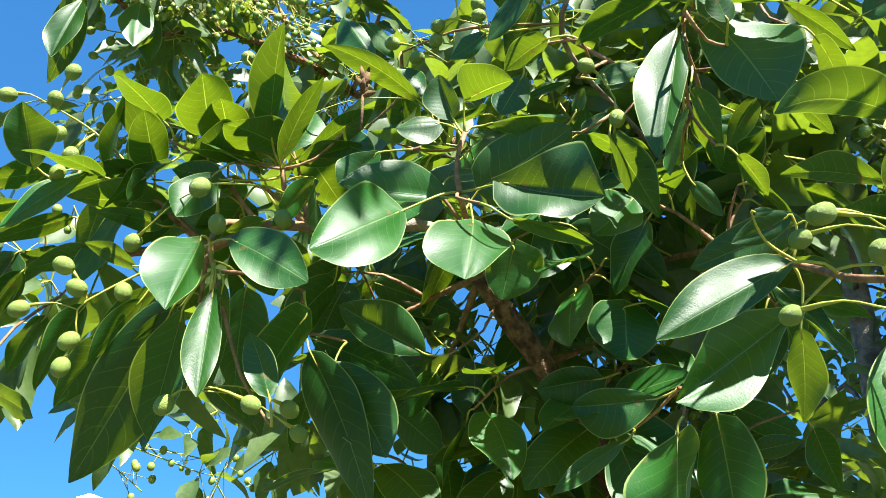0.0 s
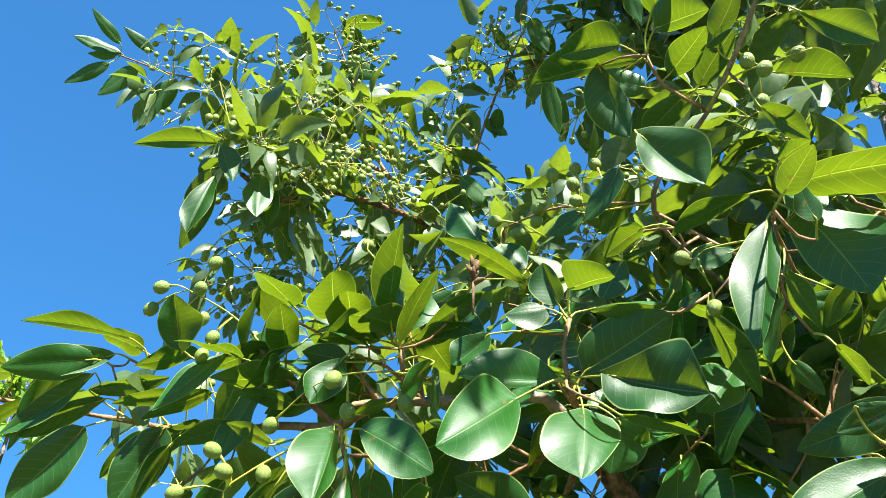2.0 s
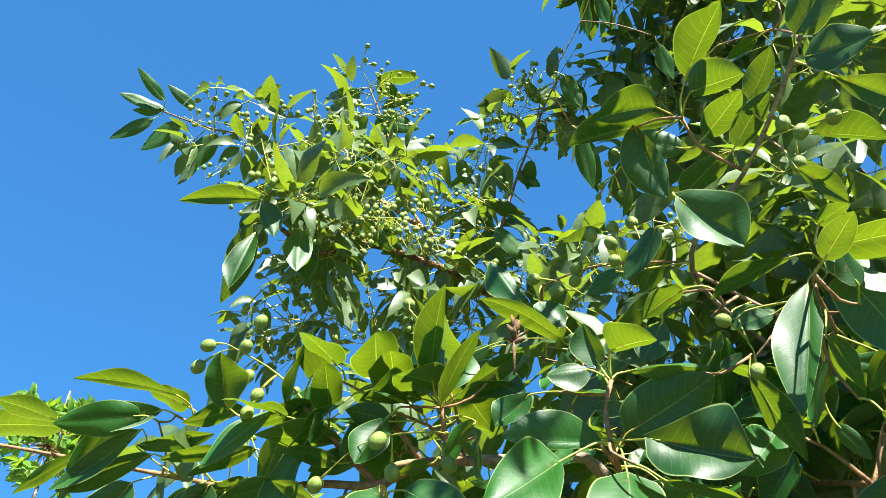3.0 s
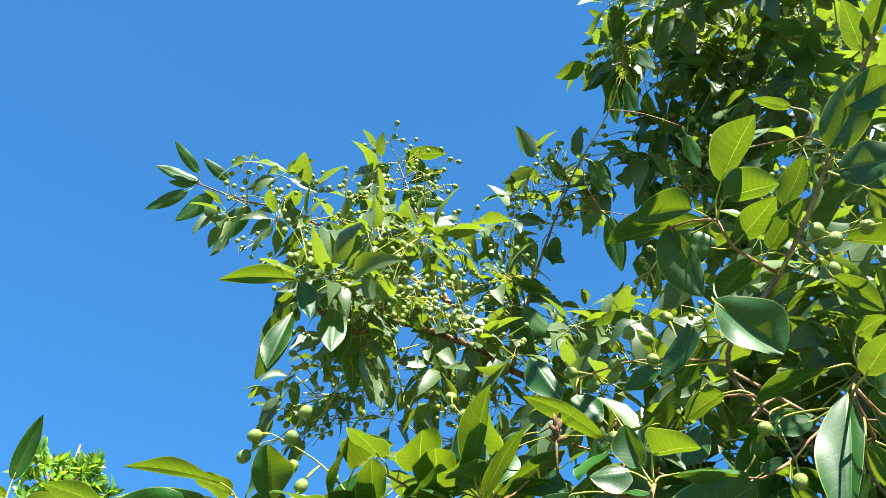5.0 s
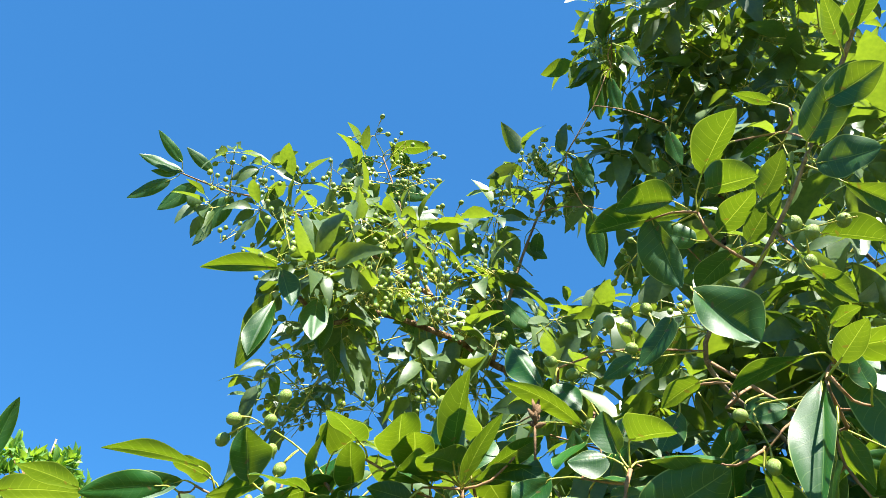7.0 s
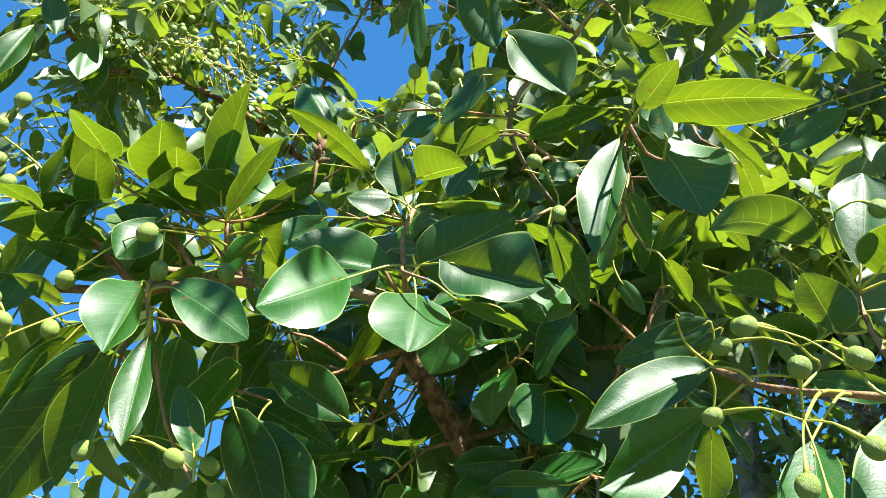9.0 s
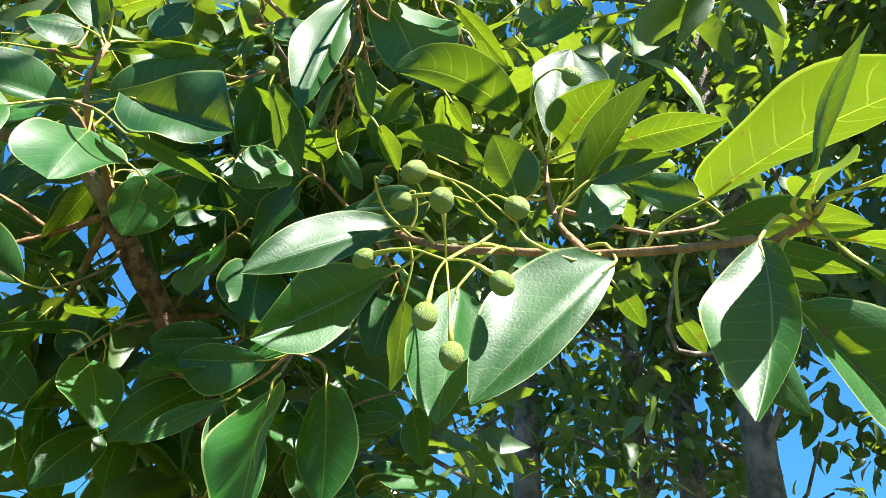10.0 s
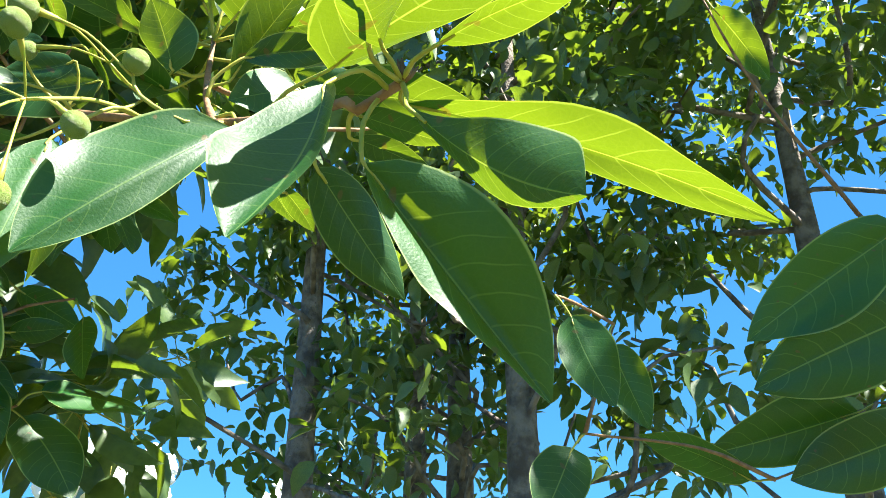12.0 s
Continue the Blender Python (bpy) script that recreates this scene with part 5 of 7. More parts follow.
shaped_leaf(upper_limb, (0.1461, 0.2500, 2.0457), (0.1750, 0.2281, 2.0529), (0.1633, 0.2453, 2.0383), (0.1536, 0.2361, 2.0595), (0.1517, 0.2628, 2.0583))
shaped_leaf(upper_limb, (0.1420, 0.2809, 2.0183), (0.1677, 0.2527, 2.0019), (0.1529, 0.2712, 1.9964), (0.1540, 0.2666, 2.0271), (0.1425, 0.2940, 2.0413))
shaped_leaf(upper_limb, (0.1568, 0.2895, 2.0092), (0.1907, 0.2805, 1.9693), (0.1836, 0.2739, 1.9878), (0.1737, 0.2911, 1.9830), (0.1404, 0.3009, 2.0371))
shaped_leaf(twig_6, (0.1352, 0.3266, 1.9663), (0.1625, 0.3339, 1.9435), (0.1533, 0.3233, 1.9593), (0.1502, 0.3360, 1.9496), (0.1304, 0.3255, 1.9807))
shaped_leaf(upper_limb, (0.1563, 0.3420, 2.0093), (0.2018, 0.3370, 1.9964), (0.1792, 0.3263, 2.0142), (0.1799, 0.3426, 2.0040), (0.1304, 0.3300, 2.0187))
leaf(upper_limb, (0.1541, 0.2281, 2.0712), (0.1419, 0.2046, 2.0936), (0.68, 0.29, 0.67), (0.1584, 0.2378, 2.0718), 0.48, 0.20, 0.28)
leaf(upper_limb, (0.1551, 0.2196, 2.0772), (0.1732, 0.1894, 2.0901), (0.12, 0.45, 0.88), (0.1614, 0.2255, 2.0791), 0.45, 0.20, 0.28)
leaf(hang_twig, (0.1353, 0.3151, 1.9146), (0.1498, 0.3053, 1.9198), (-0.20, 0.21, 0.96), (0.1344, 0.3243, 1.8945), 0.83, 0.20, 0.28)
shaped_leaf(twig_28, (-0.2919, 0.4200, 1.8602), (-0.3462, 0.3758, 1.8537), (-0.3185, 0.3851, 1.8638), (-0.3197, 0.4035, 1.8589), (-0.2835, 0.4353, 1.8501))
leaf(twig_27, (-0.2934, 0.4381, 1.8609), (-0.3168, 0.4243, 1.8668), (0.04, 0.33, 0.94), (-0.2848, 0.4466, 1.8538), 0.83, 0.20, 0.28)
leaf(twig_25, (-0.3205, 0.4295, 1.8492), (-0.3631, 0.3941, 1.8285), (-0.69, 0.59, 0.41), (-0.3134, 0.4415, 1.8493), 0.44, 0.20, 0.47)
leaf(left_limb, (-0.3868, 0.4294, 1.8459), (-0.4221, 0.3989, 1.8503), (-0.11, 0.27, 0.96), (-0.3991, 0.4522, 1.8291), 0.55, 0.20, 0.28)
leaf(left_limb, (-0.3471, 0.4364, 1.8483), (-0.3733, 0.4415, 1.7873), (-0.66, 0.02, 0.75), (-0.3567, 0.4710, 1.8271), 0.39, 0.20, 0.47)
shaped_leaf(twig_26, (-0.3095, 0.4354, 1.8559), (-0.3608, 0.4157, 1.8320), (-0.3409, 0.4184, 1.8543), (-0.3339, 0.4244, 1.8345), (-0.3027, 0.4440, 1.8557))
leaf(left_limb, (-0.2758, 0.4412, 1.7990), (-0.2990, 0.4385, 1.7672), (-0.55, 0.21, 0.81), (-0.2657, 0.4672, 1.8101), 0.46, 0.20, 0.47)
leaf(left_limb, (-0.3645, 0.4355, 1.8221), (-0.3968, 0.4235, 1.7894), (-0.55, 0.20, 0.81), (-0.3763, 0.4636, 1.8284), 0.32, 0.20, 0.47)
leaf(left_limb, (-0.4708, 0.4304, 1.8655), (-0.4582, 0.4174, 1.9149), (-0.53, 0.35, 0.77), (-0.4556, 0.4212, 1.8302), 0.30, 0.20, 0.47)
leaf(left_limb, (-0.4624, 0.4439, 1.8483), (-0.3989, 0.4574, 1.8523), (-0.12, 0.26, 0.96), (-0.4556, 0.4212, 1.8302), 0.55, 0.20, 0.28)
leaf(left_limb, (-0.4730, 0.4337, 1.8532), (-0.4898, 0.4172, 1.8597), (0.04, 0.33, 0.94), (-0.4478, 0.4253, 1.8300), 0.55, 0.20, 0.28)
leaf(low_twig, (-0.0065, 0.5347, 1.7828), (0.0044, 0.5229, 1.7931), (0.61, 0.76, 0.23), (0.0066, 0.5455, 1.7741), 0.69, 0.20, 0.47)
shaped_leaf(right_twig, (0.5858, 0.1698, 1.7521), (0.5344, 0.2513, 1.6927), (0.5582, 0.2111, 1.7504), (0.5698, 0.1966, 1.7051), (0.6126, 0.1906, 1.7519))
shaped_leaf(right_twig, (0.6153, 0.1767, 1.7094), (0.5382, 0.2541, 1.6645), (0.5730, 0.2111, 1.7161), (0.5919, 0.2078, 1.6653), (0.6272, 0.1891, 1.7310))
shaped_leaf(twig_58, (0.6290, 0.2385, 1.6600), (0.5539, 0.3029, 1.6350), (0.5906, 0.2642, 1.6690), (0.6038, 0.2672, 1.6301), (0.6388, 0.2300, 1.6657))
shaped_leaf(twig_57, (0.6445, 0.2074, 1.6458), (0.5799, 0.2649, 1.6174), (0.6103, 0.2320, 1.6555), (0.6238, 0.2315, 1.6126), (0.6540, 0.2012, 1.6541))
leaf(twig_74, (0.5690, 0.2839, 1.6187), (0.5172, 0.3248, 1.6467), (0.62, 0.28, 0.73), (0.5798, 0.2749, 1.6188), 0.38, 0.20, 0.42)
leaf(twig_79, (0.4463, 0.3172, 1.6288), (0.4261, 0.3222, 1.5924), (-0.58, -0.79, 0.21), (0.4547, 0.3130, 1.6392), 0.79, 0.20, 0.57)
leaf(twig_80, (0.4658, 0.2979, 1.6898), (0.4733, 0.2823, 1.6389), (-0.84, -0.54, 0.04), (0.4699, 0.2972, 1.7031), 0.47, 0.20, 0.30)
leaf(twig_88, (0.5387, 0.2361, 1.9341), (0.5693, 0.2218, 1.8780), (0.88, -0.01, 0.48), (0.5312, 0.2401, 1.9452), 0.40, 0.20, 0.42)
leaf(twig_81, (0.4101, 0.2766, 1.6902), (0.4146, 0.2562, 1.6393), (-0.84, -0.52, 0.14), (0.4024, 0.2798, 1.7013), 0.52, 0.20, 0.30)
leaf(twig_20, (0.0946, 0.3746, 1.8446), (0.1162, 0.3739, 1.7930), (0.92, 0.09, 0.38), (0.0958, 0.3732, 1.8585), 0.55, 0.20, 0.28)
leaf(hang_twig, (0.1363, 0.3536, 1.8605), (0.1467, 0.3502, 1.8244), (0.96, 0.01, 0.27), (0.1414, 0.3605, 1.8835), 0.55, 0.20, 0.28)
leaf(twig_18, (0.1236, 0.3356, 1.8348), (0.1132, 0.3385, 1.7982), (-0.92, -0.30, 0.24), (0.1267, 0.3351, 1.8484), 0.55, 0.20, 0.28)
leaf(twig_17, (0.1373, 0.2969, 1.8606), (0.1303, 0.2880, 1.8781), (-0.29, 0.89, 0.34), (0.1407, 0.3095, 1.8554), 0.75, 0.20, 0.47)
leaf(hang_twig, (0.1090, 0.3533, 1.8767), (0.0853, 0.3623, 1.8721), (-0.36, -0.93, 0.04), (0.1340, 0.3447, 1.8873), 0.52, 0.20, 0.47)
leaf(twig_22, (0.0820, 0.3885, 1.8576), (0.0941, 0.3816, 1.8656), (0.47, 0.88, 0.05), (0.0695, 0.3904, 1.8517), 0.56, 0.20, 0.47)
leaf(twig_37, (0.1435, 0.3261, 1.8018), (0.1556, 0.3293, 1.7817), (0.85, 0.04, 0.52), (0.1355, 0.3317, 1.8117), 0.63, 0.20, 0.28)
leaf(twig_41, (0.1370, 0.3754, 1.8154), (0.1515, 0.3780, 1.7960), (0.27, 0.91, 0.32), (0.1329, 0.3748, 1.8287), 0.39, 0.20, 0.47)
leaf(twig_11, (0.1674, 0.3467, 1.8502), (0.1550, 0.3622, 1.8300), (0.23, 0.84, 0.50), (0.1679, 0.3430, 1.8637), 0.45, 0.20, 0.28)
leaf(twig_13, (0.0281, 0.4129, 1.9509), (0.0041, 0.4231, 1.9378), (0.33, 0.94, 0.12), (0.0409, 0.4085, 1.9545), 0.55, 0.20, 0.47)
leaf(twig_70, (-0.0303, 0.4397, 1.9425), (-0.0134, 0.4352, 1.9172), (0.05, -0.98, 0.21), (-0.0288, 0.4390, 1.9564), 0.67, 0.20, 0.47)
leaf(twig_15, (0.0922, 0.3808, 1.8895), (0.1168, 0.3729, 1.8906), (-0.31, -0.94, 0.14), (0.0816, 0.3877, 1.8954), 0.59, 0.20, 0.47)
leaf(twig_21, (0.0771, 0.3794, 1.8645), (0.0815, 0.3725, 1.8766), (0.22, 0.88, 0.42), (0.0684, 0.3826, 1.8539), 0.49, 0.20, 0.47)
leaf(twig_87, (0.1028, 0.5089, 2.3021), (0.1169, 0.5336, 2.2748), (-0.52, 0.75, 0.41), (0.1004, 0.5081, 2.3158), 0.55, 0.20, 0.47)
leaf(twig_86, (0.0518, 0.4404, 2.3683), (0.0708, 0.4555, 2.3539), (-0.45, 0.84, 0.29), (0.0419, 0.4415, 2.3780), 0.71, 0.20, 0.47)
leaf(twig_82, (0.0171, 0.5769, 2.2458), (0.0288, 0.6162, 2.1967), (-0.52, 0.72, 0.45), (0.0080, 0.5757, 2.2564), 0.37, 0.20, 0.47)
leaf(twig_83, (0.0012, 0.5341, 2.2922), (0.0191, 0.5582, 2.2661), (-0.40, 0.79, 0.46), (-0.0101, 0.5341, 2.3004), 0.57, 0.20, 0.47)
leaf(twig_84, (0.0311, 0.4935, 2.3777), (0.0315, 0.5280, 2.3480), (-0.84, 0.35, 0.40), (0.0388, 0.4887, 2.3883), 0.55, 0.20, 0.47)
leaf(twig_85, (0.0426, 0.4909, 2.3785), (0.0547, 0.5203, 2.3521), (-0.62, 0.65, 0.44), (0.0446, 0.4865, 2.3916), 0.50, 0.20, 0.47)
leaf(twig_40, (0.1340, 0.3054, 2.1088), (0.1073, 0.3039, 2.1192), (0.32, 0.37, 0.87), (0.1442, 0.3034, 2.0995), 0.31, 0.20, 0.28)
leaf(twig_64, (0.1077, 0.3624, 2.1184), (0.0904, 0.3789, 2.1068), (-0.24, 0.38, 0.89), (0.1169, 0.3519, 2.1172), 0.48, 0.20, 0.28)
leaf(twig_39, (0.1322, 0.3257, 2.0907), (0.1131, 0.3390, 2.0846), (-0.12, 0.27, 0.96), (0.1420, 0.3162, 2.0873), 0.43, 0.20, 0.28)
leaf(far_left_twig, (-0.5936, 0.7004, 2.4803), (-0.6210, 0.6541, 2.5048), (-0.68, 0.62, 0.41), (-0.5962, 0.7114, 2.4678), 0.30, 0.20, 0.10)
leaf(far_left_twig, (-0.5945, 0.7101, 2.4702), (-0.6490, 0.6705, 2.4702), (-0.58, 0.80, 0.17), (-0.5904, 0.7135, 2.4664), 0.30, 0.20, 0.10)
leaf(far_left_twig, (-0.6000, 0.7099, 2.4667), (-0.6349, 0.6944, 2.4575), (-0.44, 0.88, 0.18), (-0.5962, 0.7114, 2.4678), 0.40, 0.20, 0.10)
leaf(far_left_twig, (-0.6072, 0.7091, 2.4505), (-0.6641, 0.7055, 2.4114), (-0.32, 0.86, 0.39), (-0.5962, 0.7114, 2.4678), 0.30, 0.20, 0.10)
leaf(far_left_twig, (-0.5742, 0.7258, 2.4559), (-0.6227, 0.7285, 2.4065), (-0.32, 0.88, 0.36), (-0.5729, 0.7204, 2.4622), 0.40, 0.20, 0.10)
leaf(far_left_twig, (-0.5472, 0.7138, 2.4732), (-0.5792, 0.6772, 2.4883), (-0.61, 0.69, 0.38), (-0.5495, 0.7294, 2.4566), 0.35, 0.20, 0.10)
leaf(far_left_twig, (-0.5146, 0.7403, 2.4419), (-0.5635, 0.7506, 2.3737), (-0.26, 0.91, 0.33), (-0.5113, 0.7388, 2.4475), 0.40, 0.20, 0.10)
shaped_leaf(far_limb, (-0.3215, 0.5370, 2.1387), (-0.3980, 0.5122, 2.1217), (-0.3544, 0.5115, 2.1387), (-0.3627, 0.5299, 2.1292), (-0.3048, 0.5670, 2.1217))
leaf(far_limb, (-0.3216, 0.5341, 2.1027), (-0.3718, 0.6021, 2.0526), (0.24, 0.68, 0.69), (-0.3048, 0.5670, 2.1217), 0.33, 0.20, 0.10)
shaped_leaf(twig_8, (-0.3151, 0.5320, 2.0943), (-0.3246, 0.5214, 2.0188), (-0.3339, 0.5164, 2.0467), (-0.3127, 0.5332, 2.0624), (-0.3130, 0.5367, 2.1046))
shaped_leaf(far_limb, (-0.3171, 0.5338, 2.1339), (-0.2969, 0.5353, 2.0870), (-0.3144, 0.5328, 2.1086), (-0.2932, 0.5348, 2.1153), (-0.3048, 0.5670, 2.1217))
shaped_leaf(far_limb, (-0.2824, 0.5669, 2.1183), (-0.2762, 0.5582, 2.0599), (-0.2945, 0.5567, 2.0898), (-0.2668, 0.5681, 2.0940), (-0.2994, 0.5719, 2.1188))
leaf(far_limb, (-0.2806, 0.5852, 2.1224), (-0.2795, 0.5989, 2.0728), (0.15, 0.95, 0.27), (-0.3021, 0.5695, 2.1204), 0.50, 0.20, 0.10)
leaf(far_limb, (-0.2819, 0.6320, 2.1231), (-0.2784, 0.6659, 2.0686), (0.08, 0.84, 0.53), (-0.2590, 0.6150, 2.1250), 0.35, 0.20, 0.10)
leaf(far_limb, (-0.2438, 0.6258, 2.1494), (-0.2410, 0.6462, 2.1198), (0.04, 0.82, 0.57), (-0.2472, 0.6308, 2.1437), 0.70, 0.20, 0.10)
leaf(far_limb, (-0.2307, 0.6170, 2.1668), (-0.2023, 0.6424, 2.1399), (-0.06, 0.75, 0.65), (-0.2391, 0.6397, 2.1512), 0.40, 0.20, 0.10)
leaf(far_limb, (-0.2454, 0.6519, 2.1797), (-0.1947, 0.6415, 2.1710), (-0.18, -0.98, 0.10), (-0.2343, 0.6443, 2.1538), 0.45, 0.20, 0.10)
leaf(far_limb, (-0.2121, 0.6637, 2.1745), (-0.1958, 0.6832, 2.1504), (-0.02, 0.78, 0.62), (-0.2343, 0.6443, 2.1538), 0.50, 0.20, 0.10)
leaf(far_upper_twig, (-0.2736, 0.7512, 2.5531), (-0.2152, 0.7598, 2.5579), (-0.10, 0.14, 0.98), (-0.2924, 0.7598, 2.5398), 0.45, 0.20, 0.10)
leaf(far_upper_twig, (-0.3102, 0.7565, 2.5378), (-0.3540, 0.7786, 2.5012), (0.01, 0.86, 0.51), (-0.2924, 0.7598, 2.5398), 0.50, 0.20, 0.10)
leaf(far_upper_twig, (-0.2787, 0.7588, 2.5444), (-0.2481, 0.7735, 2.5378), (-0.02, 0.44, 0.90), (-0.2924, 0.7598, 2.5398), 0.70, 0.20, 0.10)
leaf(far_upper_twig, (-0.2741, 0.7668, 2.4828), (-0.2136, 0.7881, 2.4749), (-0.26, 0.88, 0.39), (-0.2756, 0.7692, 2.4984), 0.50, 0.20, 0.10)
leaf(far_upper_twig, (-0.2504, 0.7714, 2.4616), (-0.2772, 0.7819, 2.4429), (0.03, 0.89, 0.45), (-0.2620, 0.7754, 2.4622), 0.70, 0.20, 0.10)
leaf(far_upper_twig, (-0.2555, 0.7825, 2.4482), (-0.2039, 0.7987, 2.4423), (-0.27, 0.94, 0.20), (-0.2594, 0.7760, 2.4544), 0.40, 0.20, 0.10)
leaf(far_right_twig, (-0.0279, 0.7782, 2.5029), (-0.0526, 0.7495, 2.5315), (-0.29, 0.79, 0.54), (-0.0210, 0.7829, 2.5038), 0.40, 0.20, 0.10)
leaf(far_right_twig, (0.0110, 0.7496, 2.5085), (0.0394, 0.7734, 2.4821), (0.32, 0.51, 0.80), (-0.0041, 0.7680, 2.5317), 0.70, 0.20, 0.10)
leaf(twig_71, (0.0331, 0.7482, 2.3970), (0.0479, 0.7964, 2.3369), (0.40, 0.66, 0.63), (0.0249, 0.7449, 2.4079), 0.35, 0.20, 0.10)
leaf(twig_77, (0.0529, 0.6798, 2.5991), (0.0501, 0.7191, 2.5656), (0.41, 0.61, 0.68), (0.0456, 0.6716, 2.6078), 0.45, 0.20, 0.10)
leaf(twig_78, (0.0505, 0.5840, 2.6706), (0.0555, 0.6306, 2.6373), (0.41, 0.50, 0.76), (0.0561, 0.5774, 2.6817), 0.40, 0.20, 0.10)
leaf(twig_76, (0.0656, 0.6700, 2.6057), (0.0788, 0.7085, 2.5718), (0.41, 0.52, 0.75), (0.0689, 0.6623, 2.6169), 0.40, 0.20, 0.10)
leaf(twig_73, (-0.1522, 0.8159, 2.4314), (-0.1431, 0.8430, 2.3998), (-0.41, 0.75, 0.52), (-0.1607, 0.8067, 2.4377), 0.50, 0.20, 0.10)
leaf(far_right_twig, (-0.0437, 0.7959, 2.4038), (-0.0509, 0.8224, 2.3712), (-0.34, 0.69, 0.64), (-0.0528, 0.7965, 2.4147), 0.50, 0.20, 0.10)
leaf(far_right_twig, (-0.0651, 0.8061, 2.3912), (-0.0324, 0.8201, 2.3741), (-0.20, 0.91, 0.37), (-0.0528, 0.7965, 2.4147), 0.50, 0.20, 0.10)
leaf(far_right_twig, (-0.1042, 0.7697, 2.3117), (-0.0576, 0.7822, 2.2978), (-0.22, 0.97, 0.14), (-0.0826, 0.7879, 2.2954), 0.40, 0.20, 0.10)
leaf(twig_46, (-0.0882, 0.7024, 2.2109), (-0.0474, 0.7254, 2.1788), (-0.37, 0.91, 0.18), (-0.1005, 0.7059, 2.2167), 0.45, 0.20, 0.10)
leaf(twig_45, (-0.1026, 0.7076, 2.2020), (-0.0761, 0.7394, 2.1552), (0.19, 0.76, 0.62), (-0.1116, 0.7096, 2.2125), 0.40, 0.20, 0.10)
leaf(far_limb, (-0.1351, 0.7209, 2.1776), (-0.1393, 0.7390, 2.1476), (-0.01, 0.85, 0.52), (-0.1382, 0.7200, 2.1590), 0.70, 0.20, 0.10)
leaf(far_right_twig, (-0.0766, 0.7567, 2.1996), (-0.0298, 0.7607, 2.1944), (0.09, -1.00, 0.04), (-0.0971, 0.7583, 2.1957), 0.35, 0.20, 0.10)
leaf(twig_75, (-0.0758, 0.5420, 1.9594), (-0.1012, 0.5468, 1.9453), (-0.07, 0.90, 0.43), (-0.0628, 0.5370, 1.9589), 0.50, 0.20, 0.10)
shaped_leaf(upper_side_twig, (0.0578, 0.3462, 2.0473), (0.0143, 0.3382, 2.0311), (0.0392, 0.3258, 2.0510), (0.0332, 0.3458, 2.0345), (0.0820, 0.3520, 2.0240))
shaped_leaf(left_limb, (-0.3218, 0.4351, 1.8406), (-0.3745, 0.4286, 1.7938), (-0.3486, 0.4308, 1.8271), (-0.3473, 0.4340, 1.8068), (-0.3400, 0.4709, 1.8241))
shaped_leaf(left_limb, (-0.3209, 0.4412, 1.8031), (-0.3613, 0.4398, 1.7506), (-0.3524, 0.4348, 1.7855), (-0.3303, 0.4476, 1.7654), (-0.3034, 0.4739, 1.8186))
shaped_leaf(left_limb, (-0.3162, 0.4500, 1.8276), (-0.3791, 0.4432, 1.7981), (-0.3455, 0.4386, 1.8197), (-0.3512, 0.4538, 1.8045), (-0.3034, 0.4739, 1.8186))
shaped_leaf(left_limb, (-0.2586, 0.4333, 1.7994), (-0.2860, 0.4390, 1.7477), (-0.2868, 0.4300, 1.7799), (-0.2604, 0.4424, 1.7700), (-0.2393, 0.4594, 1.8047))
shaped_leaf(left_limb, (-0.3273, 0.4453, 1.8328), (-0.2682, 0.4420, 1.8401), (-0.2954, 0.4377, 1.8387), (-0.2973, 0.4510, 1.8304), (-0.3034, 0.4739, 1.8186))

# leafy twigs inside the crown, in the shade of the outer leaves
def leafy_twig(start, end, count, size, rng):
    start, end = Vector(start), Vector(end)
    way = (end - start).normalized()
    twig = branch([start, (start + end) / 2 + Vector((0, 0, 0.12 * (end - start).length)), end], 0.0016, 0.0008, sides=6)
    side = way.cross(Vector((0.2, 0.3, 0.9))).normalized()
    other = way.cross(side)
    turn = rng.uniform(0, math.tau)
    for i in range(count):
        u = 1.0 - 0.6 * (i / count) ** 1.2
        node = start.lerp(end, u) + Vector((0, 0, 0.48 * u * (1 - u) * (end - start).length))
        ang = turn + i * 2.4
        out = (side * math.cos(ang) + other * math.sin(ang) + way * rng.uniform(0.2, 0.7)).normalized()
        base = node + out * rng.uniform(0.010, 0.018)
        tip = base + (out + Vector((0, 0, rng.uniform(-1.1, -0.2)))).normalized() * size * rng.uniform(0.75, 1.15)
        face = Vector((rng.uniform(-0.5, 0.5), rng.uniform(-0.9, 0.1), rng.uniform(0.3, 1.0)))
        leaf(twig, base, tip, face, node, rng.uniform(0.48, 0.68), rng.uniform(0.1, 0.35), rng.uniform(0.2, 0.5))


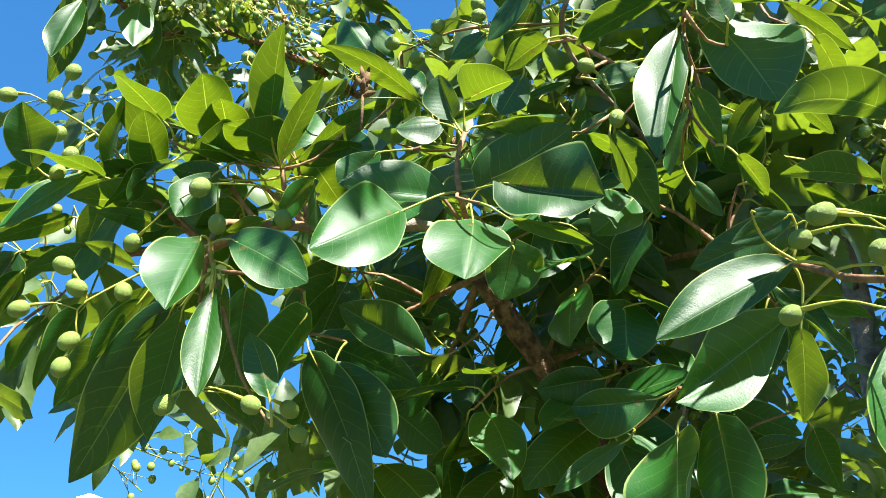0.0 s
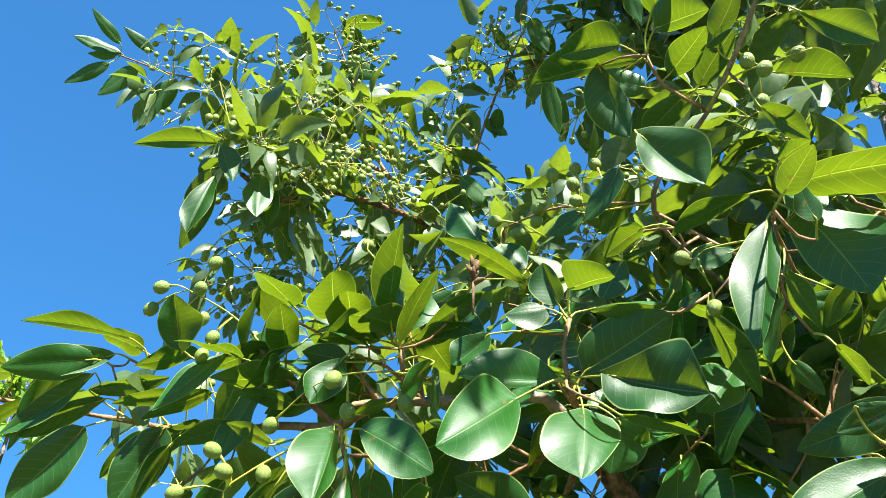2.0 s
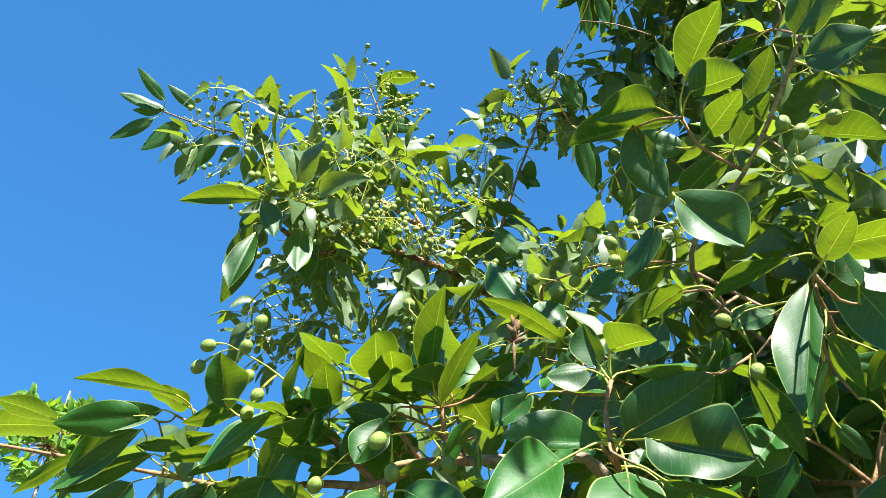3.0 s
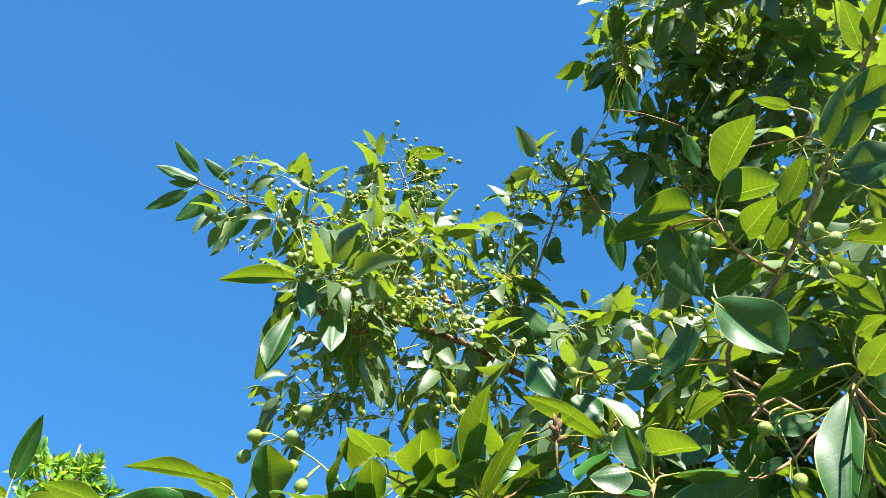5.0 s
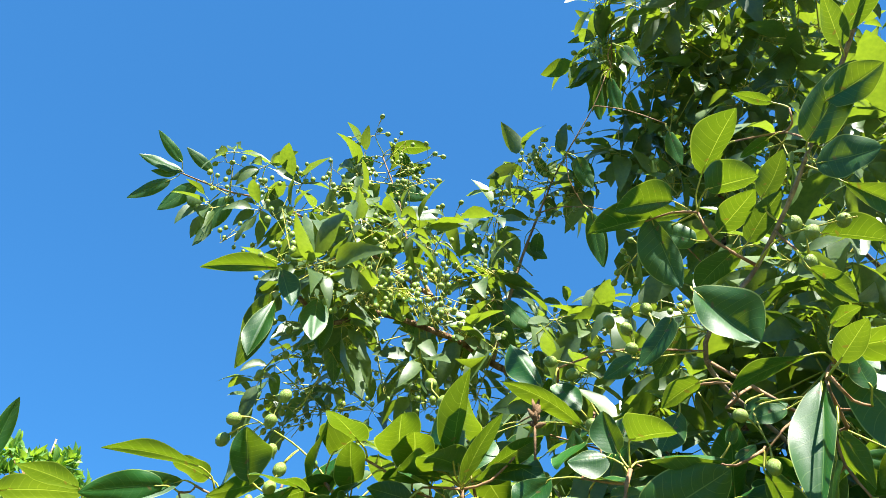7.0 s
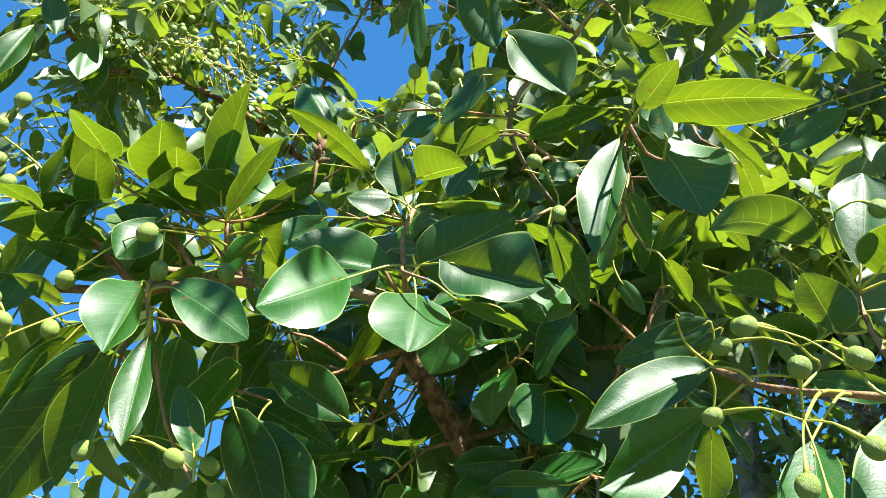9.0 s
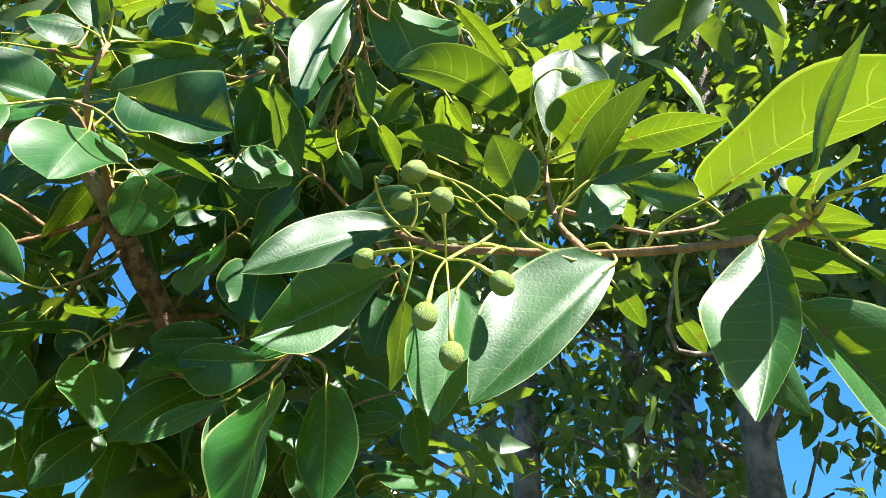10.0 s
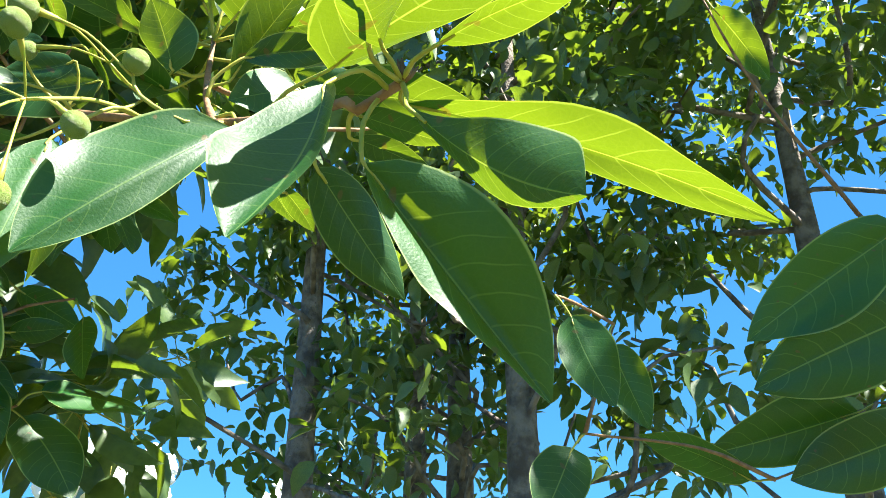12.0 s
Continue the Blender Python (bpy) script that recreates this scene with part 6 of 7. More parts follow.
twig_rng = np.random.default_rng(41)
for start, end, count in (((0.1413, 0.5886, 1.8546), (0.150, 0.470, 1.870), 7), ((0.1640, 0.4182, 1.7952), (0.205, 0.450, 1.850), 6), ((0.1413, 0.5886, 1.8546), (0.090, 0.480, 1.860), 7),
                          ((0.0675, 0.5154, 1.7541), (0.100, 0.455, 1.800), 6), ((0.1640, 0.4182, 1.7952), (0.200, 0.440, 1.765), 7), ((0.0900, 0.5296, 1.7170), (0.140, 0.500, 1.760), 6),
                          ((0.0900, 0.5296, 1.7170), (0.100, 0.470, 1.700), 7), ((0.0665, 0.5082, 1.7519), (0.020, 0.500, 1.720), 6), ((0.0706, 0.6442, 1.7061), (0.050, 0.540, 1.690), 7),
                          ((0.1231, 0.5624, 1.6736), (0.160, 0.500, 1.690), 7), ((0.1613, 0.6208, 1.6068), (0.200, 0.520, 1.660), 7), ((0.1613, 0.6208, 1.6068), (0.100, 0.530, 1.650), 7),
                          ((-0.0564, 0.5175, 1.7769), (-0.080, 0.480, 1.735), 5), ((-0.1353, 0.4111, 1.7920), (-0.150, 0.450, 1.740), 5), ((-0.0526, 0.5984, 1.7109), (-0.050, 0.540, 1.680), 6),
                          ((-0.1075, 0.4119, 1.8071), (-0.176, 0.408, 1.868), 6), ((-0.0816, 0.4239, 1.8124), (-0.133, 0.421, 1.846), 6), ((-0.1353, 0.4111, 1.7920), (-0.209, 0.421, 1.839), 6),
                          ((-0.0816, 0.4239, 1.8124), (-0.100, 0.427, 1.879), 6), ((-0.1075, 0.4119, 1.8071), (-0.132, 0.443, 1.824), 6), ((-0.0097, 0.5263, 1.8055), (-0.076, 0.504, 1.817), 6),
                          ((0.1137, 0.5674, 1.8155), (-0.047, 0.599, 1.915), 6), ((0.1413, 0.5886, 1.8546), (-0.041, 0.570, 1.966), 6), ((0.1137, 0.5674, 1.8155), (0.043, 0.517, 1.954), 6),
                          ((-0.0268, 0.5806, 1.7303), (0.012, 0.630, 1.719), 6), ((0.0706, 0.6442, 1.7061), (0.055, 0.607, 1.683), 6),
                          ((-0.0526, 0.5984, 1.7109), (-0.009, 0.706, 1.682), 6), ((0.1137, 0.5674, 1.8155), (0.096, 0.539, 1.917), 6),
                          ((0.0174, 0.4257, 1.8064), (-0.015, 0.412, 1.838), 5), ((0.1640, 0.4182, 1.7952), (0.120, 0.425, 1.832), 5), ((0.0246, 0.4775, 1.8025), (0.018, 0.495, 1.838), 6)):
    leafy_twig(start, end, count, 0.056, twig_rng)

# green fruit on forked stalks
fruit_cluster([(-0.1949, 0.4196, 1.8521), (-0.2058, 0.4168, 1.8639), (-0.2229, 0.4099, 1.8761), (-0.2431, 0.3934, 1.8830)],
              [(-0.2610, 0.3874, 1.8827), (-0.2367, 0.3956, 1.8854), (-0.2296, 0.3953, 1.9055), (-0.2531, 0.4029, 1.8599), (-0.2364, 0.4075, 1.8683), (-0.2279, 0.4107, 1.8552), (-0.2314, 0.4077, 1.8406), (-0.2691, 0.3958, 1.8706)], 0.0049)
fruit_cluster([(-0.1234, 0.3748, 1.7775), (-0.1571, 0.3836, 1.7666), (-0.1780, 0.3804, 1.7523), (-0.1882, 0.3793, 1.7425), (-0.1861, 0.3812, 1.7273)],
              [(-0.1960, 0.3712, 1.7637), (-0.1887, 0.3750, 1.7527), (-0.1670, 0.3807, 1.7528), (-0.2120, 0.3680, 1.7386), (-0.1895, 0.3800, 1.7257), (-0.1907, 0.3794, 1.7119)], 0.0048)
fruit_cluster([(-0.0946, 0.4127, 1.8284), (-0.0900, 0.3999, 1.8213), (-0.0974, 0.3758, 1.8132), (-0.1136, 0.3578, 1.8047), (-0.1183, 0.3499, 1.7999)],
              [(-0.1228, 0.3461, 1.7957), (-0.1162, 0.3602, 1.7821), (-0.0853, 0.3727, 1.7914), (-0.1685, 0.3847, 1.7831)], 0.0049)
fruit_cluster([(-0.1178, 0.3700, 1.7600), (-0.1136, 0.3554, 1.7568), (-0.1153, 0.3604, 1.7204), (-0.1193, 0.3584, 1.6949)],
              [(-0.1271, 0.3537, 1.6866), (-0.0892, 0.3606, 1.6883), (-0.0777, 0.3939, 1.6941), (-0.0728, 0.3974, 1.6826)], 0.0045)
fruit_cluster([(0.1738, 0.2509, 1.7071), (0.1579, 0.2424, 1.7025), (0.1398, 0.2263, 1.6869), (0.1349, 0.2217, 1.6820)],
              [(0.1162, 0.2465, 1.6905), (0.1472, 0.2059, 1.6707), (0.1238, 0.2087, 1.6576), (0.1338, 0.2126, 1.6484), (0.1285, 0.2082, 1.6961)], 0.0038)
fruit_cluster([(0.1649, 0.2659, 1.7117), (0.1778, 0.2676, 1.7248), (0.1703, 0.2615, 1.7254), (0.1619, 0.2551, 1.7266)],
              [(0.1320, 0.2412, 1.7261), (0.1634, 0.2232, 1.7088), (0.1375, 0.2719, 1.7310)], 0.0041)
fruit_cluster([(0.1364, 0.3514, 1.8865), (0.0963, 0.3652, 1.8855), (0.0890, 0.3473, 1.8601), (0.0899, 0.3389, 1.8448)],
              [(0.0890, 0.3353, 1.8300), (0.0747, 0.3312, 1.8600)], 0.0044)
fruit_cluster([(0.0766, 0.4010, 1.9483), (0.0282, 0.4069, 1.9456), (0.0237, 0.3920, 1.9398), (0.0093, 0.3901, 1.9427)],
              [(0.0222, 0.3819, 1.9386), (-0.0033, 0.3984, 1.9448), (-0.0044, 0.4043, 1.9378), (0.0076, 0.3830, 1.9618)], 0.0045)
fruit_cluster([(0.1148, 0.3626, 1.9966), (0.1129, 0.3555, 1.9938), (0.1254, 0.3359, 2.0003), (0.1497, 0.3184, 1.9970), (0.1656, 0.3047, 1.9917)],
              [(0.1345, 0.3274, 2.0064), (0.1425, 0.3234, 1.9947), (0.1607, 0.3138, 1.9965), (0.1432, 0.3423, 1.9834)], 0.0052)
fruit_cluster([(0.0786, 0.3906, 1.9567), (0.0793, 0.3956, 1.9636), (0.0375, 0.4230, 1.9618), (0.0031, 0.4365, 1.9454)],
              [(-0.0349, 0.4312, 1.9576), (-0.0180, 0.4357, 1.9490), (0.0238, 0.4152, 1.9773), (0.0272, 0.4269, 2.0008), (0.0419, 0.4239, 2.0022)], 0.0050)
fruit_cluster([(-0.0959, 0.4049, 1.8414), (-0.1054, 0.3954, 1.8875), (-0.1112, 0.3896, 1.8975), (-0.1191, 0.3841, 1.9057)],
              [(-0.1104, 0.3891, 1.8986), (-0.1220, 0.3954, 1.9164), (-0.0072, 0.3986, 1.8871)], 0.0048)
fruit_cluster([(0.1909, 0.2152, 1.6930), (0.1773, 0.2133, 1.6871), (0.1659, 0.2231, 1.6972), (0.1635, 0.2250, 1.7039)],
              [(0.1325, 0.2452, 1.7275), (0.1636, 0.2258, 1.7101)], 0.0040)
fruit_cluster([(-0.2924, 0.7598, 2.5398), (-0.2905, 0.7494, 2.5395), (-0.2968, 0.7391, 2.5474), (-0.3021, 0.7276, 2.5566)],
              [(-0.2888, 0.7074, 2.5783), (-0.2937, 0.7225, 2.5636), (-0.2817, 0.7293, 2.5607), (-0.3149, 0.7312, 2.5495), (-0.3285, 0.7338, 2.5429), (-0.3418, 0.7239, 2.5477), (-0.3397, 0.7255, 2.5363)], 0.0042)
fruit_cluster([(-0.2812, 0.7659, 2.5121), (-0.2423, 0.7689, 2.5328), (-0.2314, 0.7679, 2.5361), (-0.2195, 0.7656, 2.5408)],
              [(-0.2219, 0.7490, 2.5562), (-0.2084, 0.7619, 2.5465), (-0.1951, 0.7668, 2.5441)], 0.0042)
fruit_cluster([(-0.2701, 0.7721, 2.4844), (-0.2506, 0.7713, 2.4954), (-0.2355, 0.7711, 2.4992), (-0.2222, 0.7730, 2.5002)],
              [(-0.2295, 0.7744, 2.4971), (-0.2112, 0.7819, 2.4933), (-0.2002, 0.7771, 2.5003)], 0.0042)
fruit_cluster([(-0.2522, 0.7763, 2.4289), (-0.2042, 0.8027, 2.4376), (-0.1883, 0.8023, 2.4412), (-0.1762, 0.8043, 2.4411)],
              [(-0.1638, 0.7874, 2.4619), (-0.1486, 0.7977, 2.4527), (-0.1928, 0.7883, 2.4560), (-0.1990, 0.7893, 2.4537)], 0.0042)
fruit_cluster([(-0.4875, 0.7399, 2.4421), (-0.4798, 0.7239, 2.4666), (-0.4986, 0.7057, 2.4745), (-0.5179, 0.6965, 2.4727)],
              [(-0.5284, 0.6817, 2.4806), (-0.5216, 0.6859, 2.4807), (-0.4939, 0.6991, 2.4835), (-0.5101, 0.6990, 2.4747), (-0.5336, 0.6931, 2.4667), (-0.5158, 0.7077, 2.4629)], 0.0042)
fruit_cluster([(-0.4206, 0.7531, 2.4192), (-0.4048, 0.7396, 2.4410), (-0.4074, 0.7299, 2.4499), (-0.4092, 0.7204, 2.4589)],
              [(-0.4099, 0.7098, 2.4691), (-0.3989, 0.7175, 2.4663), (-0.4106, 0.7182, 2.4604), (-0.4213, 0.7172, 2.4565)], 0.0042)
fruit_cluster([(-0.3730, 0.7657, 2.4007), (-0.3558, 0.7603, 2.4395), (-0.3586, 0.7508, 2.4487), (-0.3604, 0.7413, 2.4579)],
              [(-0.3627, 0.7269, 2.4718), (-0.3504, 0.7442, 2.4588), (-0.3372, 0.7495, 2.4581)], 0.0042)
fruit_cluster([(-0.0073, 0.7715, 2.5278), (-0.0054, 0.7686, 2.5228), (0.0065, 0.7500, 2.5403), (0.0191, 0.7363, 2.5525)],
              [(0.0048, 0.7285, 2.5605), (0.0331, 0.7242, 2.5625), (0.0353, 0.7344, 2.5531), (0.0171, 0.7438, 2.5456), (0.0332, 0.7445, 2.5438)], 0.0042)
fruit_cluster([(-0.0271, 0.7858, 2.4876), (-0.0412, 0.7839, 2.4971), (-0.0671, 0.7780, 2.5028), (-0.0905, 0.7718, 2.5081)],
              [(-0.0953, 0.7628, 2.5168), (-0.1001, 0.7706, 2.5087), (-0.1024, 0.7815, 2.4973), (-0.1225, 0.7934, 2.4831), (-0.0876, 0.7842, 2.4954), (-0.0574, 0.7587, 2.5224), (-0.0713, 0.7753, 2.5053)], 0.0042)
fruit_cluster([(-0.0482, 0.7950, 2.4286), (-0.0642, 0.7959, 2.4386), (-0.0851, 0.7863, 2.4484), (-0.1022, 0.7836, 2.4503)],
              [(-0.1110, 0.7876, 2.4452), (-0.1008, 0.7900, 2.4433), (-0.1089, 0.7796, 2.4541), (-0.0929, 0.7713, 2.4643)], 0.0042)
fruit_cluster([(0.1715, 0.6699, 2.6872), (0.0775, 0.6451, 2.6336), (0.0583, 0.6504, 2.6317), (0.0373, 0.6575, 2.6281)],
              [(0.0131, 0.6463, 2.6382), (0.0144, 0.6597, 2.6279), (0.0080, 0.6728, 2.6179), (0.0164, 0.6783, 2.6130), (0.0329, 0.6627, 2.6243), (0.0418, 0.6436, 2.6383), (0.0406, 0.6582, 2.6273), (0.0419, 0.6747, 2.6141)], 0.0042)
fruit_cluster([(0.0752, 0.3443, 2.0337), (0.0495, 0.3816, 2.0442), (0.0395, 0.3954, 2.0415), (0.0305, 0.4030, 2.0334)],
              [(0.0311, 0.3917, 2.0476), (0.0252, 0.3978, 2.0411), (0.0284, 0.4012, 2.0361), (0.0202, 0.4086, 2.0278), (0.0177, 0.4138, 2.0211), (0.0254, 0.4147, 2.0187), (0.0347, 0.4113, 2.0215)], 0.0026)
fruit_cluster([(-0.2859, 0.5838, 2.1096), (-0.3007, 0.5971, 2.1083), (-0.3126, 0.5939, 2.1065), (-0.3213, 0.5907, 2.1061)],
              [(-0.3347, 0.5875, 2.1027), (-0.3184, 0.5970, 2.0982), (-0.3260, 0.5876, 2.1078)], 0.0042)
fruit_cluster([(-0.2776, 0.5917, 2.1070), (-0.2970, 0.6117, 2.1027), (-0.3107, 0.6130, 2.0927), (-0.3236, 0.6143, 2.0827)],
              [(-0.3365, 0.6058, 2.0880), (-0.3235, 0.6169, 2.0785), (-0.3439, 0.6071, 2.0490), (-0.3481, 0.6146, 2.0491)], 0.0042)
fruit_cluster([(-0.2564, 0.6187, 2.1297), (-0.3341, 0.7325, 2.0785), (-0.3503, 0.7288, 2.0743), (-0.3632, 0.7240, 2.0742)],
              [(-0.3809, 0.7200, 2.0683), (-0.3719, 0.7166, 2.0817), (-0.3616, 0.7205, 2.0822), (-0.3565, 0.7301, 2.0674), (-0.3743, 0.7258, 2.0623)], 0.0042)
fruit_cluster([(-0.0005, 0.7647, 2.5372), (0.0699, 0.7307, 2.5214), (0.0786, 0.7121, 2.5377), (0.0993, 0.6929, 2.5519)],
              [(0.0682, 0.7030, 2.5472), (0.0915, 0.6806, 2.5637), (0.1154, 0.6861, 2.5553), (0.1072, 0.7019, 2.5427), (0.0613, 0.7431, 2.5105), (0.1312, 0.6946, 2.5449), (0.0836, 0.6682, 2.5753)], 0.0042)
fruit_cluster([(-0.1427, 0.7163, 2.1595), (-0.1190, 0.6939, 2.1929), (-0.1390, 0.6818, 2.1936), (-0.1586, 0.6695, 2.1939)],
              [(-0.1781, 0.6628, 2.1855), (-0.1628, 0.6547, 2.2004), (-0.1479, 0.6742, 2.1760), (-0.1310, 0.6683, 2.2008), (-0.1716, 0.6714, 2.1747)], 0.0042)
fruit_cluster([(-0.2472, 0.6308, 2.1437), (-0.2562, 0.6119, 2.1639), (-0.2711, 0.5921, 2.1580), (-0.2875, 0.5818, 2.1510)],
              [(-0.2913, 0.5706, 2.1508), (-0.2974, 0.5747, 2.1423), (-0.2800, 0.5779, 2.1598), (-0.2825, 0.5803, 2.1420), (-0.2725, 0.5929, 2.1429), (-0.2647, 0.5858, 2.1692)], 0.0042)

fruit_cluster([(0.1994, 0.2628, 1.7599), (0.1950, 0.2640, 1.7850), (0.1931, 0.2600, 1.7956), (0.1942, 0.2473, 1.7950)], [(0.1981, 0.2358, 1.7854)], 0.0043)

# dark scaly bud at the end of the near twig
bm = bmesh.new()
for i in range(7):
    d = Vector((0.5 * math.cos(i * 2.4), 0.5 * math.sin(i * 2.4) - 0.5, 0.7 + 0.1 * i)).normalized()
    add_tube(bm, [d * 0.0004, d * 0.0026, d * 0.0058], [0.0012, 0.0011, 0.0002], 6, 0.2)
part("bud", to_mesh("bud", bm, DRY), tree, Matrix.Translation((0.2092, 0.1455, 1.6768)), "dark brown scaly bud")

# withered brown flower head on a rosette
bm = bmesh.new()
heart = Vector((-0.0465, 0.3751, 1.8722))
for i in range(9):
    d = Vector((math.cos(i * 2.4) * 0.6, math.sin(i * 2.4) * 0.6, 0.3 + 0.14 * i)).normalized()
    a, b = Vector((0, 0, 0.0012 * i)), d * 0.008 + Vector((0, 0, 0.0018 * i))
    add_tube(bm, [a, (a + b) / 2 + Vector((0, 0, 0.001)), b], [0.0009, 0.0019, 0.0006], 6, 0.6)
add_tube(bm, [Vector((0, 0, -0.022)), Vector((0, 0, -0.01)), Vector((0, 0, 0.004))], [0.0009, 0.0009, 0.0009], 6)
part("withered_flower", to_mesh("withered_flower", bm, DRY), tree, Matrix.Translation(heart), "withered brown flower head")

# the rest of the crown, and unseen sprays added overhead for shade
far_sprays, crown_sprays, inner_sprays, shade_sprays = Spray(3), Spray(4), Spray(5), Spray(6)
spray(far_sprays, (-0.5133, 0.7347, 2.4367), (-0.3435, 0.7463, 2.3648), 0.076, 69, 0.055, 68)
spray(far_sprays, (-0.3851, 0.7077, 2.3664), (-0.2145, 0.7534, 2.3132), 0.101, 92, 0.055, 76)
spray(far_sprays, (-0.2914, 0.7609, 2.5281), (-0.2287, 0.7820, 2.3358), 0.059, 52, 0.055, 51)
spray(far_sprays, (-0.3100, 0.5730, 2.1350), (-0.2342, 0.6406, 2.1592), 0.055, 43, 0.060, 59)
spray(far_sprays, (-0.3038, 0.6126, 2.2076), (-0.1485, 0.7039, 2.2005), 0.101, 69, 0.055, 85)
spray(far_sprays, (-0.2919, 0.6629, 2.1432), (-0.2059, 0.7345, 2.1377), 0.076, 43, 0.055, 42)
spray(far_sprays, (-0.3549, 0.6982, 2.1260), (-0.3238, 0.7876, 2.0638), 0.067, 47, 0.040, 42)
spray(far_sprays, (-0.3262, 0.8622, 2.1770), (-0.1996, 0.9201, 2.1185), 0.101, 60, 0.050, 34)
spray(far_sprays, (-0.1913, 0.7663, 2.3022), (-0.0657, 0.7724, 2.2455), 0.084, 52, 0.055, 68)
spray(far_sprays, (-0.1325, 0.8021, 2.3908), (-0.0141, 0.7600, 2.5208), 0.050, 52, 0.055, 59)
spray(far_sprays, (-0.1390, 0.7606, 2.1859), (-0.0381, 0.7438, 2.1492), 0.084, 52, 0.055, 34)
spray(far_sprays, (-0.0716, 0.9715, 2.3599), (0.0626, 0.9796, 2.3407), 0.067, 52, 0.045, 34)
spray(far_sprays, (-0.1738, 0.8201, 2.1529), (-0.0543, 0.7797, 2.0834), 0.101, 52, 0.055, 25)
spray(crown_sprays, (0.1050, 0.6550, 2.6250), (0.1777, 0.7187, 2.5126), 0.085, 110, 0.062, 45)
spray(crown_sprays, (0.0886, 0.5930, 2.6790), (0.2233, 0.6473, 2.6133), 0.115, 110, 0.062, 30)
spray(crown_sprays, (0.1621, 0.7260, 2.5094), (0.3418, 0.6395, 2.5274), 0.137, 137, 0.062, 30)
spray(crown_sprays, (0.2365, 0.5980, 2.5978), (0.3847, 0.5169, 2.5005), 0.153, 137, 0.062, 15)
spray(crown_sprays, (0.1848, 0.7085, 2.4108), (0.3402, 0.6099, 2.3344), 0.137, 128, 0.062, 15)
spray(crown_sprays, (0.1814, 0.6765, 2.2058), (0.3020, 0.5697, 2.1524), 0.122, 110, 0.062, 15)
spray(crown_sprays, (0.0419, 0.8010, 2.5084), (0.1380, 0.7514, 2.4897), 0.076, 55, 0.062, 20)
spray(crown_sprays, (0.0431, 0.6753, 2.1073), (0.1522, 0.6026, 2.0435), 0.099, 82, 0.062, 12)
spray(crown_sprays, (0.1780, 0.5889, 2.0541), (0.2380, 0.5148, 1.9821), 0.099, 73, 0.062, 6)
spray(crown_sprays, (0.1432, 0.5069, 2.7244), (0.3456, 0.4915, 2.6321), 0.168, 128, 0.062, 15)
spray(inner_sprays, (-0.0748, 0.6602, 1.8912), (0.1115, 0.6473, 1.9081), 0.092, 59, 0.060, 6)
spray(inner_sprays, (0.0511, 0.7146, 1.8163), (0.2513, 0.6455, 1.8156), 0.101, 59, 0.060, 6)
spray(inner_sprays, (0.1270, 0.7040, 1.7207), (0.2873, 0.6174, 1.6932), 0.110, 66, 0.060, 6)
spray(inner_sprays, (0.1980, 0.5995, 1.9573), (0.3195, 0.5113, 1.9299), 0.119, 66, 0.060, 6)
spray(inner_sprays, (0.1202, 0.6246, 2.0882), (0.2576, 0.5479, 2.0654), 0.092, 44, 0.060, 6)
spray(inner_sprays, (0.2083, 0.5657, 1.8547), (0.2400, 0.5400, 1.8250), 0.075, 24, 0.060, 4)
spray(inner_sprays, (0.2300, 0.6300, 1.7000), (0.2900, 0.5900, 1.6700), 0.070, 20, 0.060, 4)
spray(inner_sprays, (-0.0434, 0.6057, 1.9969), (0.1105, 0.6025, 1.9887), 0.082, 44, 0.055, 6)
spray(inner_sprays, (-0.3322, 0.7972, 1.7590), (-0.1798, 0.8516, 1.7171), 0.082, 37, 0.055, 25)
spray(inner_sprays, (-0.2295, 0.7890, 1.7742), (-0.1059, 0.8240, 1.7244), 0.064, 25, 0.050, 20)
spray(inner_sprays, (-0.2329, 0.5413, 1.8721), (-0.1211, 0.5656, 1.8946), 0.064, 29, 0.055, 4)
spray(inner_sprays, (-0.3097, 0.5236, 1.8265), (-0.2330, 0.5451, 1.8643), 0.055, 29, 0.055, 4)
spray(inner_sprays, (-0.0718, 0.7138, 1.7078), (0.0825, 0.6765, 1.6885), 0.082, 37, 0.060, 4)
spray(inner_sprays, (-0.2696, 0.5092, 1.8031), (-0.1878, 0.5587, 1.7606), 0.055, 18, 0.060, 2)
spray(inner_sprays, (-0.0234, 0.6130, 1.9808), (0.1837, 0.5720, 1.9552), 0.092, 51, 0.060, 4)
spray(inner_sprays, (0.1495, 0.5217, 1.9692), (0.2989, 0.4780, 1.9557), 0.092, 51, 0.060, 6)
spray(inner_sprays, (0.2604, 0.4528, 1.8782), (0.3955, 0.3959, 1.9039), 0.073, 37, 0.060, 4)
spray(inner_sprays, (0.0134, 0.6523, 1.6914), (0.1376, 0.6107, 1.6741), 0.082, 17, 0.060, 2)
spray(inner_sprays, (0.3102, 0.4936, 2.0546), (0.4672, 0.3880, 2.0364), 0.110, 59, 0.060, 6)
spray(inner_sprays, (-0.1042, 0.6089, 1.8228), (0.1029, 0.6236, 1.8282), 0.082, 36, 0.060, 2)
spray(inner_sprays, (-0.0885, 0.6623, 1.7607), (0.1272, 0.6541, 1.7683), 0.082, 36, 0.065, 2)
spray(inner_sprays, (0.0539, 0.5671, 1.9111), (0.2064, 0.5498, 1.8764), 0.082, 41, 0.065, 2)
spray(inner_sprays, (0.1610, 0.6036, 1.8407), (0.2200, 0.5700, 1.8350), 0.075, 26, 0.065, 2)
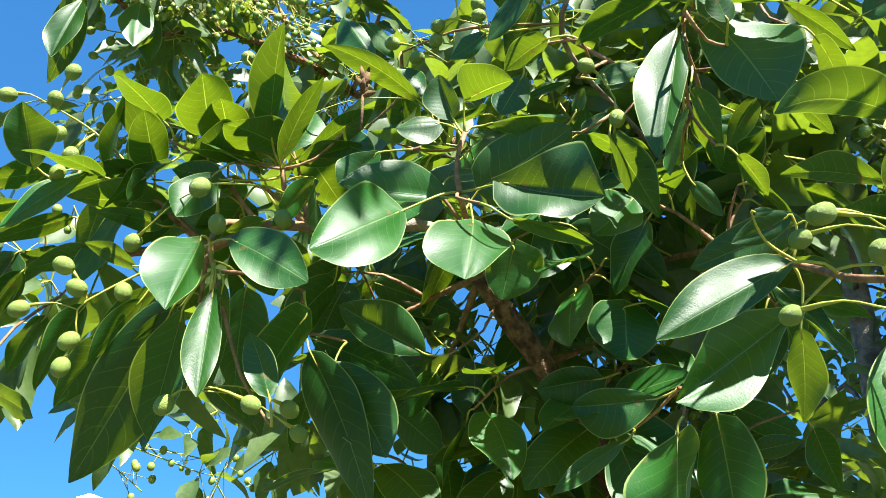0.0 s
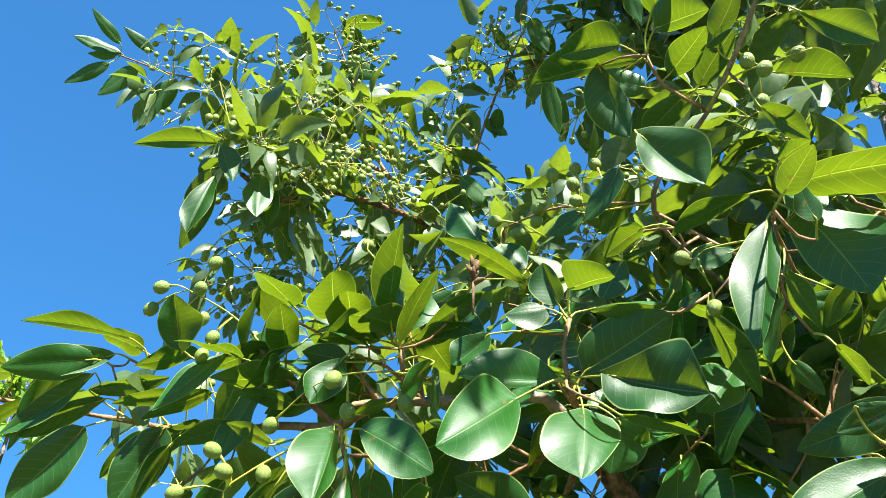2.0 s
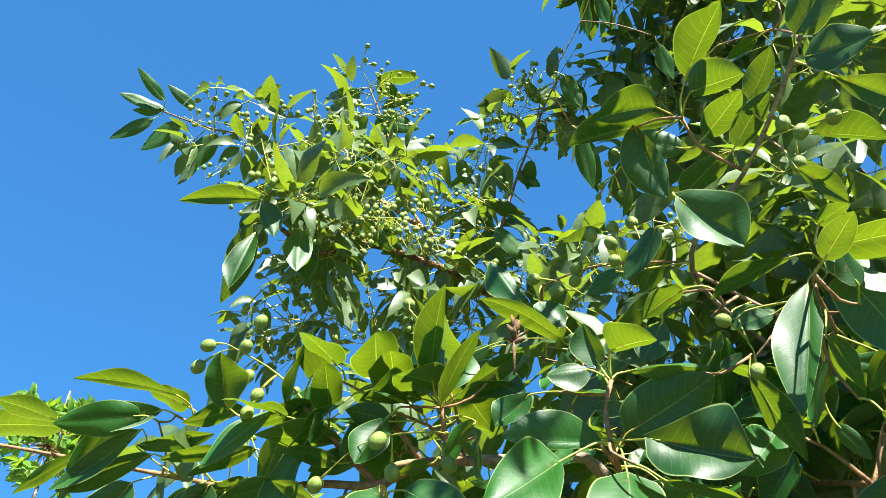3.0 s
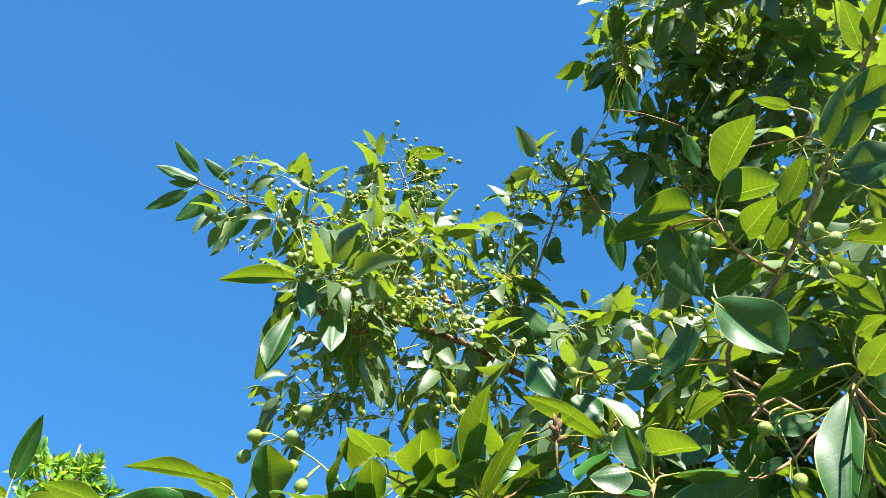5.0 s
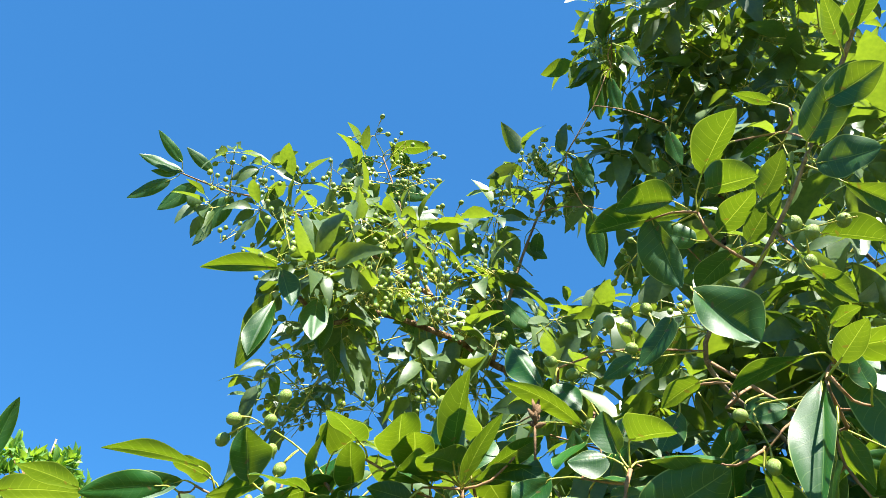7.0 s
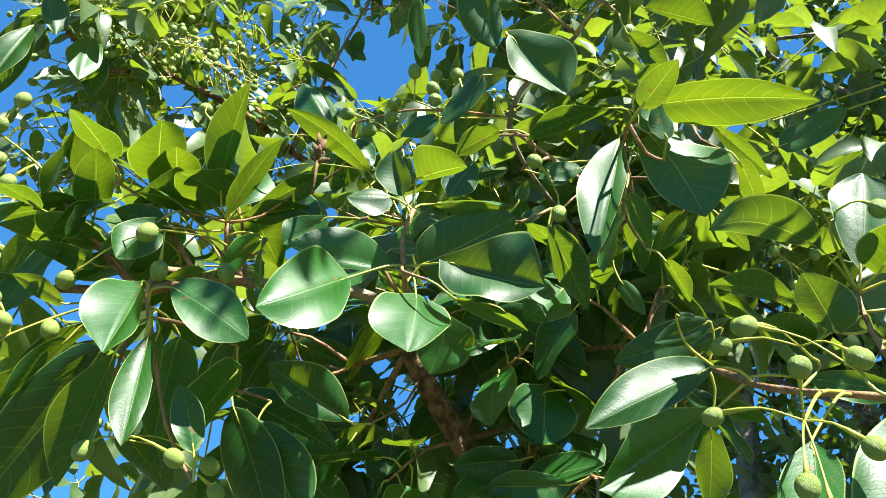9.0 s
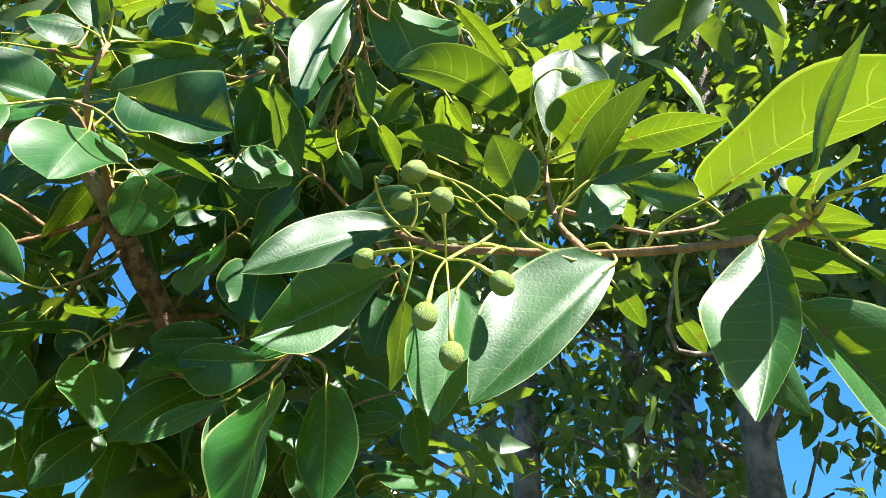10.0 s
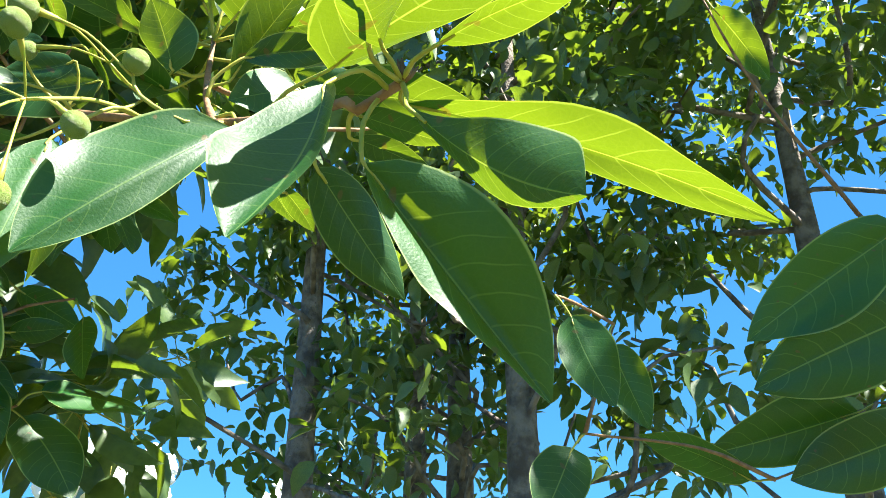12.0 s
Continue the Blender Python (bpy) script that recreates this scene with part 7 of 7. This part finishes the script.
spray(inner_sprays, (0.1524, 0.6107, 1.7482), (0.2150, 0.5850, 1.7494), 0.075, 26, 0.065, 2)
spray(inner_sprays, (0.0956, 0.6354, 1.6917), (0.2828, 0.5821, 1.6496), 0.082, 41, 0.065, 2)
spray(inner_sprays, (0.2038, 0.5058, 1.9521), (0.3166, 0.5063, 1.8545), 0.082, 41, 0.065, 2)
spray(inner_sprays, (-0.0054, 0.5688, 1.7100), (0.1352, 0.5329, 1.6727), 0.064, 17, 0.065, 0)
spray(inner_sprays, (-0.0703, 0.7041, 1.8829), (0.1261, 0.7252, 1.8448), 0.110, 37, 0.065, 0)
# leaf clumps added out of view, towards the sun, to shade leaves below
spray(shade_sprays, (0.7919, -0.1719, 2.4659), (0.8467, -0.2394, 2.4446), 0.100, 190, 0.065, 0)
spray(shade_sprays, (0.7955, -0.1162, 2.3920), (0.8695, -0.2178, 2.3692), 0.080, 110, 0.065, 0)
spray(shade_sprays, (0.1641, 0.3656, 2.1225), (0.2856, 0.3504, 2.1039), 0.040, 40, 0.065, 0)
spray(shade_sprays, (0.0852, 0.0413, 2.3736), (0.0843, 0.0475, 2.3545), 0.010, 24, 0.034, 0)
spray(shade_sprays, (0.1464, 0.0078, 2.4256), (0.1345, 0.0177, 2.3899), 0.010, 24, 0.034, 0)
spray(shade_sprays, (0.1027, 0.1647, 2.3670), (0.0899, 0.1741, 2.3360), 0.010, 24, 0.034, 0)
spray(shade_sprays, (0.1841, 0.1589, 2.5203), (0.1772, 0.1667, 2.5036), 0.010, 24, 0.034, 0)
spray(shade_sprays, (0.1672, 0.2681, 2.3842), (0.2040, 0.2686, 2.3781), 0.010, 24, 0.034, 0)
spray(shade_sprays, (0.2777, 0.2862, 2.3669), (0.3213, 0.2795, 2.3562), 0.010, 24, 0.034, 0)
spray(shade_sprays, (0.2828, 0.2060, 2.4619), (0.3326, 0.2052, 2.4408), 0.010, 24, 0.034, 0)
spray(shade_sprays, (0.2559, 0.2874, 2.3724), (0.2249, 0.2883, 2.3557), 0.010, 24, 0.034, 0)
spray(shade_sprays, (0.3558, 0.1411, 2.3709), (0.3481, 0.1462, 2.3592), 0.010, 24, 0.034, 0)
spray(shade_sprays, (0.2769, 0.0816, 2.1641), (0.2650, 0.0924, 2.1389), 0.010, 24, 0.034, 0)
spray(shade_sprays, (0.4029, 0.1157, 2.3753), (0.4225, 0.1148, 2.3503), 0.010, 24, 0.034, 0)
spray(shade_sprays, (0.3586, 0.1606, 2.2188), (0.3766, 0.1525, 2.2218), 0.010, 24, 0.034, 0)
spray(shade_sprays, (0.4038, 0.1123, 2.2918), (0.4126, 0.0917, 2.2714), 0.010, 24, 0.034, 0)
spray(shade_sprays, (0.2679, 0.1458, 2.5514), (0.3032, 0.1450, 2.5443), 0.010, 24, 0.034, 0)
spray(shade_sprays, (0.8054, -0.1598, 2.3525), (0.7452, -0.1117, 2.3232), 0.010, 24, 0.034, 0)
spray(shade_sprays, (0.8488, -0.1840, 2.3756), (0.7591, -0.1622, 2.3690), 0.010, 24, 0.034, 0)
spray(shade_sprays, (0.8202, -0.0570, 2.2163), (0.7940, -0.0343, 2.2071), 0.010, 24, 0.034, 0)
spray(shade_sprays, (0.8265, -0.1549, 2.2888), (0.8122, -0.0900, 2.2493), 0.010, 24, 0.034, 0)
spray(shade_sprays, (0.6405, -0.0039, 2.2049), (0.6364, -0.0008, 2.1637), 0.010, 24, 0.034, 0)
spray(shade_sprays, (0.6067, -0.0643, 2.2731), (0.5993, -0.0633, 2.2305), 0.010, 24, 0.034, 0)
# top of the crown, and limbs overhead
crown_top = Vector((0.1560, 0.6421, 2.7284))
branch([crown_top, (0.30, 0.85, 3.10), (0.40, 1.10, 3.50)], 0.005, 0.002)
branch([(0.30, 0.85, 3.10), (0.26, 1.00, 3.30), (0.26, 1.20, 3.52)], 0.004, 0.002)
branch([(0.30, 0.85, 3.10), (0.55, 1.05, 3.30), (0.72, 1.20, 3.50)], 0.004, 0.002)
# two unseen limbs, added to reach the leaf clumps that cast shade
branch([crown_top, (0.20, 0.44, 2.90), (0.24, 0.22, 2.62), (0.20, 0.12, 2.44)], 0.0045, 0.002)
branch([(0.20, 0.44, 2.90), (0.50, 0.20, 2.84), (0.80, -0.10, 2.46)], 0.004, 0.002)
for a, b, radius, count in (((0.32, 0.86, 3.08), (0.50, 1.10, 3.30), 0.13, 130), ((0.35, 1.00, 3.25), (0.50, 1.30, 3.70), 0.20, 180),
                            ((0.24, 1.05, 3.40), (0.30, 1.30, 3.65), 0.18, 150), ((0.60, 1.00, 3.20), (0.80, 1.30, 3.50), 0.18, 150),
                            ((0.40, 1.20, 3.40), (0.70, 1.50, 3.60), 0.18, 140)):
    spray(crown_sprays, a, b, radius, count, 0.055, 18)
finish(far_sprays, "on a far branch")
finish(crown_sprays, "of the upper crown")
finish(inner_sprays, "inside the crown")
finish(shade_sprays, "of the crown overhead")


# ---- trees behind ----
def back_tree(foot, height, lean, crowns, seed, count, length):
    """A grey-barked tree with a tapered trunk, limbs and a crown of many leaves."""
    rng = np.random.default_rng(seed)
    foot = Vector(foot)
    t = thing("background_tree", foot, "grey-barked tree with a dense dark green crown", "tree", "trees behind")
    bm = bmesh.new()
    top = foot + Vector((lean[0], lean[1], height))
    line = smooth_curve([foot - Vector((0, 0, 0.05)), foot + Vector((lean[0] * 0.1, lean[1] * 0.1, height * 0.3)), foot + Vector((lean[0] * 0.5, lean[1] * 0.5, height * 0.65)), top], 0.15)
    add_tube(bm, [p - foot for p in line], [0.11 - 0.09 * i / (len(line) - 1) for i in range(len(line))], 14, 0.12)
    part("trunk", to_mesh("trunk", bm, GREY_BARK), t, Matrix.Translation(foot))
    verts, faces = [], []
    total = sum(c[3] for c in crowns)
    for cx, cy, cz, weight, radius, tall in crowns:
        centre = np.array((cx, cy, cz))
        bm = bmesh.new()
        start = min(line, key=lambda p: (p - Vector((cx, cy, cz - 0.5))).length)
        sag = Vector(rng.normal(size=3)) * 0.16
        path = smooth_curve([start, start.lerp(Vector(centre), 0.35) + sag, start.lerp(Vector(centre), 0.7) - sag * 0.5, Vector(centre)], 0.1)
        add_tube(bm, [p - foot for p in path], [0.018 - 0.012 * i / len(path) for i in range(len(path))], 7, 0.2)
        part("limb", to_mesh("limb", bm, GREY_BARK), t, Matrix.Translation(foot))
        n = int(count * weight / total)
        clumps = max(4, n // 34)
        for i in range(clumps):
            d = unit(rng.normal(size=3)) * rng.uniform(0.15, 1.0) ** 0.5
            heart = centre + d * np.array((radius, radius, tall))
            for k in range(n // clumps):
                at = heart + rng.normal(size=3) * 0.095
                way = unit(rng.normal(size=3) + np.array((0, 0, -0.5)))
                face = rng.normal(size=3) * 0.5 + np.array((0, 0, 1.0))
                face = unit(face - way * np.dot(face, way))
                small_leaf(rng, at, way, face, length * rng.uniform(0.6, 1.2), rng.uniform(0.4, 0.55), verts, faces)
    joined("crown", verts, faces, FAR_LEAF, t, "dense dark green leaves")
    return t


def ahead(az, dist, z=0.0):
    """A place on the ground at an angle to the right of straight ahead."""
    return (dist * math.sin(radians(az)), dist * math.cos(radians(az)), z)


for x, y, seed, low, wide in ((1.97, 3.54, 11, 0.7, 0.0), (3.04, 4.04, 12, 0.8, 0.0), (2.58, 2.59, 13, 0.9, 1.1), (2.89, 3.42, 15, 0.8, 0.0), (*ahead(66, 4.0)[:2], 14, 0.9, 1.3), (*ahead(84, 4.2)[:2], 16, 0.9, 1.3)):
    crowns = []
    for i in range(5):
        a = i * 2.4 + seed
        crowns.append((x + low * math.cos(a), y + low * math.sin(a), 2.2 + 0.15 * i, 0.5 if seed == 11 else 0.24 if seed < 14 else 0.6, 0.6, 0.3))
    for i in range(8):
        a = i * 2.4 + seed + 1.0
        crowns.append((x + low * math.cos(a), y + low * math.sin(a), 3.15 + 0.22 * i, 1.2, 0.62, 0.36))
    # broad upper clumps, mostly out of view, added to shade the crowns beneath
    for i in range(10 if wide else 0):
        a = i * 2.4 + seed
        crowns.append((x + wide * math.cos(a), y + wide * math.sin(a), 4.4 + 0.16 * i, 1.3, 1.0, 0.4))
    back_tree((x, y, 0), 5.4, (0.15, 0.1), crowns, seed, 4300 if wide else 1850, 0.14)


def cloud(at, size, seed):
    """A heap of fair-weather cloud near the horizon."""
    rng = np.random.default_rng(seed)
    bm = bmesh.new()
    for i in range(16):
        c = rng.normal(size=3) * np.array((0.5, 0.3, 0.16)) * size
        r = size * rng.uniform(0.14, 0.30)
        made = bmesh.ops.create_icosphere(bm, subdivisions=3, radius=1.0)
        for v in made["verts"]:
            grow = r * (1.0 + 0.35 * noise.noise(v.co * 2.0 + Vector(c) / r) + 0.15 * noise.noise(v.co * 6.0 + Vector(c)))
            v.co = Vector((v.co.x * grow, v.co.y * grow, v.co.z * grow * 0.75)) + Vector(c)
    for f in bm.faces:
        f.smooth = True
    ob = new("cloud", to_mesh("cloud", bm, CLOUD))
    ob.location = at
    return tagged(ob, "white fair-weather cloud low over the horizon", "cloud", "clouds", "structure")


for az, high, dist, size, seed in ((-27, 4.1, 900.0, 115.0, 21), (-21, 4.4, 950.0, 80.0, 22), (27.5, 6.2, 920.0, 60.0, 25), (15.3, 7.3, 900.0, 70.0, 23), (16.8, 8.0, 950.0, 60.0, 24)):
    cloud((dist * math.sin(radians(az)), dist * math.cos(radians(az)), dist * math.tan(radians(high))), size, seed)


def bush(foot, height, radius, count, length, seed):
    rng = np.random.default_rng(seed)
    foot = Vector(foot)
    t = thing("young_tree", foot, "young tree with light yellow-green leaf tufts", "tree")
    bm = bmesh.new()
    line = smooth_curve([foot - Vector((0, 0, 0.05)), foot + Vector((0.02, 0, height * 0.5)), foot + Vector((0, 0.02, height))], 0.1)
    add_tube(bm, [p - foot for p in line], [0.03 - 0.025 * i / len(line) for i in range(len(line))], 8, 0.1)
    part("trunk", to_mesh("trunk", bm, GREY_BARK), t, Matrix.Translation(foot))
    verts, faces, twigs = [], [], ([], [])
    top = np.array(foot) + np.array((0, 0, height))
    for i in range(count // 14):
        d = unit(rng.normal(size=3) + np.array((0, 0, 0.4)))
        heart = top + d * radius * rng.uniform(0.3, 1.0) - np.array((0, 0, radius))
        stick(*twigs, top - np.array((0, 0, radius)), heart, 0.004)
        for k in range(14):
            way = unit(rng.normal(size=3) + d)
            face = unit(np.cross(way, rng.normal(size=3)))
            small_leaf(rng, heart, way, face, length * rng.uniform(0.6, 1.2), 0.36, verts, faces)
    joined("crown", verts, faces, BUSH_LEAF, t, "tufts of light yellow-green leaves")
    joined("twig_mass", *twigs, TWIG, t, "thin brown twigs")


bush((-2.78, 3.72, 0.0), 3.46, 0.34, 620, 0.10, 31)
